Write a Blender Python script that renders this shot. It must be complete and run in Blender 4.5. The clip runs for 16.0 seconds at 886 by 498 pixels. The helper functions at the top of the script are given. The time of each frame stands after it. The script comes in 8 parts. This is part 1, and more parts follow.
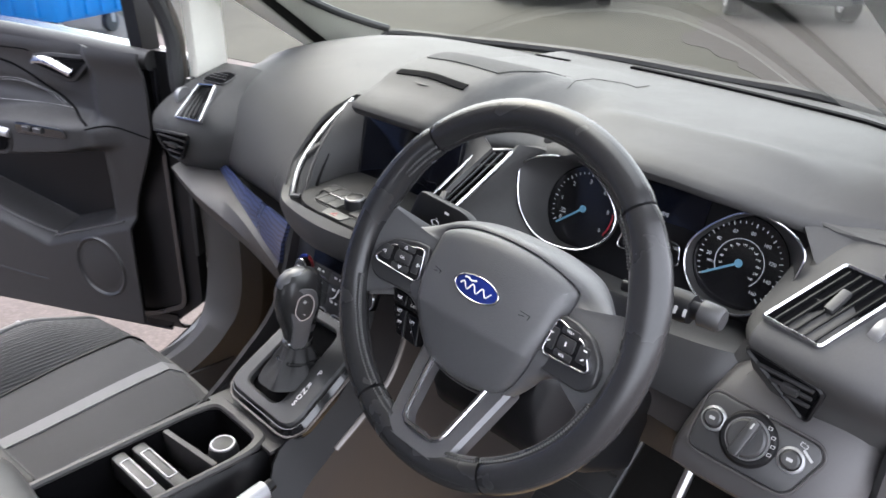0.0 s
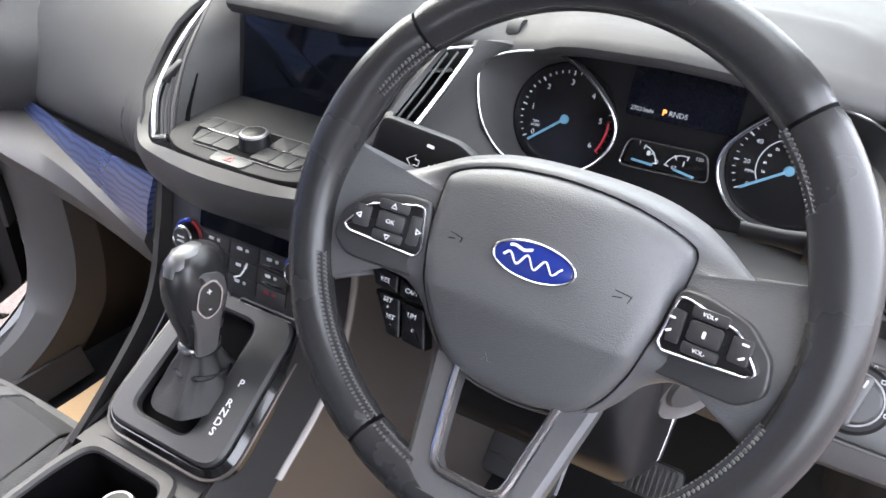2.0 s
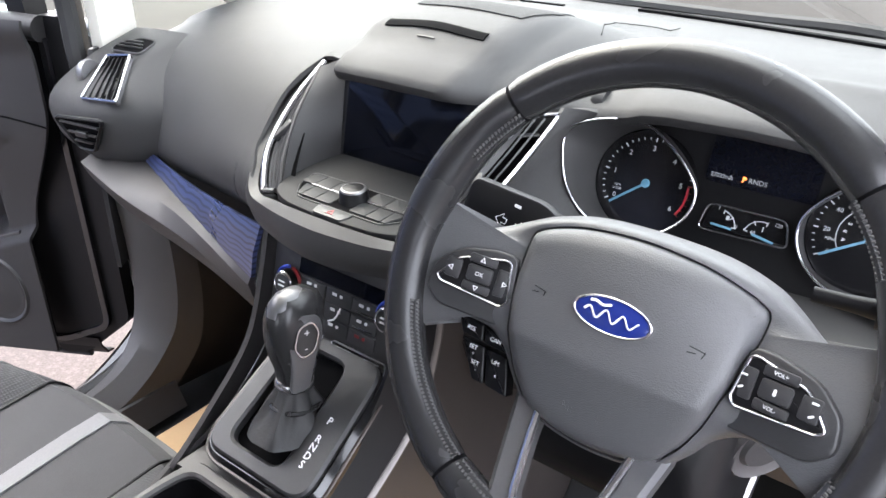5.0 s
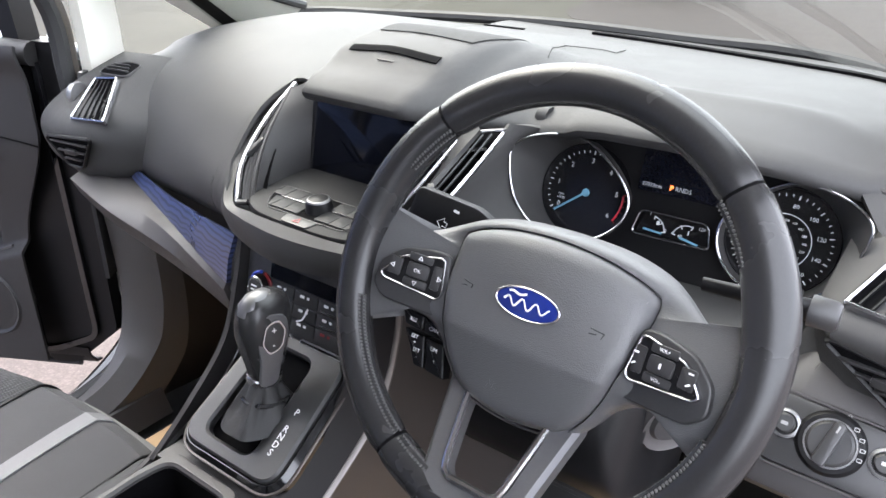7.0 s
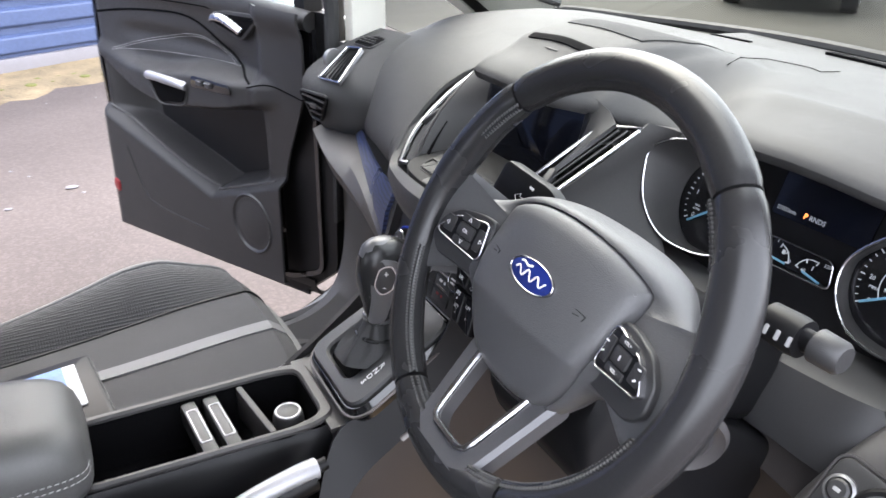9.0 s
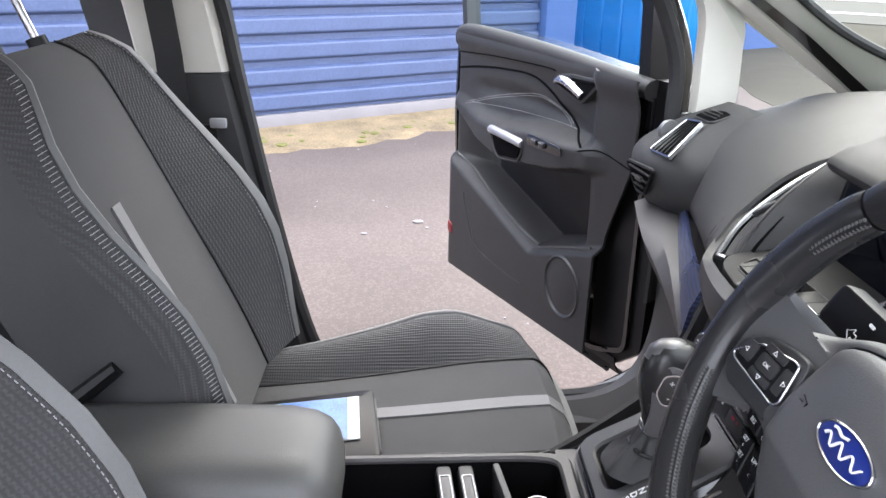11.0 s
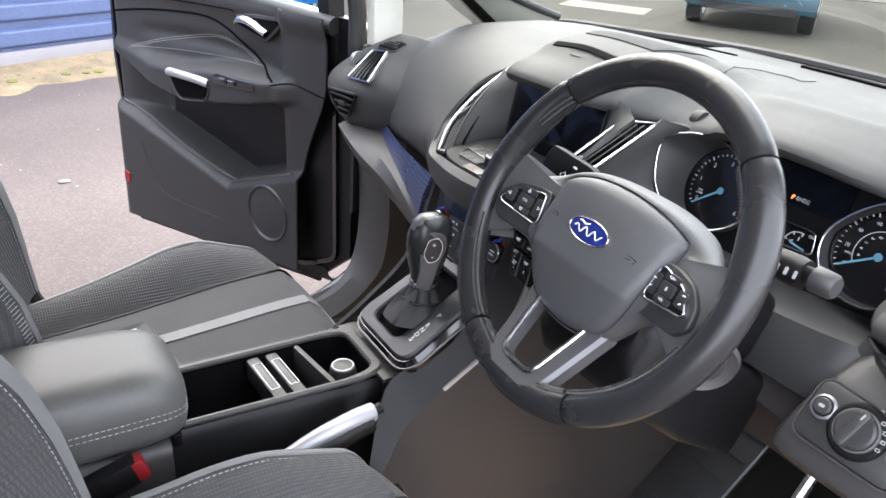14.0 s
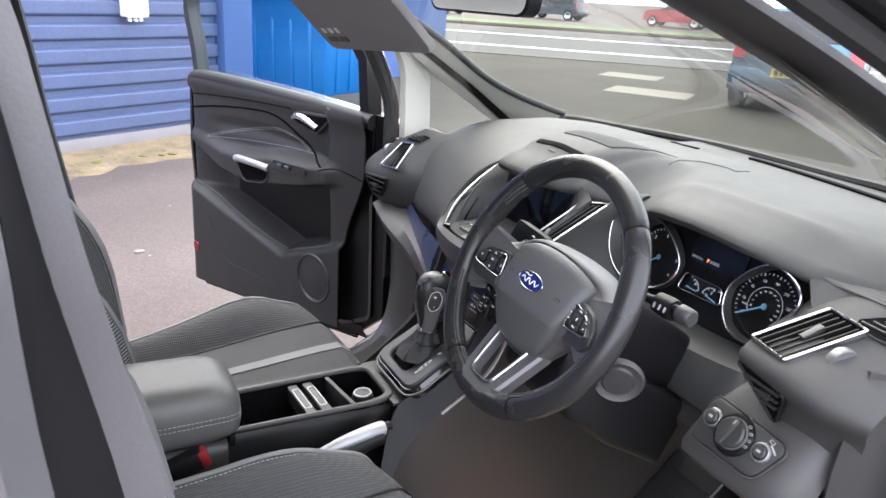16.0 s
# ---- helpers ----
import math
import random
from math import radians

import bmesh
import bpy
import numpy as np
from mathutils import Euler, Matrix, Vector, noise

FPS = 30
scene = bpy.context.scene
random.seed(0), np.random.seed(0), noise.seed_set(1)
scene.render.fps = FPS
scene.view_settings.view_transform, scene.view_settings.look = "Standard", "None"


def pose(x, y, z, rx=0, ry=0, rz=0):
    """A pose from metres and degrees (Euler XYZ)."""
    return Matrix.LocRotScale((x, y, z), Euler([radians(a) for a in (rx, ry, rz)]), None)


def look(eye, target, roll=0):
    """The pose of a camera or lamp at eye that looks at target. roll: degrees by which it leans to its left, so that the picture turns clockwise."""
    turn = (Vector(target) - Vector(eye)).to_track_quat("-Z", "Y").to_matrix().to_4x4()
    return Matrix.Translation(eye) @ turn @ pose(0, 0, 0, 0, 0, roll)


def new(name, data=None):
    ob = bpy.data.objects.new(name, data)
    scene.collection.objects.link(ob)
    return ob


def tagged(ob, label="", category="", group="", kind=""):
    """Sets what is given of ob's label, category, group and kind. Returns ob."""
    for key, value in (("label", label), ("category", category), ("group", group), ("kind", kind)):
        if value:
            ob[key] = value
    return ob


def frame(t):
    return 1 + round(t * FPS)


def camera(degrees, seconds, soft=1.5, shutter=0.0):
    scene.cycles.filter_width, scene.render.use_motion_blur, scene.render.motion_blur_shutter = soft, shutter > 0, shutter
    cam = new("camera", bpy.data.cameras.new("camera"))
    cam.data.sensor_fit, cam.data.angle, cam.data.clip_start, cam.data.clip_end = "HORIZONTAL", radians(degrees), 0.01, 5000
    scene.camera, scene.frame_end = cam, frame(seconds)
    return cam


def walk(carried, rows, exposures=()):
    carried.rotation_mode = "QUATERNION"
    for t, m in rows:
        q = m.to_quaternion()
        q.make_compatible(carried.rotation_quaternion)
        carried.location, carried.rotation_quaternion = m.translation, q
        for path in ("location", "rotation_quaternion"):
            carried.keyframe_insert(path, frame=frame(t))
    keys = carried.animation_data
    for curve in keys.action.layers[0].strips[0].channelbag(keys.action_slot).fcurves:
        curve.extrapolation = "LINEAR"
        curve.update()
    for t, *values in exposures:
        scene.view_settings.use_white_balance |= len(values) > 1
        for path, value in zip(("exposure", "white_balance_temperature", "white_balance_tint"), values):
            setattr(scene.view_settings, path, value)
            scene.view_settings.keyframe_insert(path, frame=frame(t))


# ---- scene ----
cam = camera(60.9, 16.0, soft=1.5, shutter=0.3)
PATH = [
    (0, (0.789, -0.475, 1.358), (-0.483, 0.816, 0.513), 1.9),
    (0.5, (0.659, -0.472, 1.327), (-0.366, 0.988, 0.423), 2.3),
    (1, (0.587, -0.425, 1.295), (-0.276, 1.093, 0.319), 1.6),
    (1.5, (0.534, -0.369, 1.269), (-0.277, 1.149, 0.251), 1.6),
    (2, (0.513, -0.371, 1.268), (-0.326, 1.119, 0.23), 2.2),
    (2.5, (0.494, -0.376, 1.263), (-0.418, 1.076, 0.235), 2.1),
    (3, (0.466, -0.379, 1.264), (-0.51, 1.045, 0.255), 1.8),
    (5.3, (0.538, -0.415, 1.289), (-0.514, 1.027, 0.386), 1.2),
    (5.5, (0.543, -0.419, 1.287), (-0.503, 1.032, 0.392), 1.2),
    (6, (0.553, -0.428, 1.291), (-0.477, 1.043, 0.412), 1.0),
    (6.5, (0.581, -0.431, 1.302), (-0.448, 1.046, 0.431), 1.0),
    (7, (0.607, -0.441, 1.309), (-0.447, 1.018, 0.436), 0.8),
    (7.5, (0.634, -0.408, 1.31), (-0.489, 0.99, 0.424), 1.2),
    (8, (0.671, -0.351, 1.303), (-0.634, 0.87, 0.407), 1.2),
    (8.5, (0.7, -0.328, 1.299), (-0.751, 0.725, 0.413), 1.3),
    (9, (0.789, -0.317, 1.292), (-0.785, 0.565, 0.429), 2.2),
    (9.5, (0.863, -0.279, 1.315), (-0.853, 0.338, 0.495), 2.4),
    (10, (0.811, -0.242, 1.3), (-1.023, -0.024, 0.532), 1.8),
    (10.2, (0.786, -0.242, 1.294), (-1.069, -0.178, 0.547), 1.3),
    (12.3, (0.653, -0.366, 1.287), (-1.187, -0.169, 0.53), 0.3),
    (12.5, (0.644, -0.415, 1.292), (-1.149, -0.011, 0.504), 0.2),
    (13, (0.683, -0.446, 1.294), (-0.949, 0.344, 0.451), 1.6),
    (13.5, (0.782, -0.455, 1.302), (-0.753, 0.493, 0.441), 3.3),
    (14, (0.869, -0.487, 1.306), (-0.664, 0.488, 0.47), 4.4),
    (14.5, (0.912, -0.482, 1.322), (-0.659, 0.47, 0.533), 4.3),
    (15, (0.968, -0.496, 1.35), (-0.641, 0.434, 0.61), 3.9),
    (15.5, (1.041, -0.522, 1.368), (-0.599, 0.387, 0.673), 3.7),
    (16, (1.157, -0.554, 1.391), (-0.516, 0.326, 0.737), 3.5),
]
EXPOSURES = [(0.0, 2.66), (1.0, 3.03), (2.0, 3.35), (3.0, 3.41), (5.5, 3.14), (7.5, 2.98), (9.0, 2.79), (10.2, 2.75), (12.5, 2.81), (13.5, 2.87), (14.5, 2.77), (16.0, 2.55)]
walk(cam, [(t, look(eye, target, roll)) for t, eye, target, roll in PATH], EXPOSURES)

# ---------------------------------------------------------------- light
SUN_UP, SUN_ROUND = radians(50), radians(-70)
world = bpy.data.worlds.new("overcast_sky")
scene.world = world
world.use_nodes = True
wn = world.node_tree
wn.nodes.clear()
sky = wn.nodes.new("ShaderNodeTexSky")
sky.sky_type, sky.sun_disc = "NISHITA", False
sky.sun_elevation, sky.sun_rotation = SUN_UP, SUN_ROUND
sky.air_density, sky.dust_density, sky.ozone_density = 1.0, 6.0, 1.0
pale = wn.nodes.new("ShaderNodeMix")
pale.data_type = "RGBA"
pale.inputs[0].default_value = 0.75
pale.inputs[7].default_value = (7.65, 7.85, 8.7, 1)
back = wn.nodes.new("ShaderNodeBackground")
back.inputs[1].default_value = 0.15
wout = wn.nodes.new("ShaderNodeOutputWorld")
wn.links.new(sky.outputs[0], pale.inputs[6])
wn.links.new(pale.outputs[2], back.inputs[0])
wn.links.new(back.outputs[0], wout.inputs[0])
sun = new("sun", bpy.data.lights.new("sun", "SUN"))
sun.data.energy, sun.data.angle, sun.data.color = 0.7, radians(70), (1.0, 0.96, 0.9)
sun.rotation_euler = (radians(90) - SUN_UP, 0, radians(180) - SUN_ROUND)

# ---------------------------------------------------------------- materials
def mat(name, color, rough=0.5, metal=0.0, vary=0.12, scale=12.0, fine=400.0, bump=0.0, bump_scale=None,
        spec=0.5, coat=0.0, sheen=0.0, tint=None, emit=None, rough_vary=0.08):
    """A node material: base colour broken up at two scales, roughness variation and fine relief."""
    m = bpy.data.materials.new(name)
    m.use_nodes = True
    nt = m.node_tree
    b = nt.nodes["Principled BSDF"]
    b.inputs["Metallic"].default_value = metal
    b.inputs["Specular IOR Level"].default_value = spec
    b.inputs["Coat Weight"].default_value = coat
    b.inputs["Sheen Weight"].default_value = sheen
    co = nt.nodes.new("ShaderNodeTexCoord")
    big, small = nt.nodes.new("ShaderNodeTexNoise"), nt.nodes.new("ShaderNodeTexNoise")
    big.inputs["Scale"].default_value, small.inputs["Scale"].default_value = scale, fine
    big.inputs["Detail"].default_value = 4
    nt.links.new(co.outputs["Object"], big.inputs["Vector"])
    nt.links.new(co.outputs["Object"], small.inputs["Vector"])
    avg = nt.nodes.new("ShaderNodeMath")
    avg.operation = "ADD"
    nt.links.new(big.outputs[0], avg.inputs[0])
    nt.links.new(small.outputs[0], avg.inputs[1])
    mr = nt.nodes.new("ShaderNodeMapRange")
    mr.inputs[1].default_value, mr.inputs[2].default_value = 0.55, 1.45
    nt.links.new(avg.outputs[0], mr.inputs[0])
    mix = nt.nodes.new("ShaderNodeMix")
    mix.data_type = "RGBA"
    lo = [max(0, c * (1 - vary)) for c in color[:3]]
    hi = [min(1, c * (1 + vary)) for c in (tint or color)[:3]]
    mix.inputs[6].default_value, mix.inputs[7].default_value = (*lo, 1), (*hi, 1)
    nt.links.new(mr.outputs[0], mix.inputs[0])
    nt.links.new(mix.outputs[2], b.inputs["Base Color"])
    rr = nt.nodes.new("ShaderNodeMapRange")
    rr.inputs[3].default_value, rr.inputs[4].default_value = max(0.02, rough - rough_vary), min(1, rough + rough_vary)
    nt.links.new(big.outputs[0], rr.inputs[0])
    nt.links.new(rr.outputs[0], b.inputs["Roughness"])
    if bump:
        bp = nt.nodes.new("ShaderNodeBump")
        bp.inputs["Strength"].default_value, bp.inputs["Distance"].default_value = bump, 0.001
        if bump_scale:
            v = nt.nodes.new("ShaderNodeTexVoronoi")
            v.inputs["Scale"].default_value = bump_scale
            nt.links.new(co.outputs["Object"], v.inputs["Vector"])
            nt.links.new(v.outputs["Distance"], bp.inputs["Height"])
        else:
            nt.links.new(small.outputs[0], bp.inputs["Height"])
        nt.links.new(bp.outputs[0], b.inputs["Normal"])
    if emit:
        b.inputs["Emission Color"].default_value = (*emit[:3], 1)
        b.inputs["Emission Strength"].default_value = emit[3]
    return m


def nodes_of(m):
    return m.node_tree, m.node_tree.nodes["Principled BSDF"]


def woven(name, color, pitch=0.0028, depth=0.25):
    """Open mesh cloth: two crossing waves drive colour and relief."""
    m = mat(name, color, rough=0.85, vary=0.15, scale=25, spec=0.25, sheen=0.06)
    nt, b = nodes_of(m)
    co = nt.nodes.new("ShaderNodeTexCoord")
    waves = []
    for d in ("X", "Y", "Z"):
        w = nt.nodes.new("ShaderNodeTexWave")
        w.bands_direction = d
        w.inputs["Scale"].default_value = 1 / pitch / 3.18
        nt.links.new(co.outputs["Object"], w.inputs["Vector"])
        waves.append(w)
    a1, a2 = nt.nodes.new("ShaderNodeMath"), nt.nodes.new("ShaderNodeMath")
    a1.operation = a2.operation = "MULTIPLY"
    nt.links.new(waves[0].outputs[1], a1.inputs[0])
    nt.links.new(waves[1].outputs[1], a1.inputs[1])
    s = nt.nodes.new("ShaderNodeMath")
    s.operation = "ADD"
    nt.links.new(waves[1].outputs[1], s.inputs[0])
    nt.links.new(waves[2].outputs[1], s.inputs[1])
    nt.links.new(waves[0].outputs[1], a2.inputs[0])
    nt.links.new(s.outputs[0], a2.inputs[1])
    bp = nt.nodes.new("ShaderNodeBump")
    bp.inputs["Strength"].default_value, bp.inputs["Distance"].default_value = depth, 0.001
    nt.links.new(a2.outputs[0], bp.inputs["Height"])
    nt.links.new(bp.outputs[0], b.inputs["Normal"])
    mix = nt.nodes.new("ShaderNodeMix")
    mix.data_type, mix.blend_type = "RGBA", "MULTIPLY"
    mr = nt.nodes.new("ShaderNodeMapRange")
    mr.inputs[3].default_value, mr.inputs[4].default_value = 0.82, 1.15
    nt.links.new(a2.outputs[0], mr.inputs[0])
    old = b.inputs["Base Color"].links[0].from_socket
    nt.links.new(old, mix.inputs[6])
    nt.links.new(mr.outputs[0], mix.inputs[7])
    mix.inputs[0].default_value = 1
    nt.links.new(mix.outputs[2], b.inputs["Base Color"])
    return m


def glass(name, tint=(1, 1, 1), gloss=0.5):
    """Thin pane: clear, with a mirror film that grows at grazing angles."""
    m = bpy.data.materials.new(name)
    m.use_nodes = True
    nt = m.node_tree
    nt.nodes.clear()
    out, mx = nt.nodes.new("ShaderNodeOutputMaterial"), nt.nodes.new("ShaderNodeMixShader")
    t, g, f = nt.nodes.new("ShaderNodeBsdfTransparent"), nt.nodes.new("ShaderNodeBsdfGlossy"), nt.nodes.new("ShaderNodeLayerWeight")
    t.inputs[0].default_value = (*tint, 1)
    g.inputs["Roughness"].default_value = 0.03
    f.inputs[0].default_value = 0.5
    p5, k = nt.nodes.new("ShaderNodeMath"), nt.nodes.new("ShaderNodeMath")
    p5.operation, k.operation = "POWER", "MULTIPLY_ADD"
    p5.inputs[1].default_value = 5.0
    k.inputs[1].default_value, k.inputs[2].default_value = 0.9 * gloss, 0.05 * gloss
    nt.links.new(f.outputs["Facing"], p5.inputs[0])
    nt.links.new(p5.outputs[0], k.inputs[0])
    nt.links.new(k.outputs[0], mx.inputs[0])
    nt.links.new(t.outputs[0], mx.inputs[1])
    nt.links.new(g.outputs[0], mx.inputs[2])
    nt.links.new(mx.outputs[0], out.inputs[0])
    return m


def striped_trim(name):
    """Dark blue lacquer with a flowing grain of darker lines."""
    m = mat(name, (0.02, 0.03, 0.09), rough=0.3, vary=0.2, scale=8, coat=0.3)
    nt, b = nodes_of(m)
    co = nt.nodes.new("ShaderNodeTexCoord")
    w = nt.nodes.new("ShaderNodeTexWave")
    w.bands_direction = "Z"
    w.inputs["Scale"].default_value, w.inputs["Distortion"].default_value = 42, 6.5
    w.inputs["Detail"].default_value, w.inputs["Detail Scale"].default_value = 1.0, 0.5
    nt.links.new(co.outputs["Object"], w.inputs["Vector"])
    ramp = nt.nodes.new("ShaderNodeValToRGB")
    ramp.color_ramp.elements[0].position, ramp.color_ramp.elements[1].position = 0.15, 0.5
    ramp.color_ramp.elements[0].color = (0.012, 0.016, 0.042, 1)
    ramp.color_ramp.elements[1].color = (0.042, 0.058, 0.14, 1)
    nt.links.new(w.outputs[0], ramp.inputs[0])
    nt.links.new(ramp.outputs[0], b.inputs["Base Color"])
    return m


def asphalt(name):
    m = mat(name, (0.074, 0.06, 0.056), rough=0.8, spec=0.25, vary=0.35, scale=0.9, fine=160, bump=0.8, rough_vary=0.2, tint=(0.115, 0.095, 0.088))
    nt, b = nodes_of(m)
    co = nt.nodes.new("ShaderNodeTexCoord")
    v = nt.nodes.new("ShaderNodeTexVoronoi")
    v.inputs["Scale"].default_value = 55
    nt.links.new(co.outputs["Object"], v.inputs["Vector"])
    mr = nt.nodes.new("ShaderNodeMapRange")
    mr.inputs[1].default_value, mr.inputs[2].default_value = 0.0, 0.6
    mr.inputs[3].default_value, mr.inputs[4].default_value = 1.14, 0.84
    nt.links.new(v.outputs[0], mr.inputs[0])
    mix = nt.nodes.new("ShaderNodeMix")
    mix.data_type, mix.blend_type = "RGBA", "MULTIPLY"
    mix.inputs[0].default_value = 1
    nt.links.new(b.inputs["Base Color"].links[0].from_socket, mix.inputs[6])
    nt.links.new(mr.outputs[0], mix.inputs[7])
    nt.links.new(mix.outputs[2], b.inputs["Base Color"])
    return m


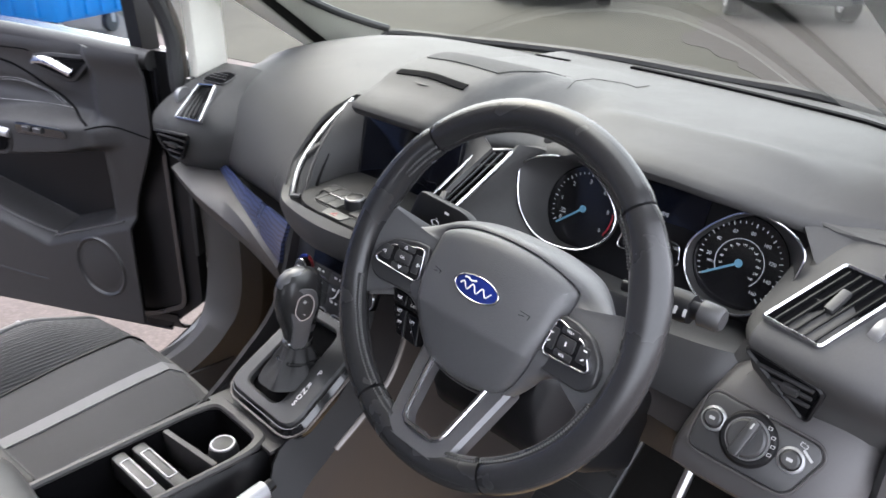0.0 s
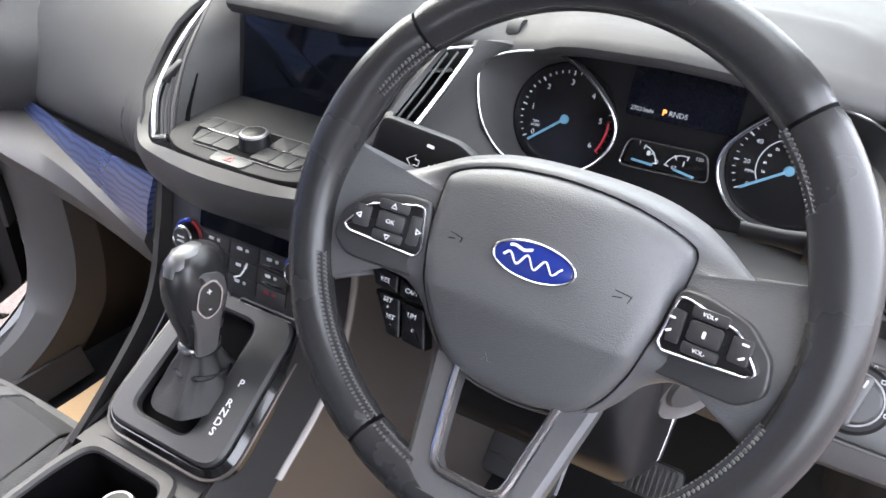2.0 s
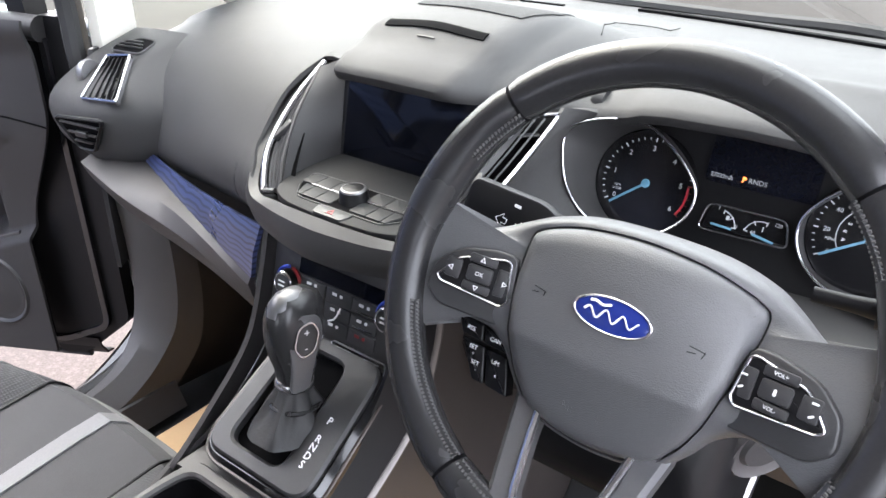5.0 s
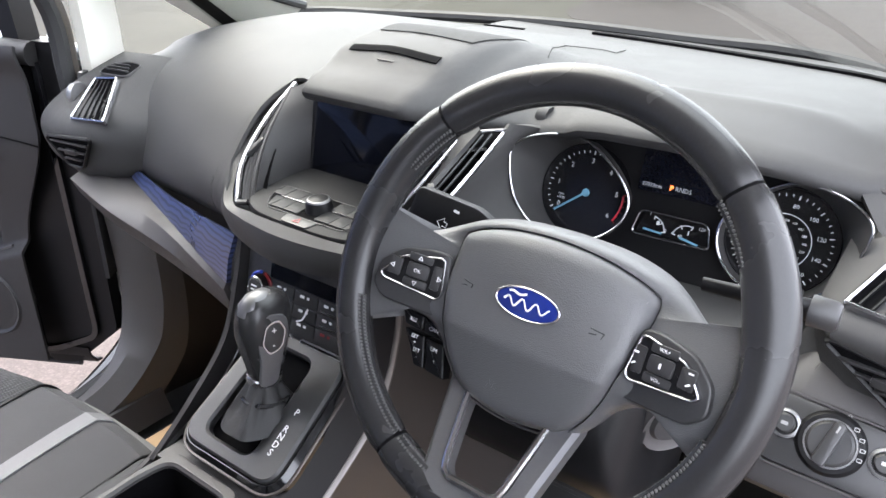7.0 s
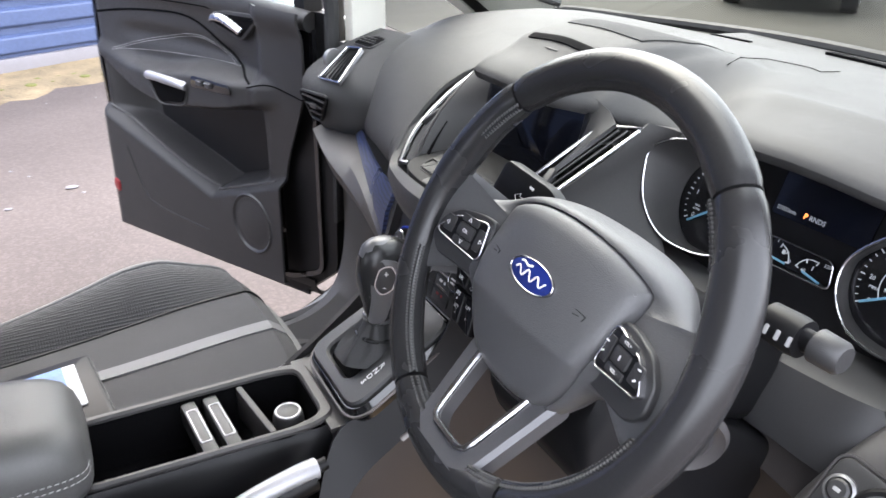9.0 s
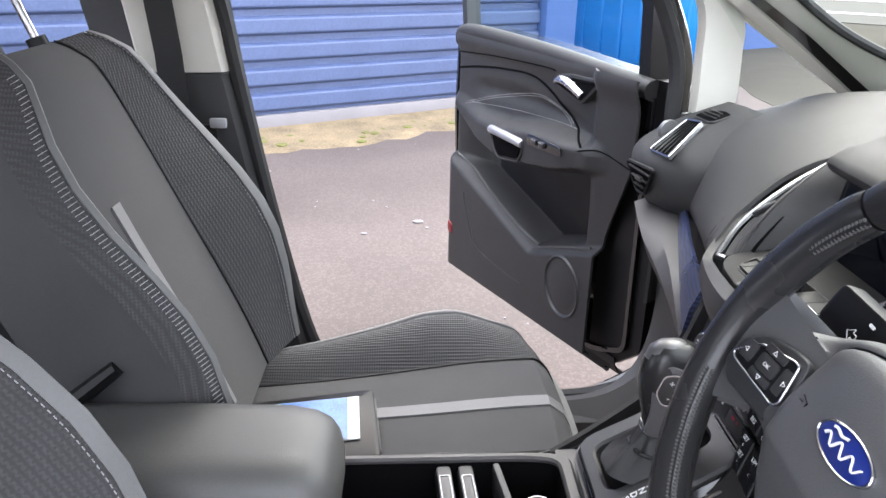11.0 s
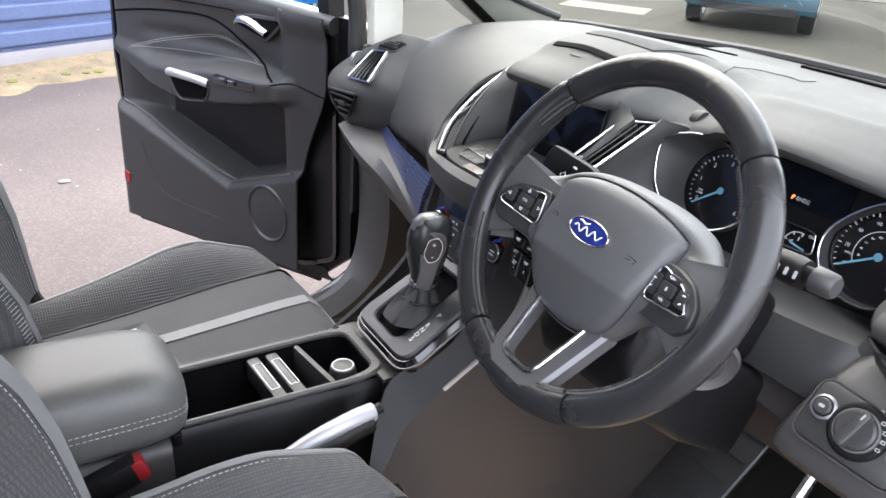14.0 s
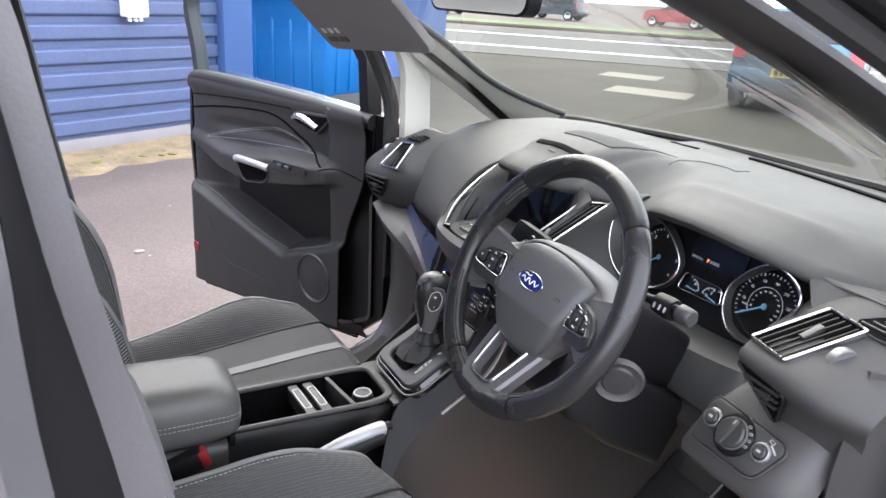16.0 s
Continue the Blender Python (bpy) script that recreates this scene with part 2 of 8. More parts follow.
M = {
    "dash": mat("grained_dash_vinyl", (0.046, 0.0455, 0.0455), 0.58, bump=0.25, bump_scale=1400, vary=0.1, spec=0.26),
    "dash_low": mat("matt_grey_plastic", (0.042, 0.0395, 0.04), 0.47, bump=0.15, bump_scale=1500, vary=0.08),
    "grille": mat("perforated_cover", (0.045, 0.045, 0.045), 0.75, bump=0.6, bump_scale=600, vary=0.1, spec=0.15),
    "plastic": mat("dark_plastic", (0.026, 0.026, 0.027), 0.42, bump=0.12, bump_scale=1200, vary=0.1),
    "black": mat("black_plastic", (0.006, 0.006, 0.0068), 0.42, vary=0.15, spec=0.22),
    "unit": mat("charcoal_fascia_plastic", (0.036, 0.0355, 0.036), 0.45, bump=0.12, bump_scale=1300, vary=0.08, spec=0.4),
    # near black: puts the shade of gaps, hollows and vents into the colour
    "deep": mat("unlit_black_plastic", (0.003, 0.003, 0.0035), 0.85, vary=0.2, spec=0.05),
    "gloss": mat("gloss_black", (0.008, 0.008, 0.009), 0.12, vary=0.05, coat=0.4, rough_vary=0.04),
    "gloss_grey": mat("dark_glossy_key_plastic", (0.03, 0.0305, 0.031), 0.5, vary=0.05, rough_vary=0.04, spec=0.22),
    "warm": mat("warm_grey_moulding", (0.05, 0.0455, 0.044), 0.5, bump=0.2, bump_scale=1000, vary=0.06),
    "thread_dark": mat("grey_lacing_thread", (0.07, 0.07, 0.07), 0.7),
    "band": mat("pale_grey_leatherette", (0.13, 0.13, 0.13), 0.5, bump=0.2, bump_scale=900, vary=0.08),
    "door": mat("black_door_plastic", (0.027, 0.0262, 0.0268), 0.5, spec=0.3, bump=0.2, bump_scale=1200, vary=0.1),
    "leather": mat("black_leather", (0.02, 0.02, 0.021), 0.27, bump=0.05, bump_scale=1100, vary=0.12, rough_vary=0.03, spec=0.42),
    "pad": mat("airbag_vinyl", (0.080, 0.080, 0.083), 0.42, bump=0.2, bump_scale=1000, vary=0.06),
    "vinyl": mat("charcoal_leatherette", (0.074, 0.073, 0.0715), 0.45, bump=0.2, bump_scale=900, vary=0.1),
    "cloth": mat("plain_seat_cloth", (0.056, 0.056, 0.058), 0.9, bump=0.4, vary=0.15, fine=900, spec=0.2, sheen=0.08),
    "mesh": woven("seat_mesh_cloth", (0.056, 0.056, 0.058), 0.0042, 0.6),
    "stripe": mat("grey_stripe_cloth", (0.18, 0.18, 0.185), 0.8, bump=0.3, vary=0.1, spec=0.2),
    "thread": mat("pale_thread", (0.32, 0.32, 0.32), 0.8),
    "chrome": mat("satin_chrome", (0.48, 0.48, 0.5), 0.24, 1.0, vary=0.05),
    "silver": mat("silver_plastic", (0.36, 0.36, 0.38), 0.44, 0.6, vary=0.06),
    "satin": mat("satin_grey_metal", (0.2, 0.2, 0.205), 0.36, 0.6, vary=0.06),
    "strip": mat("smoked_bright_strip", (0.115, 0.104, 0.098), 0.3, 0.6, vary=0.03, rough_vary=0.03),
    "bronze": mat("smoked_metallic_panel", (0.062, 0.053, 0.049), 0.3, 0.35, vary=0.03, rough_vary=0.03),
    "lens": mat("dark_lens", (0.004, 0.004, 0.005), 0.18, vary=0.05),
    "screen": mat("dark_screen_glass", (0.004, 0.005, 0.009), 0.08, vary=0.05, rough_vary=0.02, spec=0.22),
    "white": mat("white_print", (0.75, 0.75, 0.75), 0.5),
    "lit": mat("lit_white_digits", (0.33, 0.34, 0.36), 0.6, emit=(0.85, 0.92, 1.0, 0.03)),
    "orange": mat("lit_orange_letter", (0.6, 0.2, 0.05), 0.5, emit=(1.0, 0.2, 0.05, 0.4)),
    "needle": mat("pale_blue_needle", (0.11, 0.24, 0.34), 0.5, emit=(0.15, 0.5, 0.8, 0.01)),
    "shelf": mat("matt_shelf_plastic", (0.024, 0.024, 0.0245), 0.6, bump=0.12, bump_scale=1300, vary=0.08, spec=0.18),
    "sill": mat("pale_grey_sill_plastic", (0.075, 0.071, 0.071), 0.5, bump=0.15, bump_scale=1500, vary=0.08),
    "print_dim": mat("worn_grey_print", (0.3, 0.3, 0.3), 0.6),
    "seal_grey": mat("grey_weathered_rubber", (0.1, 0.096, 0.1), 0.6, bump=0.2, vary=0.1),
    "spoke": mat("dark_satin_metal", (0.12, 0.12, 0.125), 0.38, 0.5, vary=0.06),
    "hot": mat("red_print", (0.6, 0.03, 0.06), 0.5),
    "red": mat("red_plastic", (0.2, 0.008, 0.012), 0.4),
    "bluelit": mat("blue_mark", (0.02, 0.05, 0.4), 0.4),
    "badge": mat("blue_badge_enamel", (0.012, 0.025, 0.17), 0.2, vary=0.1, coat=0.5),
    "trim": striped_trim("blue_striped_trim"),
    "cream": mat("cream_pillar_cloth", (0.62, 0.6, 0.545), 0.85, bump=0.4, vary=0.06, fine=900, spec=0.2),
    "visor": mat("grey_visor_vinyl", (0.3, 0.29, 0.29), 0.7, bump=0.3, vary=0.06),
    "rubber": mat("black_rubber", (0.016, 0.016, 0.017), 0.6, bump=0.3),
    "carpet": mat("dark_carpet", (0.012, 0.012, 0.013), 0.95, bump=1.0, vary=0.3, fine=700, spec=0.1),
    "taupe": mat("warm_grey_plastic", (0.026, 0.022, 0.021), 0.5, bump=0.25, bump_scale=1000, vary=0.06),
    "kraft": mat("brown_kraft_paper", (0.52, 0.35, 0.19), 0.8, bump=0.3, vary=0.06),
    "paint": mat("grey_car_paint", (0.2, 0.2, 0.21), 0.25, 0.6, vary=0.05, coat=0.6),
    "paint_dark": mat("black_car_paint", (0.012, 0.012, 0.014), 0.2, 0.2, vary=0.05, coat=0.6),
    "tarmac": asphalt("worn_asphalt"),
    "darkish": mat("dark_asphalt", (0.05, 0.044, 0.041), 0.85, spec=0.12, bump=0.6, vary=0.3, scale=6, fine=160),
    "apron": mat("wet_grey_brown_asphalt", (0.058, 0.055, 0.046), 0.92, bump=0.6, vary=0.35, scale=0.7, fine=120, spec=0.08),
    "dirt": mat("sandy_dirt", (0.11, 0.085, 0.05), 0.9, bump=1.0, vary=0.5, scale=5, fine=90, tint=(0.21, 0.16, 0.095)),
    "moss": mat("yellow_green_moss", (0.13, 0.13, 0.04), 0.95, bump=1.0, vary=0.4, scale=20, fine=200),
    "cladding": mat("blue_painted_steel", (0.058, 0.082, 0.165), 0.42, vary=0.18, scale=2.2, fine=60, tint=(0.068, 0.096, 0.19)),
    # second blue for backing, post and recess, with shade put into the colour
    "cladding_dark": mat("shaded_blue_steel", (0.05, 0.10, 0.26), 0.45, vary=0.15, scale=2.2),
    "plinth": mat("grey_plinth", (0.2, 0.19, 0.2), 0.85, vary=0.2, scale=4, bump=0.5),
    "bin": mat("bright_blue_plastic", (0.0, 0.125, 0.38), 0.35, vary=0.08, scale=4),
    "white_box": mat("white_plastic_box", (0.75, 0.75, 0.74), 0.5),
    "plate": mat("yellow_plate", (0.75, 0.55, 0.03), 0.5),
    "teal": mat("blue_grey_car_paint", (0.05, 0.12, 0.17), 0.25, 0.5, vary=0.06, coat=0.6),
    "navy": mat("dark_car_paint", (0.015, 0.02, 0.03), 0.22, 0.4, coat=0.6),
    "redcar": mat("red_car_paint", (0.35, 0.02, 0.03), 0.25, 0.2, coat=0.6),
    "tail": mat("red_lamp_glass", (0.5, 0.02, 0.03), 0.2, coat=0.5),
    "carglass": mat("dark_car_glass", (0.01, 0.012, 0.014), 0.06, vary=0.05),
    "alloy": mat("alloy_wheel", (0.55, 0.55, 0.56), 0.3, 0.9),
    "grass": mat("verge_grass", (0.09, 0.13, 0.04), 0.95, bump=1.0, vary=0.4, scale=3, fine=60),
    "road": mat("far_road", (0.062, 0.062, 0.058), 0.85, spec=0.25, vary=0.2, scale=0.6, fine=50, bump=0.4),
    "concrete": mat("pale_concrete", (0.14, 0.125, 0.10), 0.85, vary=0.2, scale=3, bump=0.5),
    "paper": mat("glossy_paper", (0.5, 0.52, 0.55), 0.3, vary=0.03),
    "print_blue": mat("blue_print", (0.015, 0.08, 0.32), 0.35, vary=0.3, scale=30, tint=(0.08, 0.2, 0.48)),
    "print_lime": mat("lime_print", (0.5, 0.6, 0.05), 0.3),
    "mirror": mat("mirror_silver", (0.85, 0.85, 0.85), 0.02, 1.0, vary=0.02, rough_vary=0.01),
    "clear": glass("window_glass", (0.93, 0.96, 0.94), 1.0),
    "door_glass": glass("tinted_door_glass", (0.68, 0.8, 0.82), 1.0),
    "shield": glass("windscreen_glass", (0.69, 0.72, 0.68), 1.0),
}

# ---------------------------------------------------------------- building helpers
def thing(name, at, label="", category="", group="", kind=""):
    ob = new(name)
    ob.location, ob.empty_display_size = at, 0.05
    return tagged(ob, label, category, group, kind)


def origin(ob):
    while ob.parent:
        ob = ob.parent
    return Vector(ob.location)


def part(name, bm, material, parent=None, label="", smooth=True, category="", kind="", group="", at=None):
    """Links a bmesh, whose places are in the world, as one mesh object."""
    o = origin(parent) if parent else Vector(at or (0, 0, 0))
    bmesh.ops.translate(bm, verts=bm.verts, vec=-o)
    bmesh.ops.recalc_face_normals(bm, faces=bm.faces)
    me = bpy.data.meshes.new(name)
    bm.to_mesh(me)
    bm.free()
    for p in me.polygons:
        p.use_smooth = smooth
    if smooth:
        me.set_sharp_from_angle(angle=radians(38))
    me.materials.append(material)
    ob = new(name, me)
    if parent:
        ob.parent = parent
    else:
        ob.location = o
    return tagged(ob, label, category, group, kind)


def axes(o, x, y):
    """A frame at o with first axis x and second axis near y."""
    x = Vector(x).normalized()
    z = x.cross(Vector(y)).normalized()
    y = z.cross(x)
    m = Matrix((x, y, z)).transposed().to_4x4()
    m.translation = o
    return m


def spline(pts, n=8, closed=False):
    """Points on a smooth curve through pts, n to a span."""
    p = [Vector(q) for q in pts]
    out, k = [], len(p)
    for i in range(k if closed else k - 1):
        a, b, c, d = [p[j % k] if closed else p[min(max(j, 0), k - 1)] for j in (i - 1, i, i + 1, i + 2)]
        for s in range(n):
            t = s / n
            out.append(0.5 * (2 * b + (c - a) * t + (2 * a - 5 * b + 4 * c - d) * t * t + (3 * b - a - 3 * c + d) * t ** 3))
    if not closed:
        out.append(p[-1])
    return out


def round_poly(pts, r, n=4):
    """A 2D outline with its corners rounded by about r."""
    out, k = [], len(pts)
    for i in range(k):
        a, b, c = [Vector(pts[j % k]) for j in (i - 1, i, i + 1)]
        ra = min(r, 0.45 * (a - b).length, 0.45 * (c - b).length)
        p, q = b + (a - b).normalized() * ra, b + (c - b).normalized() * ra
        for s in range(n + 1):
            t = s / n
            out.append(p * (1 - t) ** 2 + b * 2 * t * (1 - t) + q * t * t)
    return out


def rrect(w, h, r, n=4):
    return round_poly([(-w / 2, -h / 2), (w / 2, -h / 2), (w / 2, h / 2), (-w / 2, h / 2)], r, n)


def disc(r, n=32, ry=None):
    return [Vector((r * math.cos(2 * math.pi * i / n), (ry or r) * math.sin(2 * math.pi * i / n))) for i in range(n)]


def grow(outline, d):
    """A closed 2D outline moved outwards by d (inwards: minus)."""
    k, out = len(outline), []
    area = sum(outline[i].x * outline[(i + 1) % k].y - outline[(i + 1) % k].x * outline[i].y for i in range(k))
    s = 1 if area > 0 else -1
    for i in range(k):
        t = (outline[(i + 1) % k] - outline[i - 1])
        t = t.normalized() if t.length > 1e-9 else Vector((1, 0))
        out.append(outline[i] + Vector((t.y, -t.x)) * d * s)
    return out


def loft(rows, ring=False, loop=False, caps=False):
    """A skin over rows of points. ring: each row closes on itself; loop: the last row joins the first."""
    bm = bmesh.new()
    v = [[bm.verts.new(p) for p in row] for row in rows]
    n = len(rows[0])
    for i in range(len(rows) if loop else len(rows) - 1):
        a, b = v[i], v[(i + 1) % len(rows)]
        for j in range(n if ring else n - 1):
            k = (j + 1) % n
            try:
                bm.faces.new((a[j], a[k], b[k], b[j]))
            except ValueError:
                pass
    if caps:
        bm.faces.new(v[0][::-1])
        bm.faces.new(v[-1])
    return bm


CABIN = Vector((0.45, -0.35, 1.35))  # skins show their given side to the middle of the cabin


def sheet(rows, thick, ring=False, loop=False):
    """A skin with thickness, laid behind the given surface."""
    bm = loft(rows, ring, loop)
    bmesh.ops.recalc_face_normals(bm, faces=bm.faces)
    bm.normal_update()
    if sum(f.normal.dot(CABIN - f.calc_center_median()) * f.calc_area() for f in bm.faces) < 0:
        bmesh.ops.reverse_faces(bm, faces=bm.faces)
    bmesh.ops.solidify(bm, geom=bm.faces[:], thickness=thick)
    return bm


def slab(outline, thick, m, edge=0.0, seg=2, top_in=0.0):
    """A plate with a 2D outline, its back at z = 0 of frame m and its front at thick, with rounded front edges."""
    lay = [(0.0, 0.0)]
    if edge:
        for i in range(seg + 1):
            a = math.pi / 2 * i / seg
            lay.append((thick - edge + edge * math.sin(a), -edge * (1 - math.cos(a))))
    else:
        lay.append((thick, top_in))
    rows = []
    for z, g in lay:
        o = grow([Vector(p) for p in outline], g) if g else outline
        rows.append([m @ Vector((p[0], p[1], z)) for p in o])
    return loft(rows, ring=True, caps=True)


def hoop(outer, inner, thick, m, edge=0.0):
    """A flat frame between two outlines of equally many points."""
    w = edge
    def at(o, z, g=0):
        o = [Vector(p) for p in o]
        return [m @ Vector((p[0], p[1], z)) for p in (grow(o, g) if g else o)]
    rows = [at(outer, 0), at(outer, thick - w)]
    if w:
        rows += [at(outer, thick, -w), at(inner, thick, w)]
    else:
        rows += [at(outer, thick), at(inner, thick)]
    rows += [at(inner, thick - w), at(inner, 0)]
    return loft(rows, ring=True, loop=True)


def box(size, m, bevel=0.0, seg=2):
    """A box centred on frame m (a Matrix or a place)."""
    if not isinstance(m, Matrix):
        m = Matrix.Translation(m)
    bm = bmesh.new()
    bmesh.ops.create_cube(bm, size=1)
    bmesh.ops.scale(bm, vec=size, verts=bm.verts)
    if bevel:
        bmesh.ops.bevel(bm, geom=bm.edges[:], offset=bevel, segments=seg, affect="EDGES", profile=0.6)
    bmesh.ops.transform(bm, matrix=m, verts=bm.verts)
    return bm


def lathe(profile, m, n=32):
    """Turns a profile of (radius, height) about the third axis of frame m."""
    rows = []
    for r, h in profile:
        rows.append([m @ Vector((max(r, 1e-5) * math.cos(2 * math.pi * i / n), max(r, 1e-5) * math.sin(2 * math.pi * i / n), h)) for i in range(n)])
    if profile[0][0] > 0.001 and profile[-1][0] > 0.001:
        return loft(rows, ring=True, loop=True)
    return loft(rows, ring=True, caps=True)


def tube(path, r, n=10, closed=False, flat=1.0, taper=None):
    """A round bar along a path."""
    p = [Vector(q) for q in path]
    k, rows = len(p), []
    side = None
    for i in range(k):
        a, b = (p[i - 1], p[(i + 1) % k]) if closed else (p[max(i - 1, 0)], p[min(i + 1, k - 1)])
        t = (b - a).normalized()
        if side is None:
            side = t.orthogonal().normalized()
        side = (side - t * side.dot(t)).normalized()
        up = t.cross(side)
        rr = r * (taper[0] + (taper[1] - taper[0]) * i / (k - 1) if taper else 1)
        rows.append([p[i] + side * rr * math.cos(2 * math.pi * j / n) + up * rr * flat * math.sin(2 * math.pi * j / n) for j in range(n)])
    return loft(rows, ring=True, loop=closed, caps=not closed)


def merge(*bms):
    """Several bmeshes of one part in one."""
    out = bmesh.new()
    for b in bms:
        me = bpy.data.meshes.new("tmp")
        b.to_mesh(me)
        b.free()
        out.from_mesh(me)
        bpy.data.meshes.remove(me)
    return out


def lettering(text, size, m, material, parent, name="lettering", align="CENTER", bold=0.0):
    """Printed characters on the plane of frame m, read along its first axis."""
    cu = bpy.data.curves.new("text", "FONT")
    cu.body, cu.size, cu.align_x, cu.align_y = text, size, align, "CENTER"
    cu.extrude, cu.resolution_u, cu.offset = 0.00012, 2, bold
    ob = bpy.data.objects.new("text", cu)
    me = bpy.data.meshes.new_from_object(ob)
    bpy.data.objects.remove(ob)
    bm = bmesh.new()
    bm.from_mesh(me)
    bpy.data.meshes.remove(me)
    bmesh.ops.transform(bm, matrix=m, verts=bm.verts)
    return part(name, bm, material, parent, smooth=False)


def stitches(path, parent, length=0.005, gap=0.004, r=0.0007, material=None, name="stitching"):
    """A row of short threads along a path."""
    p = [Vector(q) for q in path]
    bms, run, on = [], 0.0, None
    dist = [0]
    for a, b in zip(p, p[1:]):
        dist.append(dist[-1] + (b - a).length)
    def at(d):
        for i in range(len(p) - 1):
            if d <= dist[i + 1]:
                f = (d - dist[i]) / max(1e-9, dist[i + 1] - dist[i])
                return p[i].lerp(p[i + 1], f)
        return p[-1]
    while run < dist[-1] - length:
        bms.append(tube([at(run), at(run + length)], r, 5))
        run += length + gap
    return part(name, merge(*bms), material or M["thread"], parent, "pale contrast stitching", kind="stuff")

# ---------------------------------------------------------------- outdoors
bm = bmesh.new()
bmesh.ops.create_grid(bm, x_segments=60, y_segments=60, size=160)
for v in bm.verts:
    v.co.z = 0.0
part("ground", bm, M["tarmac"], label="worn grey-pink asphalt yard, damp in places", category="ground", kind="structure")

WA, WN, WP = Vector((-0.5, 0.866, 0)), Vector((0.866, 0.5, 0)), Vector((-5.5, 0, 0))


def on_wall(s, n, z):
    return WP + WA * s + WN * n + Vector((0, 0, z))


# strip of washed-up dirt along the foot of the wall, ragged edge
rng = random.Random(4)
rows = []
for i in range(90):
    s = -9 + i * 0.125
    w = 0.62 + 0.14 * noise.noise((s * 1.3, 0, 0)) + 0.1 * noise.noise((s * 5, 3, 0)) + (0.35 if s > 0.3 else 0.0) * min(1, (s - 0.3))
    rows.append([on_wall(s, w * f, 0.006 + 0.03 * (1 - f) ** 2 + 0.004 * noise.noise((s * 9, f * 6, 1))) for f in (0, 0.2, 0.4, 0.6, 0.8, 0.94)]
                + [on_wall(s, w, 0.001)])
part("dirt_strip", loft(rows), M["dirt"], label="sandy washed-up dirt along the foot of the wall", category="dirt", kind="structure")
bms = []
for i in range(260):
    s, n = rng.uniform(-7, 1.5), abs(rng.gauss(0, 0.28)) + 0.02
    if n < 0.75 and noise.noise((s * 1.1, n * 2, 7)) > 0.05:
        r = rng.uniform(0.015, 0.05)
        b = bmesh.new()
        bmesh.ops.create_icosphere(b, subdivisions=1, radius=r)
        bmesh.ops.scale(b, vec=(1, 1, 0.3), verts=b.verts)
        bmesh.ops.translate(b, verts=b.verts, vec=on_wall(s, n, 0.012))
        bms.append(b)
part("moss", merge(*bms), M["moss"], label="yellow-green moss tufts at the wall foot", category="moss", kind="stuff")
bms = []
for i in range(26):
    x, y = rng.uniform(-4.8, -1.6), rng.uniform(-1.8, 0.6)
    r = rng.uniform(0.004, 0.010)
    b = bmesh.new()
    bmesh.ops.create_icosphere(b, subdivisions=1, radius=r)
    bmesh.ops.scale(b, vec=(1.2, 1, 0.5), verts=b.verts)
    bmesh.ops.translate(b, verts=b.verts, vec=(x, y, r * 0.3))
    bms.append(b)
for x, y, r in ((-2.83, -0.24, 0.026), (-2.66, -0.5, 0.016)):
    b = bmesh.new()
    bmesh.ops.create_icosphere(b, subdivisions=2, radius=r)
    bmesh.ops.scale(b, vec=(0.7, 1.1, 0.3), verts=b.verts)
    bmesh.ops.translate(b, verts=b.verts, vec=(x, y, r * 0.2))
    bms.append(b)
part("loose_stones", merge(*bms), M["plinth"], label="small pale stones scattered on the asphalt", category="stones", kind="stuff")


def building():
    """Industrial wall clad with horizontal steel planks, corner post and service box."""
    wall = thing("wall_blue", on_wall(-3, 0, 0), "blue painted steel cladding of an industrial building", "wall", kind="structure")
    a, b = -9.0, 0.92
    m = axes(on_wall((a + b) / 2, -0.16, 1.75), WA, (0, 0, 1))
    part("backing", box((b - a, 3.5, 0.2), m), M["cladding_dark"], wall, smooth=False)
    m = axes(on_wall((a + b) / 2, -0.045, 0.06), WA, (0, 0, 1))
    part("plinth", box((b - a, 0.12, 0.1), m, 0.01), M["plinth"], wall, "grey concrete plinth")
    m = axes(on_wall((a + b) / 2, 0.05, 0.0), WA, (0, 0, 1))
    pitch, first = 0.178, None
    prof = [(0.0, -0.04), (0.022, -0.04), (0.034, -0.012), (0.04, -0.003), (0.05, 0.0), (0.128, 0.0), (0.138, -0.003), (0.144, -0.012), (0.156, -0.04), (0.178, -0.04)]
    for i in range(19):
        z0 = 0.12 + i * pitch
        if first is None:
            rows = [[on_wall(s, n + 0.0, z0 + z) for z, n in prof] for s in (a, (a + b) / 2, b)]
            first = part("cladding_plank", loft(rows), M["cladding"], wall, smooth=False)
        else:
            c = new("cladding_plank", first.data)
            c.parent = wall
            c.location = (0, 0, i * pitch)
    post = axes(on_wall(1.1, -0.08, 1.75), WA, (0, 0, 1))
    part("corner_post", box((0.34, 3.5, 0.3), post, 0.02), M["cladding_dark"], wall, "dark blue steel corner post")
    m = axes(on_wall(4.2, -1.9, 1.75), WA, (0, 0, 1))
    part("recess_wall", box((6.4, 3.5, 0.2), m), M["cladding_dark"], wall, smooth=False)
    return wall


building()
jb = thing("junction_box", on_wall(0.06, 0.0, 1.1), "white plastic electric box on the blue wall", "box")
m = axes(on_wall(0.06, 0.0, 1.15), WA, (0, 0, 1))
part("body", slab(rrect(0.2, 0.24, 0.02), 0.09, m, 0.012), M["white_box"], jb)
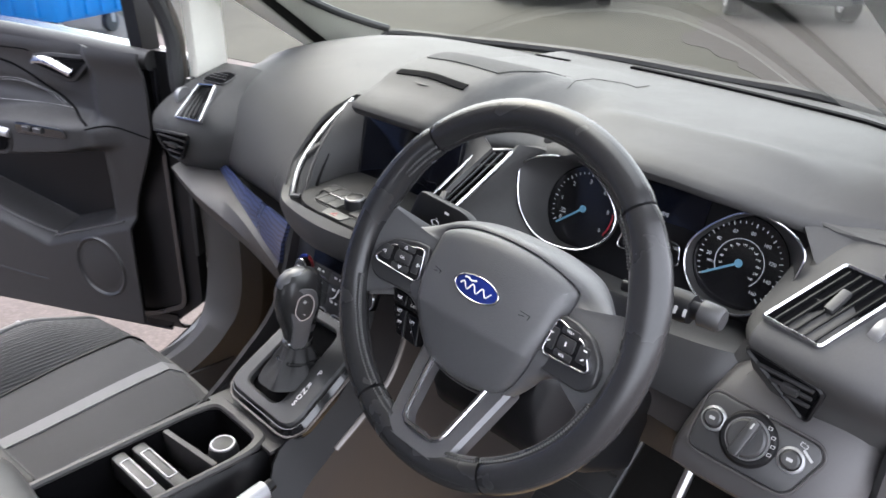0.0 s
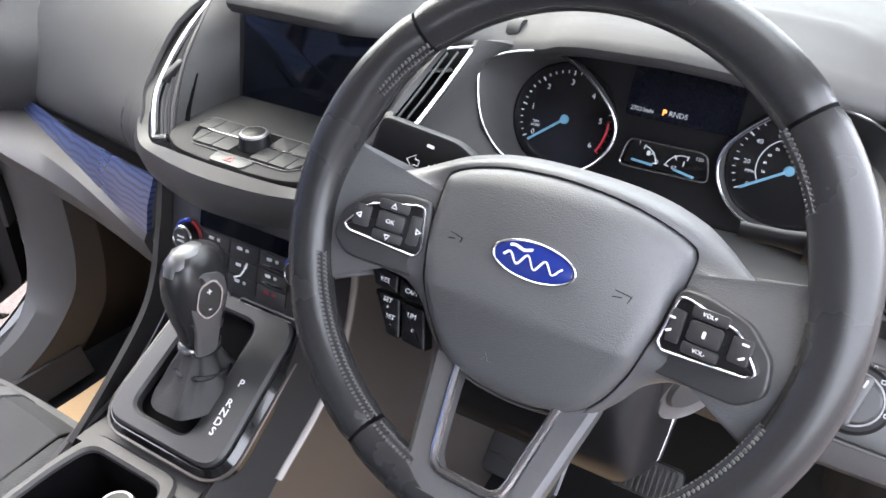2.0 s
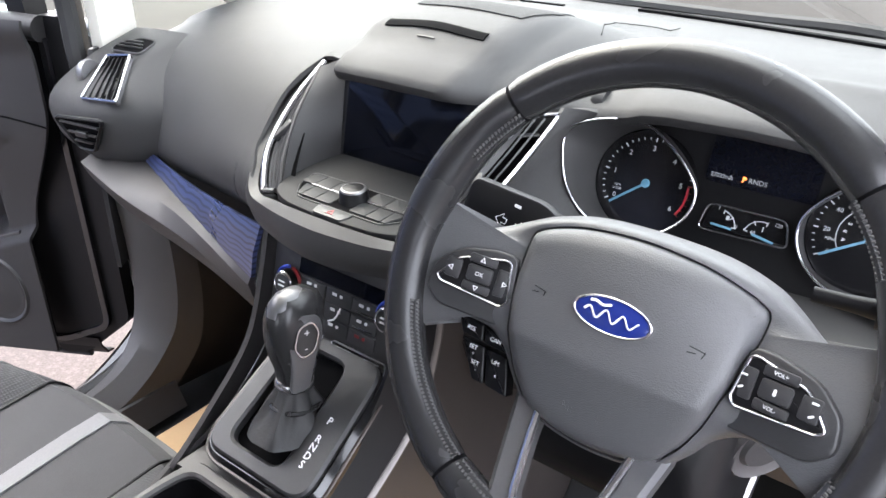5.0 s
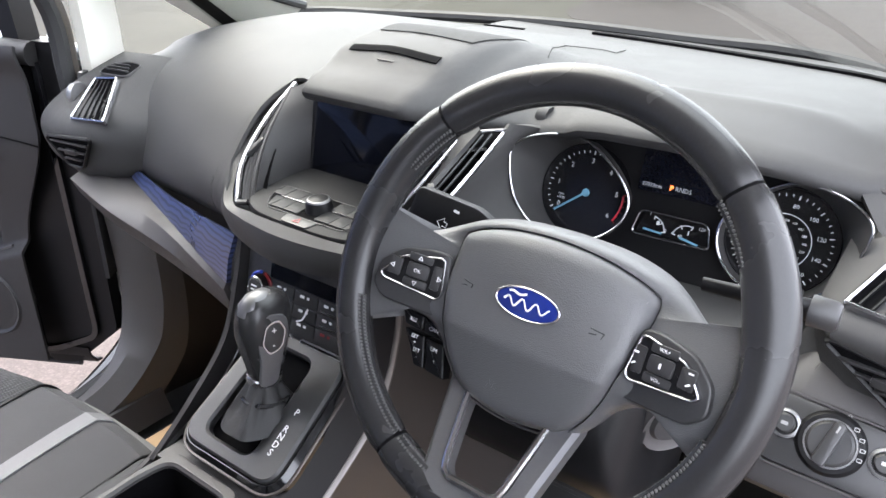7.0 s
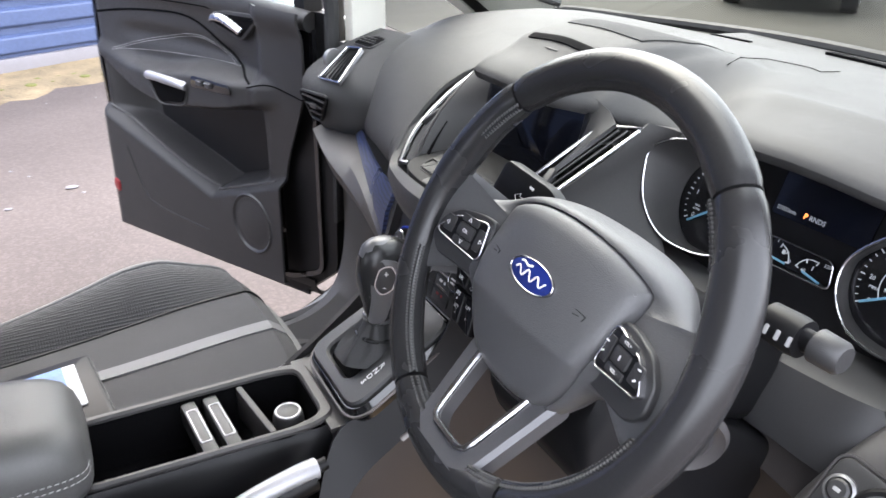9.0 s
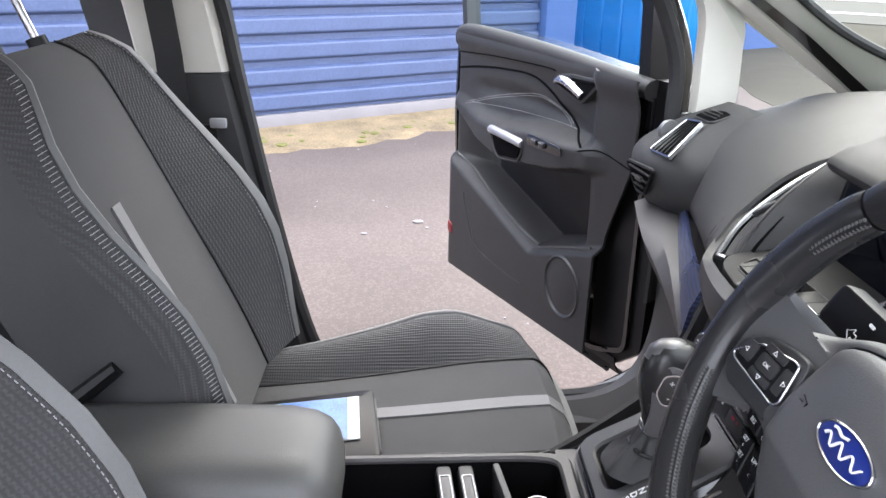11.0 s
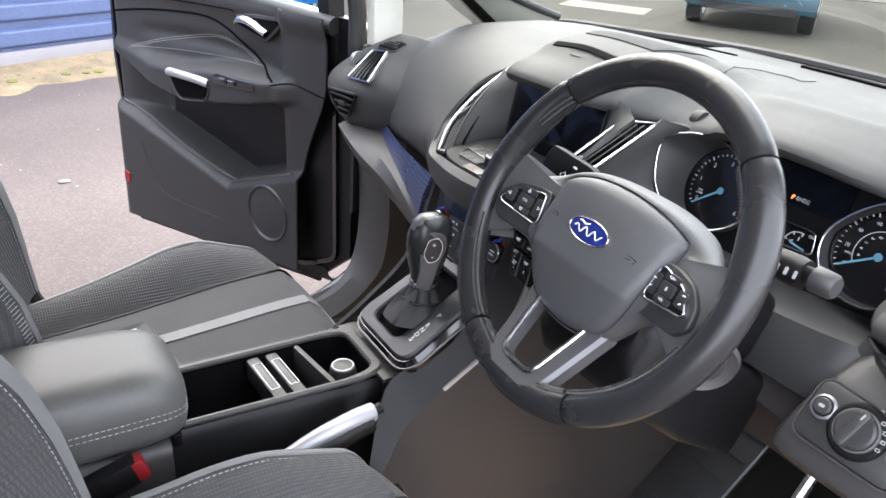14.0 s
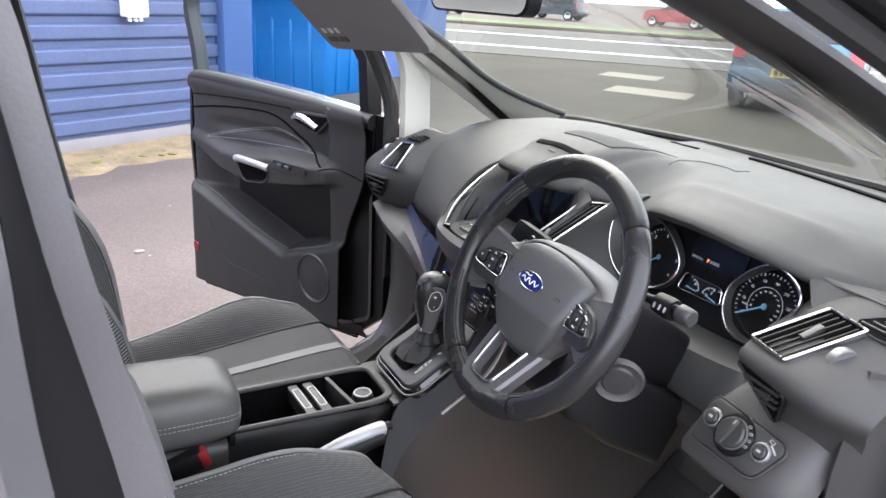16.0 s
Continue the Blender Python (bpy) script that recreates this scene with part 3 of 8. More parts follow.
for dx in (-0.05, 0.0, 0.05):
    part("gland", lathe([(0.0, 0), (0.016, 0), (0.016, 0.03), (0.0, 0.03)], axes(on_wall(0.06 + dx, 0.045, 1.03), WA, WN), 12), M["white_box"], jb)


def big_bin():
    c = Vector((-6.72, 2.07, 0)) + WN * -0.69 + WA * 0.53
    t = thing("wheeled_bin", c, "bright blue plastic four-wheeled waste container", "bin")
    rows = []
    for z, g in ((0.2, 0.90), (0.24, 0.93), (0.6, 0.96), (1.16, 1.0), (1.18, 1.03), (1.24, 1.03), (1.24, 0.98)):
        rows.append([c + WA * p.x * g + WN * p.y * g + Vector((0, 0, z)) for p in rrect(1.06, 1.37, 0.06)])
    part("body", loft(rows, ring=True, caps=True), M["bin"], t)
    rows = []
    for i in range(9):
        a = math.pi * i / 8
        rows.append([c + WA * (0.55 * math.cos(a)) + WN * y + Vector((0, 0, 1.25 + 0.22 * math.sin(a))) for y in (-0.7, -0.3, 0.3, 0.7)])
    part("lid", sheet(rows, 0.02), M["bin"], t)
    for x in (-0.33, -0.11, 0.11, 0.33):
        m = axes(c + WN * 0.655 + WA * x + Vector((0, 0, 0.66)), WA, (0, 0.04, 1))
        part("rib", box((0.05, 0.85, 0.03), m, 0.008), M["bin"], t)
    for y in (-0.42, -0.14, 0.14, 0.42):
        m = axes(c - WA * 0.508 + WN * y + Vector((0, 0, 0.66)), WN, (0, 0.0, 1))
        part("rib", box((0.05, 0.85, 0.03), m, 0.008), M["bin"], t)
    for z in (0.52, 0.8, 1.05):
        m = axes(c + WA * 0.512 + Vector((0, 0, z)), WN, (0, 0, 1))
        part("rib", box((1.2, 0.03, 0.03), m, 0.008), M["bin"], t)
    m = axes(c + WN * 0.70 - WA * 0.42 + Vector((0, 0, 0.98)), WA, (0, 0, 1))
    part("reflector", box((0.03, 0.08, 0.01), m), M["white_box"], t, "white reflective sticker")
    for sx in (-0.38, 0.38):
        for sy in (-0.5, 0.5):
            p = c + WA * sx + WN * sy
            part("castor", lathe([(0, -0.03), (0.1, -0.03), (0.1, 0.03), (0, 0.03)], axes(p + Vector((0, 0, 0.1)), WA, (0, 0, 1)), 18), M["rubber"], t, "black rubber castor")
            part("castor_fork", box((0.06, 0.1, 0.14), p + Vector((0, 0, 0.16)), 0.01), M["silver"], t)
    return t


big_bin()


def parked_car(at, heading, paint, label, plate=True):
    """A small hatchback, seen from behind; heading in degrees from +y to the left."""
    t = thing("parked_car", (at[0], at[1], 0), label, "car")
    h = radians(heading)
    fwd, right = Vector((-math.sin(h), math.cos(h), 0)), Vector((math.cos(h), math.sin(h), 0))
    def P(x, y, z):
        return Vector((at[0], at[1], 0)) + right * x + fwd * y + Vector((0, 0, z))
    prof = [(-0.02, 0.3, 0.55), (-0.1, 0.42, 0.8), (-0.06, 0.62, 0.83), (0.02, 0.82, 0.83), (0.1, 0.95, 0.81), (0.3, 1.35, 0.66), (0.45, 1.46, 0.6)]
    side = [(0.0, 0.3), (0.0, 0.7), (0.06, 0.92), (0.36, 1.4), (0.6, 1.47), (1.5, 1.47), (2.1, 1.3), (2.6, 0.98), (3.4, 0.88), (3.6, 0.7), (3.62, 0.3)]
    rows = []
    for f in (-1, -0.96, -0.8, -0.4, 0, 0.4, 0.8, 0.96, 1):
        row = []
        for y, z in side:
            wide = 0.83 if z < 0.95 else 0.83 - 0.22 * (z - 0.95) / 0.52
            yy = y + (0.07 * f * f if y < 1 else -0.12 * f * f)
            row.append(P(f * wide, yy, z - (0.03 * f ** 4 if z > 1.2 else 0)))
        rows.append(row)
    part("body", loft(rows, caps=True), paint, t)
    part("rear_window", sheet([[P(x, 0.1 + 0.05 * x * x, 0.99), P(x * 0.86, 0.32 + 0.04 * x * x, 1.36)] for x in (-0.62, -0.3, 0, 0.3, 0.62)], 0.01), M["carglass"], t, "dark glass")
    for s in (-1, 1):
        part("side_window", sheet([[P(s * 0.845, y, 0.96), P(s * 0.70, y2, 1.36)] for y, y2 in ((0.35, 0.6), (1.2, 1.2), (2.45, 1.9))], 0.01), M["carglass"], t, "dark glass")
        part("tail_lamp", sheet([[P(s * x, 0.02 + 0.2 * max(0, x - 0.72), 0.72), P(s * (x - 0.03), 0.06 + 0.2 * max(0, x - 0.72), 1.0)] for x in (0.66, 0.76, 0.83)], 0.03), M["tail"], t, "red tail lamp")
        for y in (0.55, 2.95):
            w = part("wheel", lathe([(0.2, -0.1), (0.3, -0.1), (0.31, -0.06), (0.31, 0.06), (0.3, 0.1), (0.2, 0.1)], axes(P(s * 0.74, y, 0.31), fwd, (0, 0, 1)), 28), M["rubber"], t, "black tyre on an alloy rim")
            part("rim", lathe([(0.0, -0.06), (0.2, -0.105), (0.205, 0.0), (0.2, 0.105), (0.0, 0.06)], axes(P(s * 0.74, y, 0.31), fwd, (0, 0, 1)), 20), M["alloy"], w)
    part("bumper", sheet([[P(x, -0.06 + 0.09 * x * x, 0.28), P(x, -0.1 + 0.09 * x * x, 0.45), P(x, -0.06 + 0.09 * x * x, 0.6)] for x in (-0.83, -0.5, 0, 0.5, 0.83)], 0.05), paint, t)
    part("lower_grille", sheet([[P(x, -0.1 + 0.09 * x * x, 0.25), P(x, -0.11 + 0.09 * x * x, 0.36)] for x in (-0.6, -0.3, 0, 0.3, 0.6)], 0.02), M["rubber"], t, "black bumper insert")
    if plate:
        m = axes(P(0, -0.125, 0.56), right, (0, 0, 1))
        part("number_plate", slab(rrect(0.52, 0.11, 0.01), 0.012, m), M["plate"], t, "yellow rear number plate")
        for x, w in ((-0.2, 0.05), (-0.13, 0.05), (-0.06, 0.05), (0.01, 0.03), (0.1, 0.05), (0.17, 0.05), (0.23, 0.04)):
            part("plate_bar", slab(rrect(w, 0.07, 0.004), 0.003, axes(P(x, -0.1375, 0.56), right, (0, 0, 1))), M["rubber"], t)
    return t


parked_car((-6.03, 8.42), 33, M["teal"], "blue-grey hatchback parked with its back to the yard")
parked_car((-3.2, 10.0), 33, M["navy"], "dark blue hatchback parked beside another car")
parked_car((-31.5, 32.5), 120, M["redcar"], "far red hatchback parked beyond the verge", False)
parked_car((-36.5, 27.5), 120, M["navy"], "far dark hatchback parked beyond the verge", False)
parked_car((-39.5, 21.0), 120, M["redcar"], "far red hatchback parked in a row", False)
parked_car((-26.5, 37.0), 120, M["navy"], "far dark hatchback parked in a row", False)

RA, RN = Vector((0.62, 0.785, 0)), Vector((-0.785, 0.62, 0))


def far_strip(name, d0, d1, z, material, label, category):
    c = Vector((1.2, -0.6, 0))
    rows = [[c + RN * d + RA * s + Vector((0, 0, z + 0.01 * noise.noise((s * 0.2, d, 2)))) for d in np.linspace(d0, d1, 5)] for s in np.linspace(-90, 90, 37)]
    part(name, sheet(rows, 0.1), material, label=label, category=category, kind="structure")


far_strip("road", 18.0, 31.0, 0.02, M["road"], "pale grey road beyond the yard", "road")
far_strip("verge", 33.5, 36.5, 0.12, M["grass"], "narrow green grass verge", "grass")
far_strip("kerb", 33.0, 33.5, 0.13, M["concrete"], "pale concrete kerb", "kerb")
far_strip("road_line", 20.6, 20.75, 0.045, M["white"], "worn white road line", "road line")
far_strip("road_line", 26.6, 26.8, 0.045, M["white"], "worn white road line", "road line")
for x, y, w in ((-8.2, 7.9, 1.3), (-10.3, 9.3, 1.1)):
    m = axes(Vector((x, y, 0.006)), (0.8, 0.6, 0), (-0.6, 0.8, 0))
    part("concrete_patch", slab(round_poly([(-w / 2, -0.45), (w / 2, -0.5), (w / 2, 0.45), (-w / 2, 0.5)], 0.05), 0.006, m), M["concrete"], label="pale rectangular concrete patch in the asphalt", category="patch", kind="structure")

def apron(name, cx, cy, rx, ry, z, material, label, seed):
    pts = []
    for k in range(90):
        a = 2 * math.pi * k / 90
        g = 1 + 0.16 * noise.noise((math.cos(a) * 2.2, math.sin(a) * 2.2, seed)) + 0.05 * noise.noise((math.cos(a) * 9, math.sin(a) * 9, seed))
        pts.append(Vector((cx + rx * g * math.cos(a), cy + ry * g * math.sin(a))))
    part(name, slab(pts, 0.004, pose(0, 0, z)), material, label=label, category="asphalt", kind="structure")


apron("asphalt_apron", -6.0, 10.2, 14.0, 7.4, 0.0005, M["apron"], "grey-brown wet asphalt ahead of the car", 5.0)
# smaller, darker patch laid over the apron
apron("dark_patch", -0.6, 9.6, 3.4, 3.6, 0.005, M["darkish"], "dark patch on the asphalt", 8.0)


# ---------------------------------------------------------------- car shell
shell = thing("car_shell", (0, -0.6, 0.2), "cabin shell of a grey family car with both front doors open", "car body", kind="structure")

# windscreen: base bows forwards, top edge on the roof header
def shield_pt(u, v):
    x = u * (0.72 - 0.14 * v)
    y = (0.98 - 0.36 * u * u) * (1 - v) + (0.02 - 0.12 * u * u) * v
    z = (1.045 - 0.03 * u * u) * (1 - v) + (1.47 - 0.04 * u * u) * v + 0.03 * math.sin(math.pi * v)
    return Vector((x, y, z))


us = [i / 8 - 1 for i in range(17)]
pane = part("windscreen", loft([[shield_pt(u, v) for u in us] for v in (0, 0.2, 0.4, 0.6, 0.8, 1)]), M["shield"], shell, "clear windscreen glass")
pane.visible_shadow = False
part("windscreen_frit", merge(
    loft([[shield_pt(s * u, v) + Vector((0, 0.002, 0.004)) for v in (0, 0.25, 0.5, 0.75, 1)] for s, u in ((-1, 1.0), (-1, 0.965))]),
    loft([[shield_pt(s * u, v) + Vector((0, 0.002, 0.004)) for v in (0, 0.25, 0.5, 0.75, 1)] for s, u in ((1, 1.0), (1, 0.965))])),
    M["black"], shell, "black painted border of the windscreen")
rows = []
for u in us:
    p = shield_pt(u, 0)
    rows.append([p + Vector((0, -0.02, -0.09)), p + Vector((0, 0.02, -0.05)), p + Vector((0, 0.07, -0.06)), p + Vector((0, 0.15, -0.09)), p + Vector((0, 0.2, -0.16))])
part("scuttle_panel", sheet(rows, 0.01), M["black"], shell, "black plastic scuttle panel below the glass")
rows = [[Vector((x, 0.98 - 0.5 * (x / 0.8) ** 2 + dy, 1.0 - 0.04 * (x / 0.8) ** 2 + dz)) for dy, dz in ((0.2, -0.09), (0.35, -0.13), (0.7, -0.24), (0.95, -0.36), (1.02, -0.55))] for x in np.linspace(-0.8, 0.8, 13)]
part("bonnet", sheet(rows, 0.01), M["paint"], shell, "grey painted bonnet")

def wiper(x0, y0, x1, y1):
    t = thing("wiper", (x0, y0, 1.0), "black windscreen wiper resting at the foot of the glass", "wiper")
    def gz(x, y):
        return 1.085 - 0.03 * (x / 0.7) ** 2 - 0.1 * (y - 0.98)
    a, b = Vector((x0, y0, 0.985)), Vector((x1, y1, gz(x1, y1) - (0.035 if x0 > 0 else 0.065)))
    part("arm", tube([a, a.lerp(b, 0.5) + Vector((0, 0, 0.008)), b], 0.006, 8, taper=(1.3, 0.7)), M["rubber"], t)
    d = (b - a).normalized()
    part("blade", box((0.52, 0.012, 0.010), axes(b + Vector((0, 0.0, -0.03)), (d.x, d.y * 0.6, 0), (0, 1, 0)), 0.006), M["rubber"], t)


wiper(0.62, 0.98, 0.25, 1.05)
wiper(-0.62, 0.98, -0.2, 1.06)

# passenger side pillars with the small fixed quarter window between them
def pillar(side):
    s = side
    def V(x, y, z):
        return Vector((s * x, y, z))
    if s < 0:
        low = [V(0.735, 0.70, 0.97), V(0.735, 0.63, 1.0), V(0.735, 0.571, 1.038), V(0.735, 0.46, 1.108), V(0.735, 0.35, 1.178), V(0.70, 0.22, 1.262), V(0.62, 0.02, 1.37), V(0.56, -0.12, 1.44)]
        mid = [V(0.695, 0.72, 1.0), V(0.695, 0.635, 1.035), V(0.695, 0.54, 1.087), V(0.695, 0.43, 1.145), V(0.69, 0.325, 1.198), V(0.65, 0.2, 1.285), V(0.58, 0.0, 1.385), V(0.53, -0.1, 1.44)]
        top = [V(0.64, 0.75, 1.062), V(0.64, 0.683, 1.082), V(0.64, 0.578, 1.119), V(0.64, 0.476, 1.168), V(0.635, 0.346, 1.255), V(0.60, 0.2, 1.33), V(0.54, 0.03, 1.40), V(0.49, -0.06, 1.45)]
        part("front_pillar_trim", sheet([spline(r, 6) for r in (low, [(p + q) / 2 for p, q in zip(low, mid)], mid, [(p + q) / 2 + Vector((0.004, -0.003, 0.004)) for p, q in zip(mid, top)], top)], 0.012), M["cream"], shell, "cream cloth-faced windscreen pillar trim")
        part("screen_seal", tube(spline([p + Vector((0.003, 0.006, 0.006)) for p in top], 6), 0.009, 8), M["rubber"], shell, "black seal along the windscreen")
        part("pillar_skin", sheet([spline([p.lerp(q, 0.4) + Vector((-0.07, 0.02, 0.0)) for p, q in zip(low, top)], 6), spline([p + Vector((-0.03, 0.02, 0.0)) for p in top], 6)], 0.01), M["paint_dark"], shell, "dark painted windscreen pillar")
    else:
        low = [V(0.56, 0.68, 1.10), V(0.56, 0.43, 1.218), V(0.56, 0.28, 1.282), V(0.56, 0.16, 1.328), V(0.55, -0.02, 1.395), V(0.53, -0.12, 1.43)]
        mid = [p + Vector((0.05, -0.05, 0.012)) for p in low]
        top = [p + Vector((0.085, -0.05, 0.03)) for p in low]
        part("front_pillar_trim", sheet([spline(r, 6) for r in (low, mid, top)], 0.012), M["dash_low"], shell, "dark grey windscreen pillar trim")
        part("pillar_seal", tube(spline([p + Vector((0.02, 0.01, 0.02)) for p in top], 6), 0.016, 8), M["rubber"], shell, "black rubber door seal")
        part("pillar_skin", sheet([spline(r, 6) for r in ([p + Vector((0.01, 0.0, 0.03)) for p in top], [p + Vector((0.06, 0.02, 0.05)) for p in top], [p + Vector((0.09, 0.06, 0.04)) for p in top])], 0.012), M["paint_dark"], shell, "dark painted windscreen pillar")
        return
    rear = [spline([V(0.715, 0.275, 0.96), V(0.71, 0.27, 1.1), V(0.695, 0.25, 1.21), V(0.65, 0.14, 1.34), V(0.57, -0.05, 1.45)], 6),
            spline([V(0.70, 0.285, 0.96), V(0.695, 0.28, 1.1), V(0.68, 0.26, 1.21), V(0.64, 0.15, 1.34), V(0.56, -0.03, 1.45)], 6),
            spline([V(0.735, 0.375, 0.96), V(0.732, 0.37, 1.1), V(0.715, 0.345, 1.19), V(0.66, 0.19, 1.30), V(0.58, 0.02, 1.41)], 6)]
    part("rear_pillar_trim", sheet(rear, 0.015), M["cream"] if s < 0 else M["plastic"], shell, "cream cloth-faced pillar trim" if s < 0 else "dark pillar trim")
    q = loft([[V(0.76, 0.64, 1.0), V(0.765, 0.36, 1.0)], [V(0.72, 0.46, 1.13), V(0.73, 0.34, 1.13)], [V(0.66, 0.27, 1.26), V(0.67, 0.22, 1.26)]])
    g = part("quarter_window", q, M["clear"], shell, "small fixed triangular window")
    g.visible_shadow = False
    for r, w, mt, lb, off in ((0.016, 1.0, "rubber", "black rubber door seal", 0.0), (0.022, 0.8, "paint_dark", "dark painted door frame edge", 0.035)):
        path = spline([V(0.70 + off, -0.50 - off, 0.46), V(0.70 + off, -0.30, 0.385 - off), V(0.70 + off, 0.05, 0.365 - off), V(0.70 + off, 0.22, 0.40 - off * 0.6),
                       V(0.70 + off, 0.30 + off, 0.50), V(0.705 + off, 0.30 + off, 0.70), V(0.72 + off * 0.5, 0.25 + off * 0.4, 0.95), V(0.72 + off * 0.5, 0.235 + off * 0.4, 1.12),
                       V(0.67 + off * 0.5, 0.10 + off * 0.4, 1.33), V(0.575 + off, -0.12, 1.46 + off)], 8)
        part("aperture_seal", tube(path, r, 8), M[mt], shell, lb)


pillar(-1)
pillar(1)
# roof with its lining
rows = [[Vector((x, y, 1.475 + 0.04 * (1 - (x / 0.6) ** 2) + 0.02 * math.sin((0.1 - y) * 1.2))) for x in np.linspace(-0.62, 0.62, 9)] for y in np.linspace(0.02, -2.6, 9)]
part("roof", sheet(rows, 0.03), M["paint"], shell, "grey painted roof")
rows = [[p - Vector((0, 0, 0.035)) for p in r] for r in rows]
part("headliner", sheet(rows, 0.01), M["cream"], shell, "pale cloth roof lining")
part("floor_pan", box((1.36, 3.4, 0.04), Vector((0, -0.75, 0.27)), 0.01), M["carpet"], shell, "black carpeted floor")
part("firewall", box((1.36, 0.04, 0.68), Vector((0, 0.9, 0.6))), M["deep"], shell, "black bulkhead behind the pedals")
part("rear_bulkhead", box((1.36, 0.1, 0.75), Vector((0, -2.4, 0.62)), 0.03), M["carpet"], shell, "dark rear wall of the cabin")
for s in (-1, 1):
    part("sill", sheet([[Vector((s * x, y, z)) for y in np.linspace(-2.3, 0.26, 9)] for x, z in ((0.60, 0.30), (0.625, 0.345), (0.66, 0.355), (0.70, 0.35), (0.75, 0.33), (0.77, 0.25), (0.74, 0.19))], 0.01), M["dash_low"], shell, "dark grey plastic sill trim")
    rows = [[Vector((s * x, y, z)) for z in np.linspace(0.3, 0.95, 7)] for x, y in ((0.70, 0.28), (0.67, 0.30), (0.655, 0.36), (0.645, 0.5), (0.64, 0.95))]
    for r in rows[:2]:
        for p in r:
            if p.z < 0.5:
                p.y -= 0.10 * ((0.5 - p.z) / 0.2) ** 2
    part("kick_panel", sheet(rows, 0.01), M["taupe"], shell, "dark grey footwell side panel")
    part("front_wing", box((0.03, 1.0, 0.6), Vector((s * 0.8, 0.85, 0.62)), 0.01), M["paint_dark"], shell, "dark inner side of the front wing")
    part("rear_side", box((0.05, 1.6, 0.78), Vector((s * 0.735, -1.62, 0.6)), 0.02), M["plastic"], shell, "dark rear side of the cabin")

# broad grey trim that turns up from the sill beside the passenger's footwell
edge = spline([(-0.69, -0.5, 0.385), (-0.69, -0.1, 0.372), (-0.69, 0.06, 0.372), (-0.69, 0.16, 0.392), (-0.69, 0.222, 0.45), (-0.69, 0.25, 0.55), (-0.695, 0.252, 0.7), (-0.70, 0.24, 0.86)], 6)
mid = [p + Vector((0.03, 0.016 * min(1, max(0, (p.z - 0.37) / 0.1)), 0.008)) for p in edge]
inner = [p + Vector((0.065, 0.05 * min(1, max(0, (p.z - 0.37) / 0.1)), -0.01 - 0.02 * (1 - min(1, max(0, (p.z - 0.37) / 0.1))))) for p in edge]
part("sill_trim", sheet([edge, mid, inner, [p + Vector((0.004, 0.05, -0.05)) for p in inner]], 0.006), M["sill"], shell, "grey plastic sill and kick trim")

# centre pillars
def b_pillar(s):
    t = thing("centre_pillar", (s * 0.72, -0.62, 0.3), "door pillar, cream above and black below, with a belt", "pillar", kind="structure")
    def V(x, y, z):
        return Vector((s * x, y + (-0.01 if s > 0 else 0.0), z))
    low = [[V(0.69, yf, z), V(0.675, yf - 0.012, z), V(0.668, yf - 0.1, z), V(0.675, yb, z), V(0.70, yb - 0.01, z)] for z, yf, yb in ((0.34, -0.42, -0.80), (0.5, -0.475, -0.77), (0.77, -0.54, -0.745), (1.065, -0.592, -0.742))]
    part("lower_trim", sheet(low, 0.012), M["plastic"], t, "black plastic lower pillar trim")
    up = [[V(x + 0.02, yf, z), V(x, yf - 0.012, z), V(x - 0.006, yf - 0.07, z), V(x, yb, z), V(x + 0.02, yb - 0.01, z)] for x, z, yf, yb in ((0.672, 1.068, -0.59, -0.744), (0.652, 1.2, -0.606, -0.756), (0.585, 1.44, -0.64, -0.78))]
    part("upper_trim", sheet(up, 0.012), M["cream"], t, "cream upper pillar trim")
    if s < 0:
      part("outer_panel", sheet([[V(0.70, yf + 0.0, z), V(0.735, yf - 0.022, z), V(0.765, yf - 0.05, z), V(0.775, yf - 0.12, z), V(0.77, yf - 0.28, z)] for z, yf in ((0.3, -0.40), (0.55, -0.485), (0.8, -0.535), (1.06, -0.575))] +
         [[V(x - 0.03, yf, z), V(x + 0.005, yf - 0.015, z), V(x + 0.03, yf - 0.05, z), V(x + 0.035, yf - 0.12, z), V(x + 0.03, yf - 0.28, z)] for x, z, yf in ((0.715, 1.2, -0.59), (0.645, 1.46, -0.625))], 0.01), M["paint"], t, "grey painted outer pillar")
    if s < 0:
      part("seal", tube(spline([V(0.70, -0.425, 0.40), V(0.70, -0.48, 0.55), V(0.70, -0.535, 0.8), V(0.695, -0.578, 1.06), V(0.675, -0.595, 1.2), V(0.605, -0.63, 1.46)], 6), 0.014, 8), M["rubber" if s < 0 else "dash_low"], t, "rubber door seal")
    belt = [V(0.655, -0.685, 0.45), V(0.655, -0.685, 0.95), V(0.645, -0.685, 1.1), V(0.628, -0.69, 1.22), V(0.57, -0.71, 1.42)]
    b = thing("seat_belt", (s * 0.66, -0.685, 0.45), "black woven seat belt hanging on the door pillar", "seat belt")
    part("webbing", sheet([[p + Vector((0, -0.024, 0)) for p in belt], [p + Vector((0, 0.024, 0)) for p in belt]], 0.0015), M["rubber"], b)
    part("tongue", box((0.012, 0.06, 0.03), V(0.64, -0.64, 0.965), 0.004), M["black"], b)
    part("buckle_stop", box((0.014, 0.03, 0.018), V(0.63, -0.605, 0.985), 0.005), M["silver"], b, "grey metal belt tongue")


b_pillar(-1)
b_pillar(1)

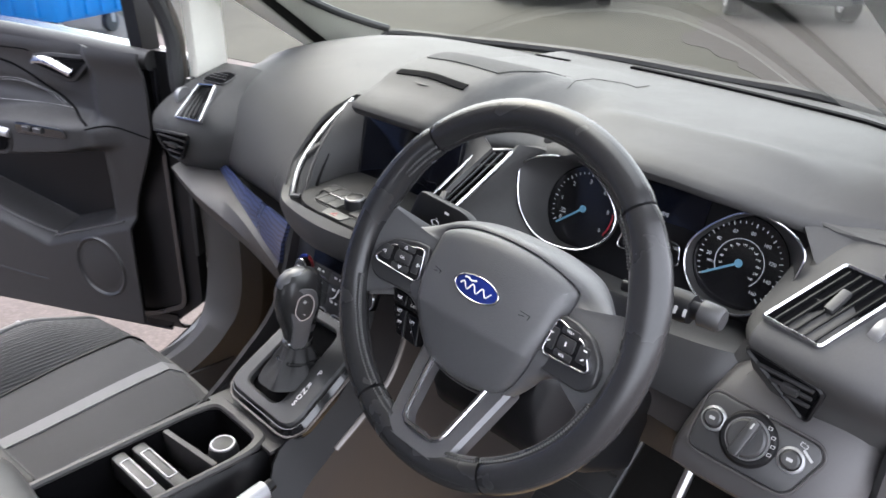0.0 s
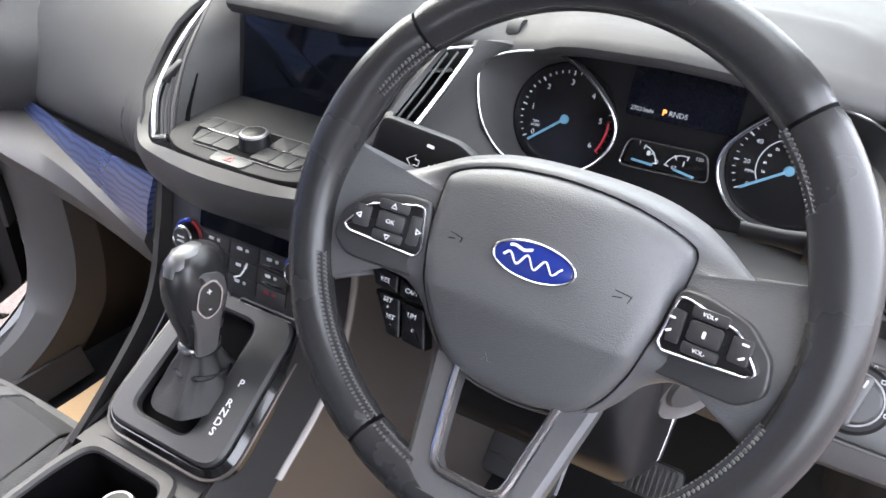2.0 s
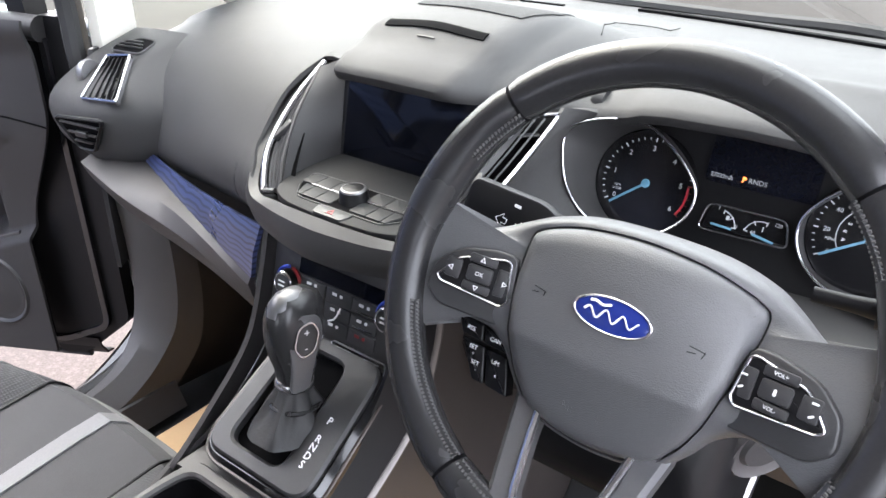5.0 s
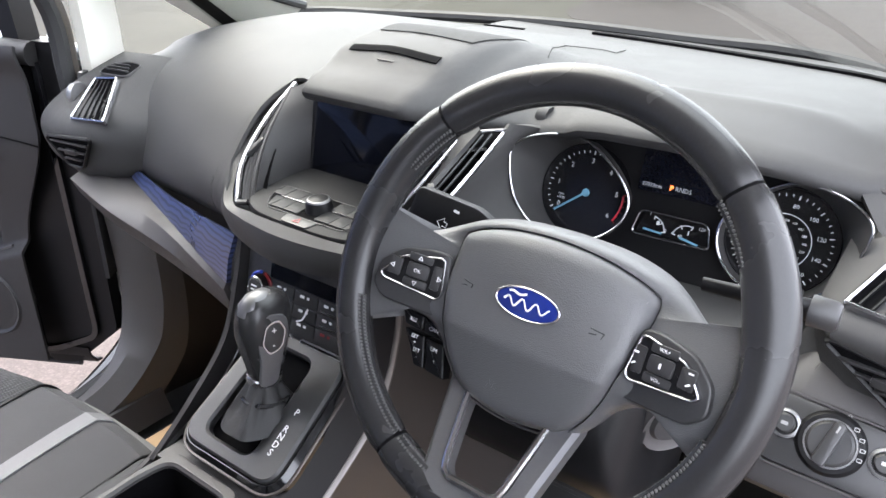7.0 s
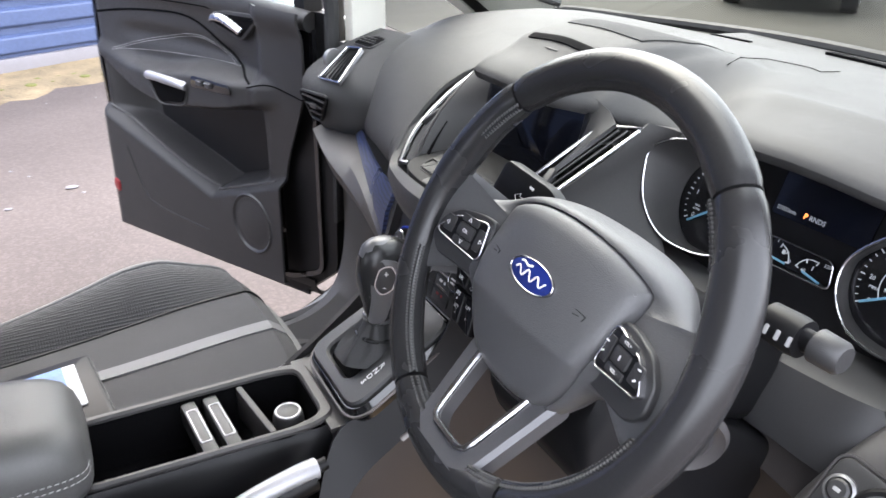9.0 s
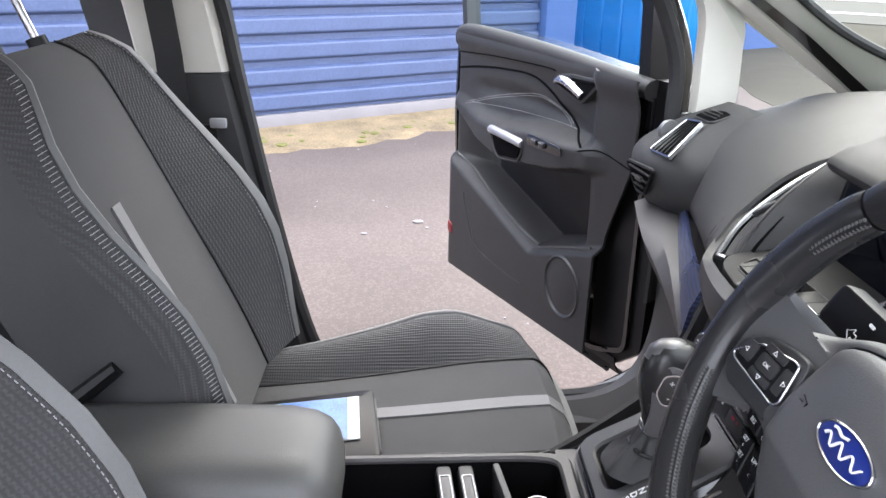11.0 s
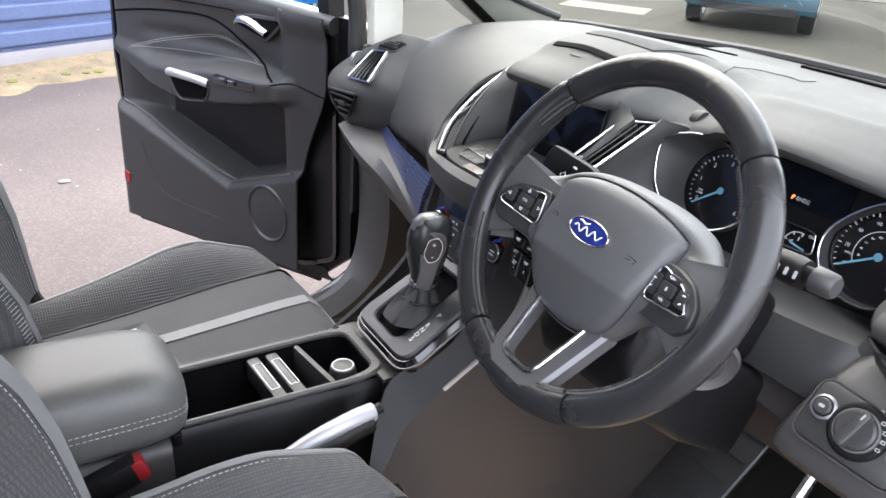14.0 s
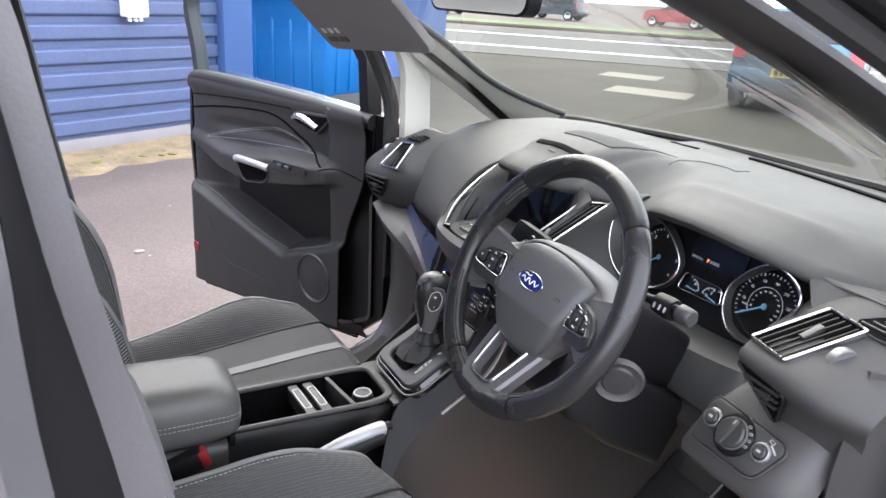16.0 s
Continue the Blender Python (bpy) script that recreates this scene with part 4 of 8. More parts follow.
# rear-view mirror and sun visors
mir = thing("rear_view_mirror", (-0.02, 0.13, 1.42), "black rear-view mirror on the windscreen", "mirror")
m = axes((-0.02, 0.10, 1.388), (0.97, 0.24, 0), (0, 0, 1))
part("housing", slab(round_poly([(-0.12, -0.035), (0.12, -0.035), (0.125, 0.03), (-0.125, 0.03)], 0.025, 6), -0.03, m), M["black"], mir)
part("glass", slab(round_poly([(-0.115, -0.031), (0.115, -0.031), (0.12, 0.026), (-0.12, 0.026)], 0.022, 6), 0.002, m), M["mirror"], mir, "silvered mirror glass")
part("stem", tube([(-0.02, 0.13, 1.39), (-0.02, 0.17, 1.43), (-0.02, 0.16, 1.46)], 0.014, 8), M["black"], mir)

# driver's door pillar from the outside: grey seal, black strip and painted panel
def pillar_line(x, pts):
    return spline([Vector((x + dx, y, z)) for dx, y, z in pts], 4)


grey_front = pillar_line(0.705, ((-0.06, -0.606, 1.46), (-0.03, -0.579, 1.373), (-0.012, -0.57, 1.317), (0, -0.558, 1.24), (0, -0.541, 1.163), (0, -0.517, 1.061), (0, -0.48, 0.85), (0, -0.42, 0.55), (0, -0.36, 0.36)))
grey_back = pillar_line(0.72, ((-0.06, -0.618, 1.46), (-0.03, -0.59, 1.374), (-0.012, -0.579, 1.32), (0, -0.567, 1.247), (0, -0.553, 1.175), (0, -0.537, 1.08), (0, -0.51, 0.85), (0, -0.455, 0.55), (0, -0.39, 0.36)))
black_back = pillar_line(0.75, ((-0.06, -0.63, 1.46), (-0.03, -0.602, 1.374), (-0.012, -0.594, 1.325), (0, -0.588, 1.259), (0, -0.586, 1.192), (0, -0.58, 1.106), (0, -0.553, 0.85), (0, -0.498, 0.55), (0, -0.433, 0.36)))
paint_back = [p + Vector((0.025, -0.06, 0)) for p in black_back]
paint_far = [p + Vector((0.03, -0.3, 0)) for p in black_back]
part("pillar_seal", sheet([grey_front, [(p + q) / 2 + Vector((0.012, 0.006, 0)) for p, q in zip(grey_front, grey_back)], grey_back], 0.008), M["seal_grey"], shell, "grey rubber door seal")
part("weather_strip", sheet([grey_back, [(p + q) / 2 + Vector((-0.008, 0.0, 0)) for p, q in zip(grey_back, black_back)], black_back], 0.006), M["black"], shell, "black weather strip")
part("painted_pillar", sheet([black_back, [p.lerp(q, 0.4) + Vector((0.012, 0.008, 0)) for p, q in zip(black_back, paint_back)], paint_back, paint_far], 0.006), M["paint"], shell, "grey painted door pillar")
part("windscreen_base", tube(spline([(-0.70, 0.74, 1.035), (-0.66, 0.8, 1.05), (-0.42, 0.8, 1.066), (-0.25, 0.8, 1.077), (-0.03, 0.8, 1.087), (0.2, 0.8, 1.087), (0.36, 0.79, 1.09), (0.5, 0.76, 1.08), (0.64, 0.68, 1.06)], 6), 0.010, 8), M["rubber"], shell, "black seal at the foot of the windscreen")
vis = thing("sun_visor", (-0.22, -0.06, 1.4), "grey vinyl sun visor folded down, with a warning label", "sun visor")
m = axes((-0.155, -0.02, 1.279), (1, 0, 0.075), (0, -0.115, 0.12))
part("panel", slab(round_poly([(-0.24, 0), (0.24, 0), (0.24, 0.165), (-0.24, 0.165)], 0.03, 6), 0.014, m @ pose(0, 0, -0.007), 0.005), M["visor"], vis)
for k, (x, y, w) in enumerate(((-0.19, 0.052, 0.018), (-0.15, 0.052, 0.018), (-0.11, 0.052, 0.018), (-0.175, 0.03, 0.05), (-0.115, 0.03, 0.05))):
    part("label_bar", slab(rrect(w, 0.012, 0.003), 0.001, m @ pose(x, y, 0.0074)), M["white" if k < 3 else "plastic"], vis, "unreadable warning print")
part("hinge_rod", tube([m @ Vector((-0.26, 0.158, 0)), m @ Vector((0.255, 0.158, 0))], 0.006, 8), M["visor"], vis)

# ---------------------------------------------------------------- open passenger door
DD, DN, DP = Vector((-0.9336, -0.3584, 0)), Vector((0.3584, -0.9336, 0)), Vector((-0.74, 0.23, 0))


def dp(s, z, n=0.0):
    return DP + DD * s + DN * n + Vector((0, 0, z))


DM = axes(dp(0, 0), -DD, (0, 0, 1))  # first axis towards the hinge, third towards the cabin


def dslab(outline, thick, n=0.0, edge=0.0):
    return slab([(-p[0], p[1]) for p in outline][::-1], thick, DM @ pose(0, 0, n), edge, 3)


door = thing("front_door", dp(0.5, 0.3), "open front door with a black moulded panel and clear window", "car door")
outline = round_poly([(0.02, 0.44), (0.14, 0.385), (0.5, 0.335), (0.985, 0.30), (0.985, 0.66), (1.0, 0.80), (0.985, 1.045), (0.9, 1.07), (0.45, 1.06), (0.03, 1.035)], 0.03)
part("outer_shell", dslab([(p[0] * 1.015 - 0.005, p[1] - 0.02 if p[1] < 0.6 else p[1] - 0.01) for p in outline], 0.035, -0.13), M["paint_dark"], door, "dark painted door shell edge")
part("shell_flange", hoop([Vector((-p[0], p[1])) for p in outline], [Vector((-p[0], p[1])) for p in grow([Vector(q) for q in outline], -0.012)], 0.10, DM @ pose(0, 0, -0.1)), M["paint_dark"], door, "dark painted door edge")
# moulded panel: swells into an armrest, a hollow pocket below it
def step(x, a, b):
    t = max(0.0, min(1.0, (x - a) / (b - a)))
    return t * t * (3 - 2 * t)


def band_z(s):
    """Upper line of the pocket lip, low in the middle and rising to both ends."""
    return 0.555 + 0.36 * max(0, 0.42 - s) + 0.225 * max(0, s - 0.42)


ARM_LOW = ((0.1, 0.835), (0.3, 0.788), (0.46, 0.762), (0.6, 0.753), (0.74, 0.763), (0.88, 0.795), (1.0, 0.83))
ARM_TOP = ((0.1, 0.878), (0.3, 0.878), (0.44, 0.868), (0.58, 0.845), (0.74, 0.838), (0.9, 0.85), (1.0, 0.86))


def along(x, table):
    """Linear interpolation in a short table of (x, value)."""
    for (a, p), (b, q) in zip(table, table[1:]):
        if x <= b:
            return p + (q - p) * max(0.0, (x - a) / (b - a))
    return table[-1][1]


def depth(s, z):
    """How far the moulded panel stands out at a place."""
    bz, lo, hi = band_z(s), along(s, ARM_LOW), along(s, ARM_TOP)
    open_s = step(s, 0.19, 0.26) * (1 - step(s, 0.80, 0.95))
    lower = 0.026 * (1 - step(z, bz - 0.022, bz + 0.004))
    pocket = -0.085 * step(z, bz - 0.004, bz + 0.02) * open_s * (1 - step(z, lo - 0.010, lo + 0.004))
    reach = 0.056 * step(s, 0.1, 0.27) * (1 - 0.75 * step(s, 0.58, 0.98))
    arm = reach * step(z, lo - 0.004, lo + 0.02) * (1 - step(z, hi - 0.014, hi + 0.026))
    scoop = -0.014 * math.exp(-((z - 0.925 + 0.04 * abs(s - 0.5)) / 0.022) ** 2) * step(s, 0.2, 0.34) * (1 - step(s, 0.72, 0.88))
    roll = 0.014 * math.exp(-((z - 1.035) / 0.03) ** 2)
    column = 0.02 * (1 - step(s, 0.165, 0.215)) * step(z, 0.68, 0.87)
    return 0.01 + lower + pocket + arm + scoop + roll + column - 0.02 * max(0, (s - 0.93) / 0.05) ** 2


def on_door(pts, up=0.0012, n=8):
    """A smooth line drawn over the panel through places (s, z)."""
    return [dp(p.x, p.y, depth(p.x, p.y) + up) for p in spline([Vector((*q, 0)) for q in pts], n)]


rows = []
for i in range(171):
    row = []
    for j in range(131):
        z = 0.40 + 0.65 * j / 130
        s = (0.03 + 0.1 * (1 - step(z, 0.66, 0.90))) * (1 - i / 170) + 0.985 * i / 170
        z -= 0.1 * min(1, s / 0.98) * (1 - j / 130)
        row.append(dp(s, z, depth(s, z)))
    rows.append(row)
part("inner_panel", sheet(rows, 0.006), M["door"], door, "black moulded plastic door panel")
# black sheet over the pocket's back, standing in for shade under the armrest
rows = []
for i in range(25):
    s = 0.25 + 0.55 * i / 24
    top = along(s, ARM_LOW) - 0.006
    rows.append([dp(s, band_z(s) + 0.022 + (top - band_z(s) - 0.022) * f, -0.072) for f in (0, 0.5, 1)])
part("pocket_shade", sheet(rows, 0.002), M["black"], door, "black back of the door pocket, put in for its shade")
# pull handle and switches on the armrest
# no recess is cut: a near-black plate paints its shade
part("pull_recess", dslab(round_poly([(0.60, 0.828), (0.43, 0.838), (0.445, 0.79), (0.56, 0.772)], 0.02), 0.002, 0.0672, 0.001), M["deep"], door, "near-black plate for the shade in the grip recess")
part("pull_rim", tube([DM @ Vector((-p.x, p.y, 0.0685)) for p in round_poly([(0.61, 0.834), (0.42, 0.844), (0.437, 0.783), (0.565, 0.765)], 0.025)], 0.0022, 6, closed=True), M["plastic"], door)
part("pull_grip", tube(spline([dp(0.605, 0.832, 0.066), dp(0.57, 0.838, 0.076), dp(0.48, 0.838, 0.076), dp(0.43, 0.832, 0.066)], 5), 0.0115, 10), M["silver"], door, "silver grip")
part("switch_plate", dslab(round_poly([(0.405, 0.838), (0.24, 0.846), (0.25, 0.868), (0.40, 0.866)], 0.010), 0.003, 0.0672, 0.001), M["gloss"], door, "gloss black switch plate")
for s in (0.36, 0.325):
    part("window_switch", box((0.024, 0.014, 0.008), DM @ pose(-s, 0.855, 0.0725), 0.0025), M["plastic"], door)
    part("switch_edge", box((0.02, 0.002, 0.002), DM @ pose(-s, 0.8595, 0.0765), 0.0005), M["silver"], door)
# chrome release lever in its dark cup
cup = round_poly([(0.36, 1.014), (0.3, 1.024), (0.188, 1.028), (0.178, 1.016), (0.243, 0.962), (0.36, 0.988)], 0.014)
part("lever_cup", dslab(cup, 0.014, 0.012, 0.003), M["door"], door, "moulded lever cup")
# flat plate whose near-black colour is the shade behind the lever
part("lever_hollow", dslab(grow([Vector(p) for p in cup], -0.008), 0.0012, 0.0262), M["deep"], door, "near-black plate for the shade behind the lever")
part("release_lever", tube(spline([dp(0.352, 1.0, 0.028), dp(0.33, 1.008, 0.036), dp(0.295, 1.008, 0.038), dp(0.262, 0.998, 0.036), dp(0.238, 0.986, 0.03)], 5), 0.0105, 12, flat=0.7), M["chrome"], door, "chrome release lever")
# seams of the corner by the hinge
part("corner_seam", tube(on_door([(0.205, 0.868), (0.15, 0.882), (0.09, 0.876), (0.035, 0.868)]), 0.0016, 6), M["deep"], door)
# bead in paler plastic than the panel, so the lip carries a highlight
part("pocket_lip", tube(on_door([(0.945, 0.678), (0.652, 0.606), (0.44, 0.56), (0.40, 0.560), (0.347, 0.579), (0.165, 0.643)], 0.0, 10), 0.004, 8), M["dash_low"], door, "pocket lip bead, paler for its highlight")
part("top_seam", tube(on_door([(0.946, 0.993), (0.68, 1.012), (0.417, 1.022), (0.37, 1.02)]), 0.0016, 6), M["deep"], door)
part("hinge_edge", dslab(round_poly([(0.055, 1.05), (-0.02, 1.05), (-0.02, 0.46), (0.10, 0.36), (0.17, 0.35), (0.17, 0.70), (0.10, 0.86)], 0.02), 0.03, -0.04), M["black"], door, "black hinge-side door edge")
# speaker
part("speaker_ring", lathe([(0.066, 0.0), (0.078, 0.0), (0.08, 0.006), (0.076, 0.01), (0.07, 0.006)], DM @ pose(-0.245, 0.515, 0.030), 40), M["plastic"], door, "round speaker surround")
part("speaker_grille", lathe([(0.0, 0.009), (0.05, 0.008), (0.069, 0.004), (0.069, 0.0), (0.0, 0.0)], DM @ pose(-0.245, 0.515, 0.030), 40), M["door"], door, "fine dark speaker mesh")
part("reflector", dslab(round_poly([(0.945, 0.42), (0.915, 0.415), (0.915, 0.45), (0.945, 0.455)], 0.008), 0.006, 0.034, 0.002), M["red"], door, "red warning reflector")
part("crease", tube(on_door([(0.836, 0.58), (0.80, 0.51), (0.765, 0.46), (0.719, 0.433), (0.598, 0.43), (0.447, 0.433)], -0.001), 0.0035, 6), M["door"], door)
for off in (0.0, 0.006):
    stitches(on_door([(0.866, 0.851 + off), (0.75, 0.884 + off), (0.639, 0.91 + off), (0.475, 0.94 + off), (0.393, 0.933 + off), (0.3, 0.899 + off)], n=14), door, 0.005, 0.003, 0.0007)
stitches(on_door([(0.848, 0.858), (0.628, 0.882), (0.415, 0.897), (0.272, 0.9)], n=14), door, 0.005, 0.003, 0.0007)
part("insert_seam", tube(on_door([(0.95, 0.945), (0.8, 0.968), (0.629, 0.985), (0.488, 0.989), (0.391, 0.963), (0.3, 0.912), (0.205, 0.876)]), 0.003, 6), M["deep"], door)
part("top_rail", tube(spline([dp(0.972, 1.02, -0.008), dp(0.9, 1.056, 0.0), dp(0.45, 1.052, 0.0), dp(0.03, 1.03, 0.0)], 8), 0.022, 12), M["door"], door, "soft top edge of the door")
part("window_frame", sheet([spline([dp(s, z, n) for s, z in ((0.93, 1.04), (0.95, 1.16), (0.98, 1.3), (0.9, 1.47), (0.6, 1.52))], 6) for s0, n in ((0, -0.005), (0, -0.05))], 0.03), M["plastic"], door, "dark window frame")
part("front_frame", sheet([[dp(0.06, 1.03, n), dp(0.075, 1.2, n), dp(0.2, 1.36, n), dp(0.6, 1.53, n)] for n in (-0.01, -0.06)], 0.035), M["black"], door, "black window frame")
g = part("window_glass", loft([[dp(0.07, 1.03, -0.035), dp(0.085, 1.2, -0.035), dp(0.22, 1.36, -0.035), dp(0.6, 1.52, -0.035)], [dp(0.95, 1.03, -0.035), dp(0.965, 1.16, -0.035), dp(0.98, 1.3, -0.035), dp(0.6, 1.53, -0.035)]]), M["door_glass"], door, "clear side window")
g.visible_shadow = False
part("bottom_band", sheet([[dp(s, 0.402 - 0.102 * s + dz, n) for s in (0.06, 0.3, 0.6, 0.97)] for dz, n in ((0.01, -0.004), (-0.012, -0.008), (-0.036, -0.022), (-0.04, -0.04))], 0.004), M["black"], door, "black lower edge of the door")
part("bottom_seal", tube([dp(0.97, 0.266, -0.02), dp(0.5, 0.312, -0.02), dp(0.1, 0.352, -0.02)], 0.006, 8), M["rubber"], door, "black rubber bottom seal")
part("hinge_strap", tube(spline([Vector((-0.735, 0.30, 0.74)), Vector((-0.745, 0.28, 0.68)), Vector((-0.75, 0.27, 0.60)), Vector((-0.735, 0.285, 0.52))], 6), 0.009, 8), M["alloy"], door, "bare metal check strap")

# ---------------------------------------------------------------- dashboard
dash = thing("dashboard", (0, 0.45, 0.6), "charcoal grained dashboard with chrome-rimmed vents and a blue striped trim", "dashboard")


def face_y(x):
    """Where the lower edge of the dash pad stands, nearest the seats at the middle."""
    a = abs(x)
    return 0.255 - 0.135 * max(0.0, min(1.0, (0.66 - a) / 0.52)) ** 1.2


def pad_row(x):
    a = abs(x)
    f = face_y(x)
    drop = 0.05 * max(0, (a - 0.45) / 0.25) ** 2
    mid = max(0, 1 - a / 0.3)
    low = 0.905 if a < 0.2 else 0.905 - 0.05 * min(1, (a - 0.2) / 0.35)
    return spline([(x, f + 0.025, low - 0.02), (x, f, low + 0.01), (x, f + 0.0, low + 0.045), (x, f + 0.03, 0.985 - drop * 0.5), (x, f + 0.085, 1.03 - drop * 0.7),
                   (x, f + 0.17, 1.06 - drop), (x, 0.48, 1.078 - drop), (x, 0.62, 1.082 - drop), (x, 0.74 - 0.08 * (a / 0.7) ** 2, 1.076 - drop), (x, 0.81 - 0.08 * (a / 0.7) ** 2, 1.066 - drop)], 5)


def centre_gap(x):
    """Where the pad stops against the centre unit."""
    edge = ((-0.186, 0.30), (-0.183, 0.225), (-0.166, 0.153), (-0.138, 0.116), (-0.08, 0.092))
    for (x0, y0), (x1, y1) in zip(edge, edge[1:]):
        if x0 <= x <= x1:
            return y0 + (y1 - y0) * (x - x0) / (x1 - x0)
    return 9.0


def resample(pts, n):
    """n + 1 points at even steps along a path."""
    d = [0.0]
    for p, q in zip(pts, pts[1:]):
        d.append(d[-1] + (q - p).length)
    out, k = [], 0
    for i in range(n + 1):
        t = d[-1] * i / n
        while k < len(pts) - 2 and d[k + 1] < t:
            k += 1
        out.append(pts[k].lerp(pts[k + 1], (t - d[k]) / max(1e-9, d[k + 1] - d[k])))
    return out


def clip_row(x, lo, hi):
    """The stretch of a pad row between two depths."""
    row, out = pad_row(x), []
    for p, q in zip(row, row[1:]):
        for f in (0.0, 0.25, 0.5, 0.75):
            r = p.lerp(q, f)
            if lo <= r.y <= hi:
                out.append(r)
    return out


xs = [-0.69, -0.66, -0.6, -0.54, -0.48, -0.42, -0.36, -0.3, -0.24, -0.21, -0.187]
part("passenger_pad", sheet([pad_row(x) for x in xs], 0.008), M["dash"], dash, "soft grained dash pad")
near = [-0.187, -0.1855, -0.184, -0.1825, -0.178, -0.172, -0.166, -0.158, -0.15, -0.142, -0.135]
part("pad_corner", sheet([resample(clip_row(x, -1, centre_gap(max(x, -0.186)) + 0.003), 16) for x in near], 0.006), M["dash"], dash, "soft grained dash pad")
part("pad_bridge", sheet([resample(clip_row(x, 0.295, 2), 16) for x in (-0.187, -0.175, -0.16, -0.145, -0.13)], 0.006), M["dash"], dash, "soft grained dash pad")


def mixed(x, table):
    """Smooth interpolation in a short table of (x, value)."""
    for (a, p), (b, q) in zip(table, table[1:]):
        if x <= b:
            t = max(0.0, (x - a) / (b - a))
            t = t * t * (3 - 2 * t)
            return p + (q - p) * t
    return table[-1][1]


FRONT_Y = ((-0.14, 0.285), (-0.118, 0.262), (-0.082, 0.21), (0.0, 0.2), (0.07, 0.208), (0.11, 0.255), (0.15, 0.30), (0.185, 0.318), (0.215, 0.32), (0.27, 0.298), (0.37, 0.288), (0.47, 0.30), (0.535, 0.335), (0.6, 0.40), (0.7, 0.46))
FRONT_Z = ((-0.14, 1.064), (-0.118, 1.074), (-0.082, 1.084), (0.0, 1.088), (0.07, 1.085), (0.11, 1.076), (0.15, 1.062), (0.185, 1.056), (0.215, 1.062), (0.27, 1.08), (0.37, 1.086), (0.47, 1.077), (0.535, 1.06), (0.6, 1.045), (0.7, 1.02))


def ztop(x, y):
    """Height of the dash top."""
    yf, zf = mixed(x, FRONT_Y), mixed(x, FRONT_Z)
    drop = 0.05 * max(0, (abs(x) - 0.45) / 0.25) ** 2
    back = 1.086 + 0.012 * step(x, 0.12, 0.24) * (1 - step(x, 0.42, 0.58)) * (1 - step(y, 0.46, 0.7)) - drop + 0.02 * math.exp(-(x / 0.19) ** 4) * max(0, 1 - max(0, y - 0.5) / 0.2)
    t = max(0.0, min(1.0, (y - yf) / (0.56 - 0.12 * step(x, 0.12, 0.24) * (1 - step(x, 0.42, 0.58)) - yf)))
    z = zf + (back - zf) * (t * t * (3 - 2 * t)) + (0.022 * math.exp(-(x / 0.15) ** 6) + 0.008) * math.sin(math.pi * min(1, t * 1.15))
    # raised block with the disc slot behind the lip of the screen hood
    side = max(0.0, min(1.0, (0.112 - abs(x)) / 0.02))
    z += 0.009 * step(y, 0.262, 0.292) * (1 - step(y, 0.36, 0.52)) * side * side * (3 - 2 * side)
    # low fold along the hood over the clocks
    z += 0.006 * math.exp(-((y - 0.40 - 0.25 * max(0, x - 0.37) ** 1.5) / 0.022) ** 2) * step(x, 0.2, 0.27) * (1 - step(x, 0.46, 0.54))
    if y > 0.72:
        z -= 0.35 * (y - 0.72) ** 2
    return z


def top_row(x):
    yf = mixed(x, FRONT_Y)
    end = 0.81 - 0.12 * (abs(x) / 0.7) ** 2
    z0 = ztop(x, yf)
    row = [Vector((x, yf + dy, z0 + dz)) for dy, dz in ((0.06, -0.026), (0.02, -0.025), (0.006, -0.0215), (0.001, -0.0165), (-0.001, -0.011), (0.001, -0.006), (0.006, -0.002))]
    for k in range(1, 45):
        y = yf + 0.006 + (end - yf - 0.006) * k / 44
        row.append(Vector((x, y, ztop(x, y))))
    return row


tops = sorted(set([-0.138, -0.13, -0.124, -0.118, -0.112, -0.106, -0.1, -0.095, -0.09, -0.085, -0.08, -0.07, -0.05, -0.02, 0.02, 0.045, 0.06, 0.07, 0.08, 0.09, 0.095, 0.1, 0.106, 0.112, 0.118, 0.125, 0.14, 0.155, 0.17, 0.185, 0.2, 0.215, 0.23, 0.25, 0.28, 0.32, 0.36, 0.4, 0.44, 0.48, 0.51, 0.535, 0.56, 0.6, 0.65, 0.69]))
part("top_pad", sheet([top_row(x) for x in tops], 0.008), M["dash"], dash, "soft grained dash top with hoods over screen and clocks")


def on_top(x, y, up=0.0):
    return Vector((x, y, ztop(x, y) + up))


# slots are strips laid on the pad, their inner shade painted near black
part("defroster_slot", sheet([[on_top(x, 0.745 - 0.22 * max(0, x - 0.06) ** 1.5 - 0.3 * max(0, -x) ** 1.5 + dy, 0.004) for x in np.linspace(0.05, 0.62, 20)] for dy in (0, 0.014)], 0.005), M["deep"], dash, "black defroster slot")
part("defroster_slot", sheet([[on_top(x, 0.70 + 0.08 * (x + 0.13) + dy, 0.002) for x in np.linspace(-0.136, -0.06, 8)] for dy in (0, 0.008)], 0.005), M["deep"], dash, "black defroster slot")
rows = [[on_top(x * (1 - 0.25 * abs(y - 0.42) / 0.1), y, 0.0016) for x in np.linspace(-0.088, 0.092, 24)] for y in np.linspace(0.35, 0.525, 30)]
part("speaker_grille", sheet(rows, 0.0012), M["grille"], dash, "fine perforated loudspeaker cover")
# strip on the pad; the slot's shade is in its colour
part("disc_slot", sheet([[on_top(x, y, 0.0018) for x in np.linspace(-0.07, 0.07, 29)] for y in (0.283, 0.287, 0.291, 0.295)], 0.0016), M["deep"], dash, "black disc slot")
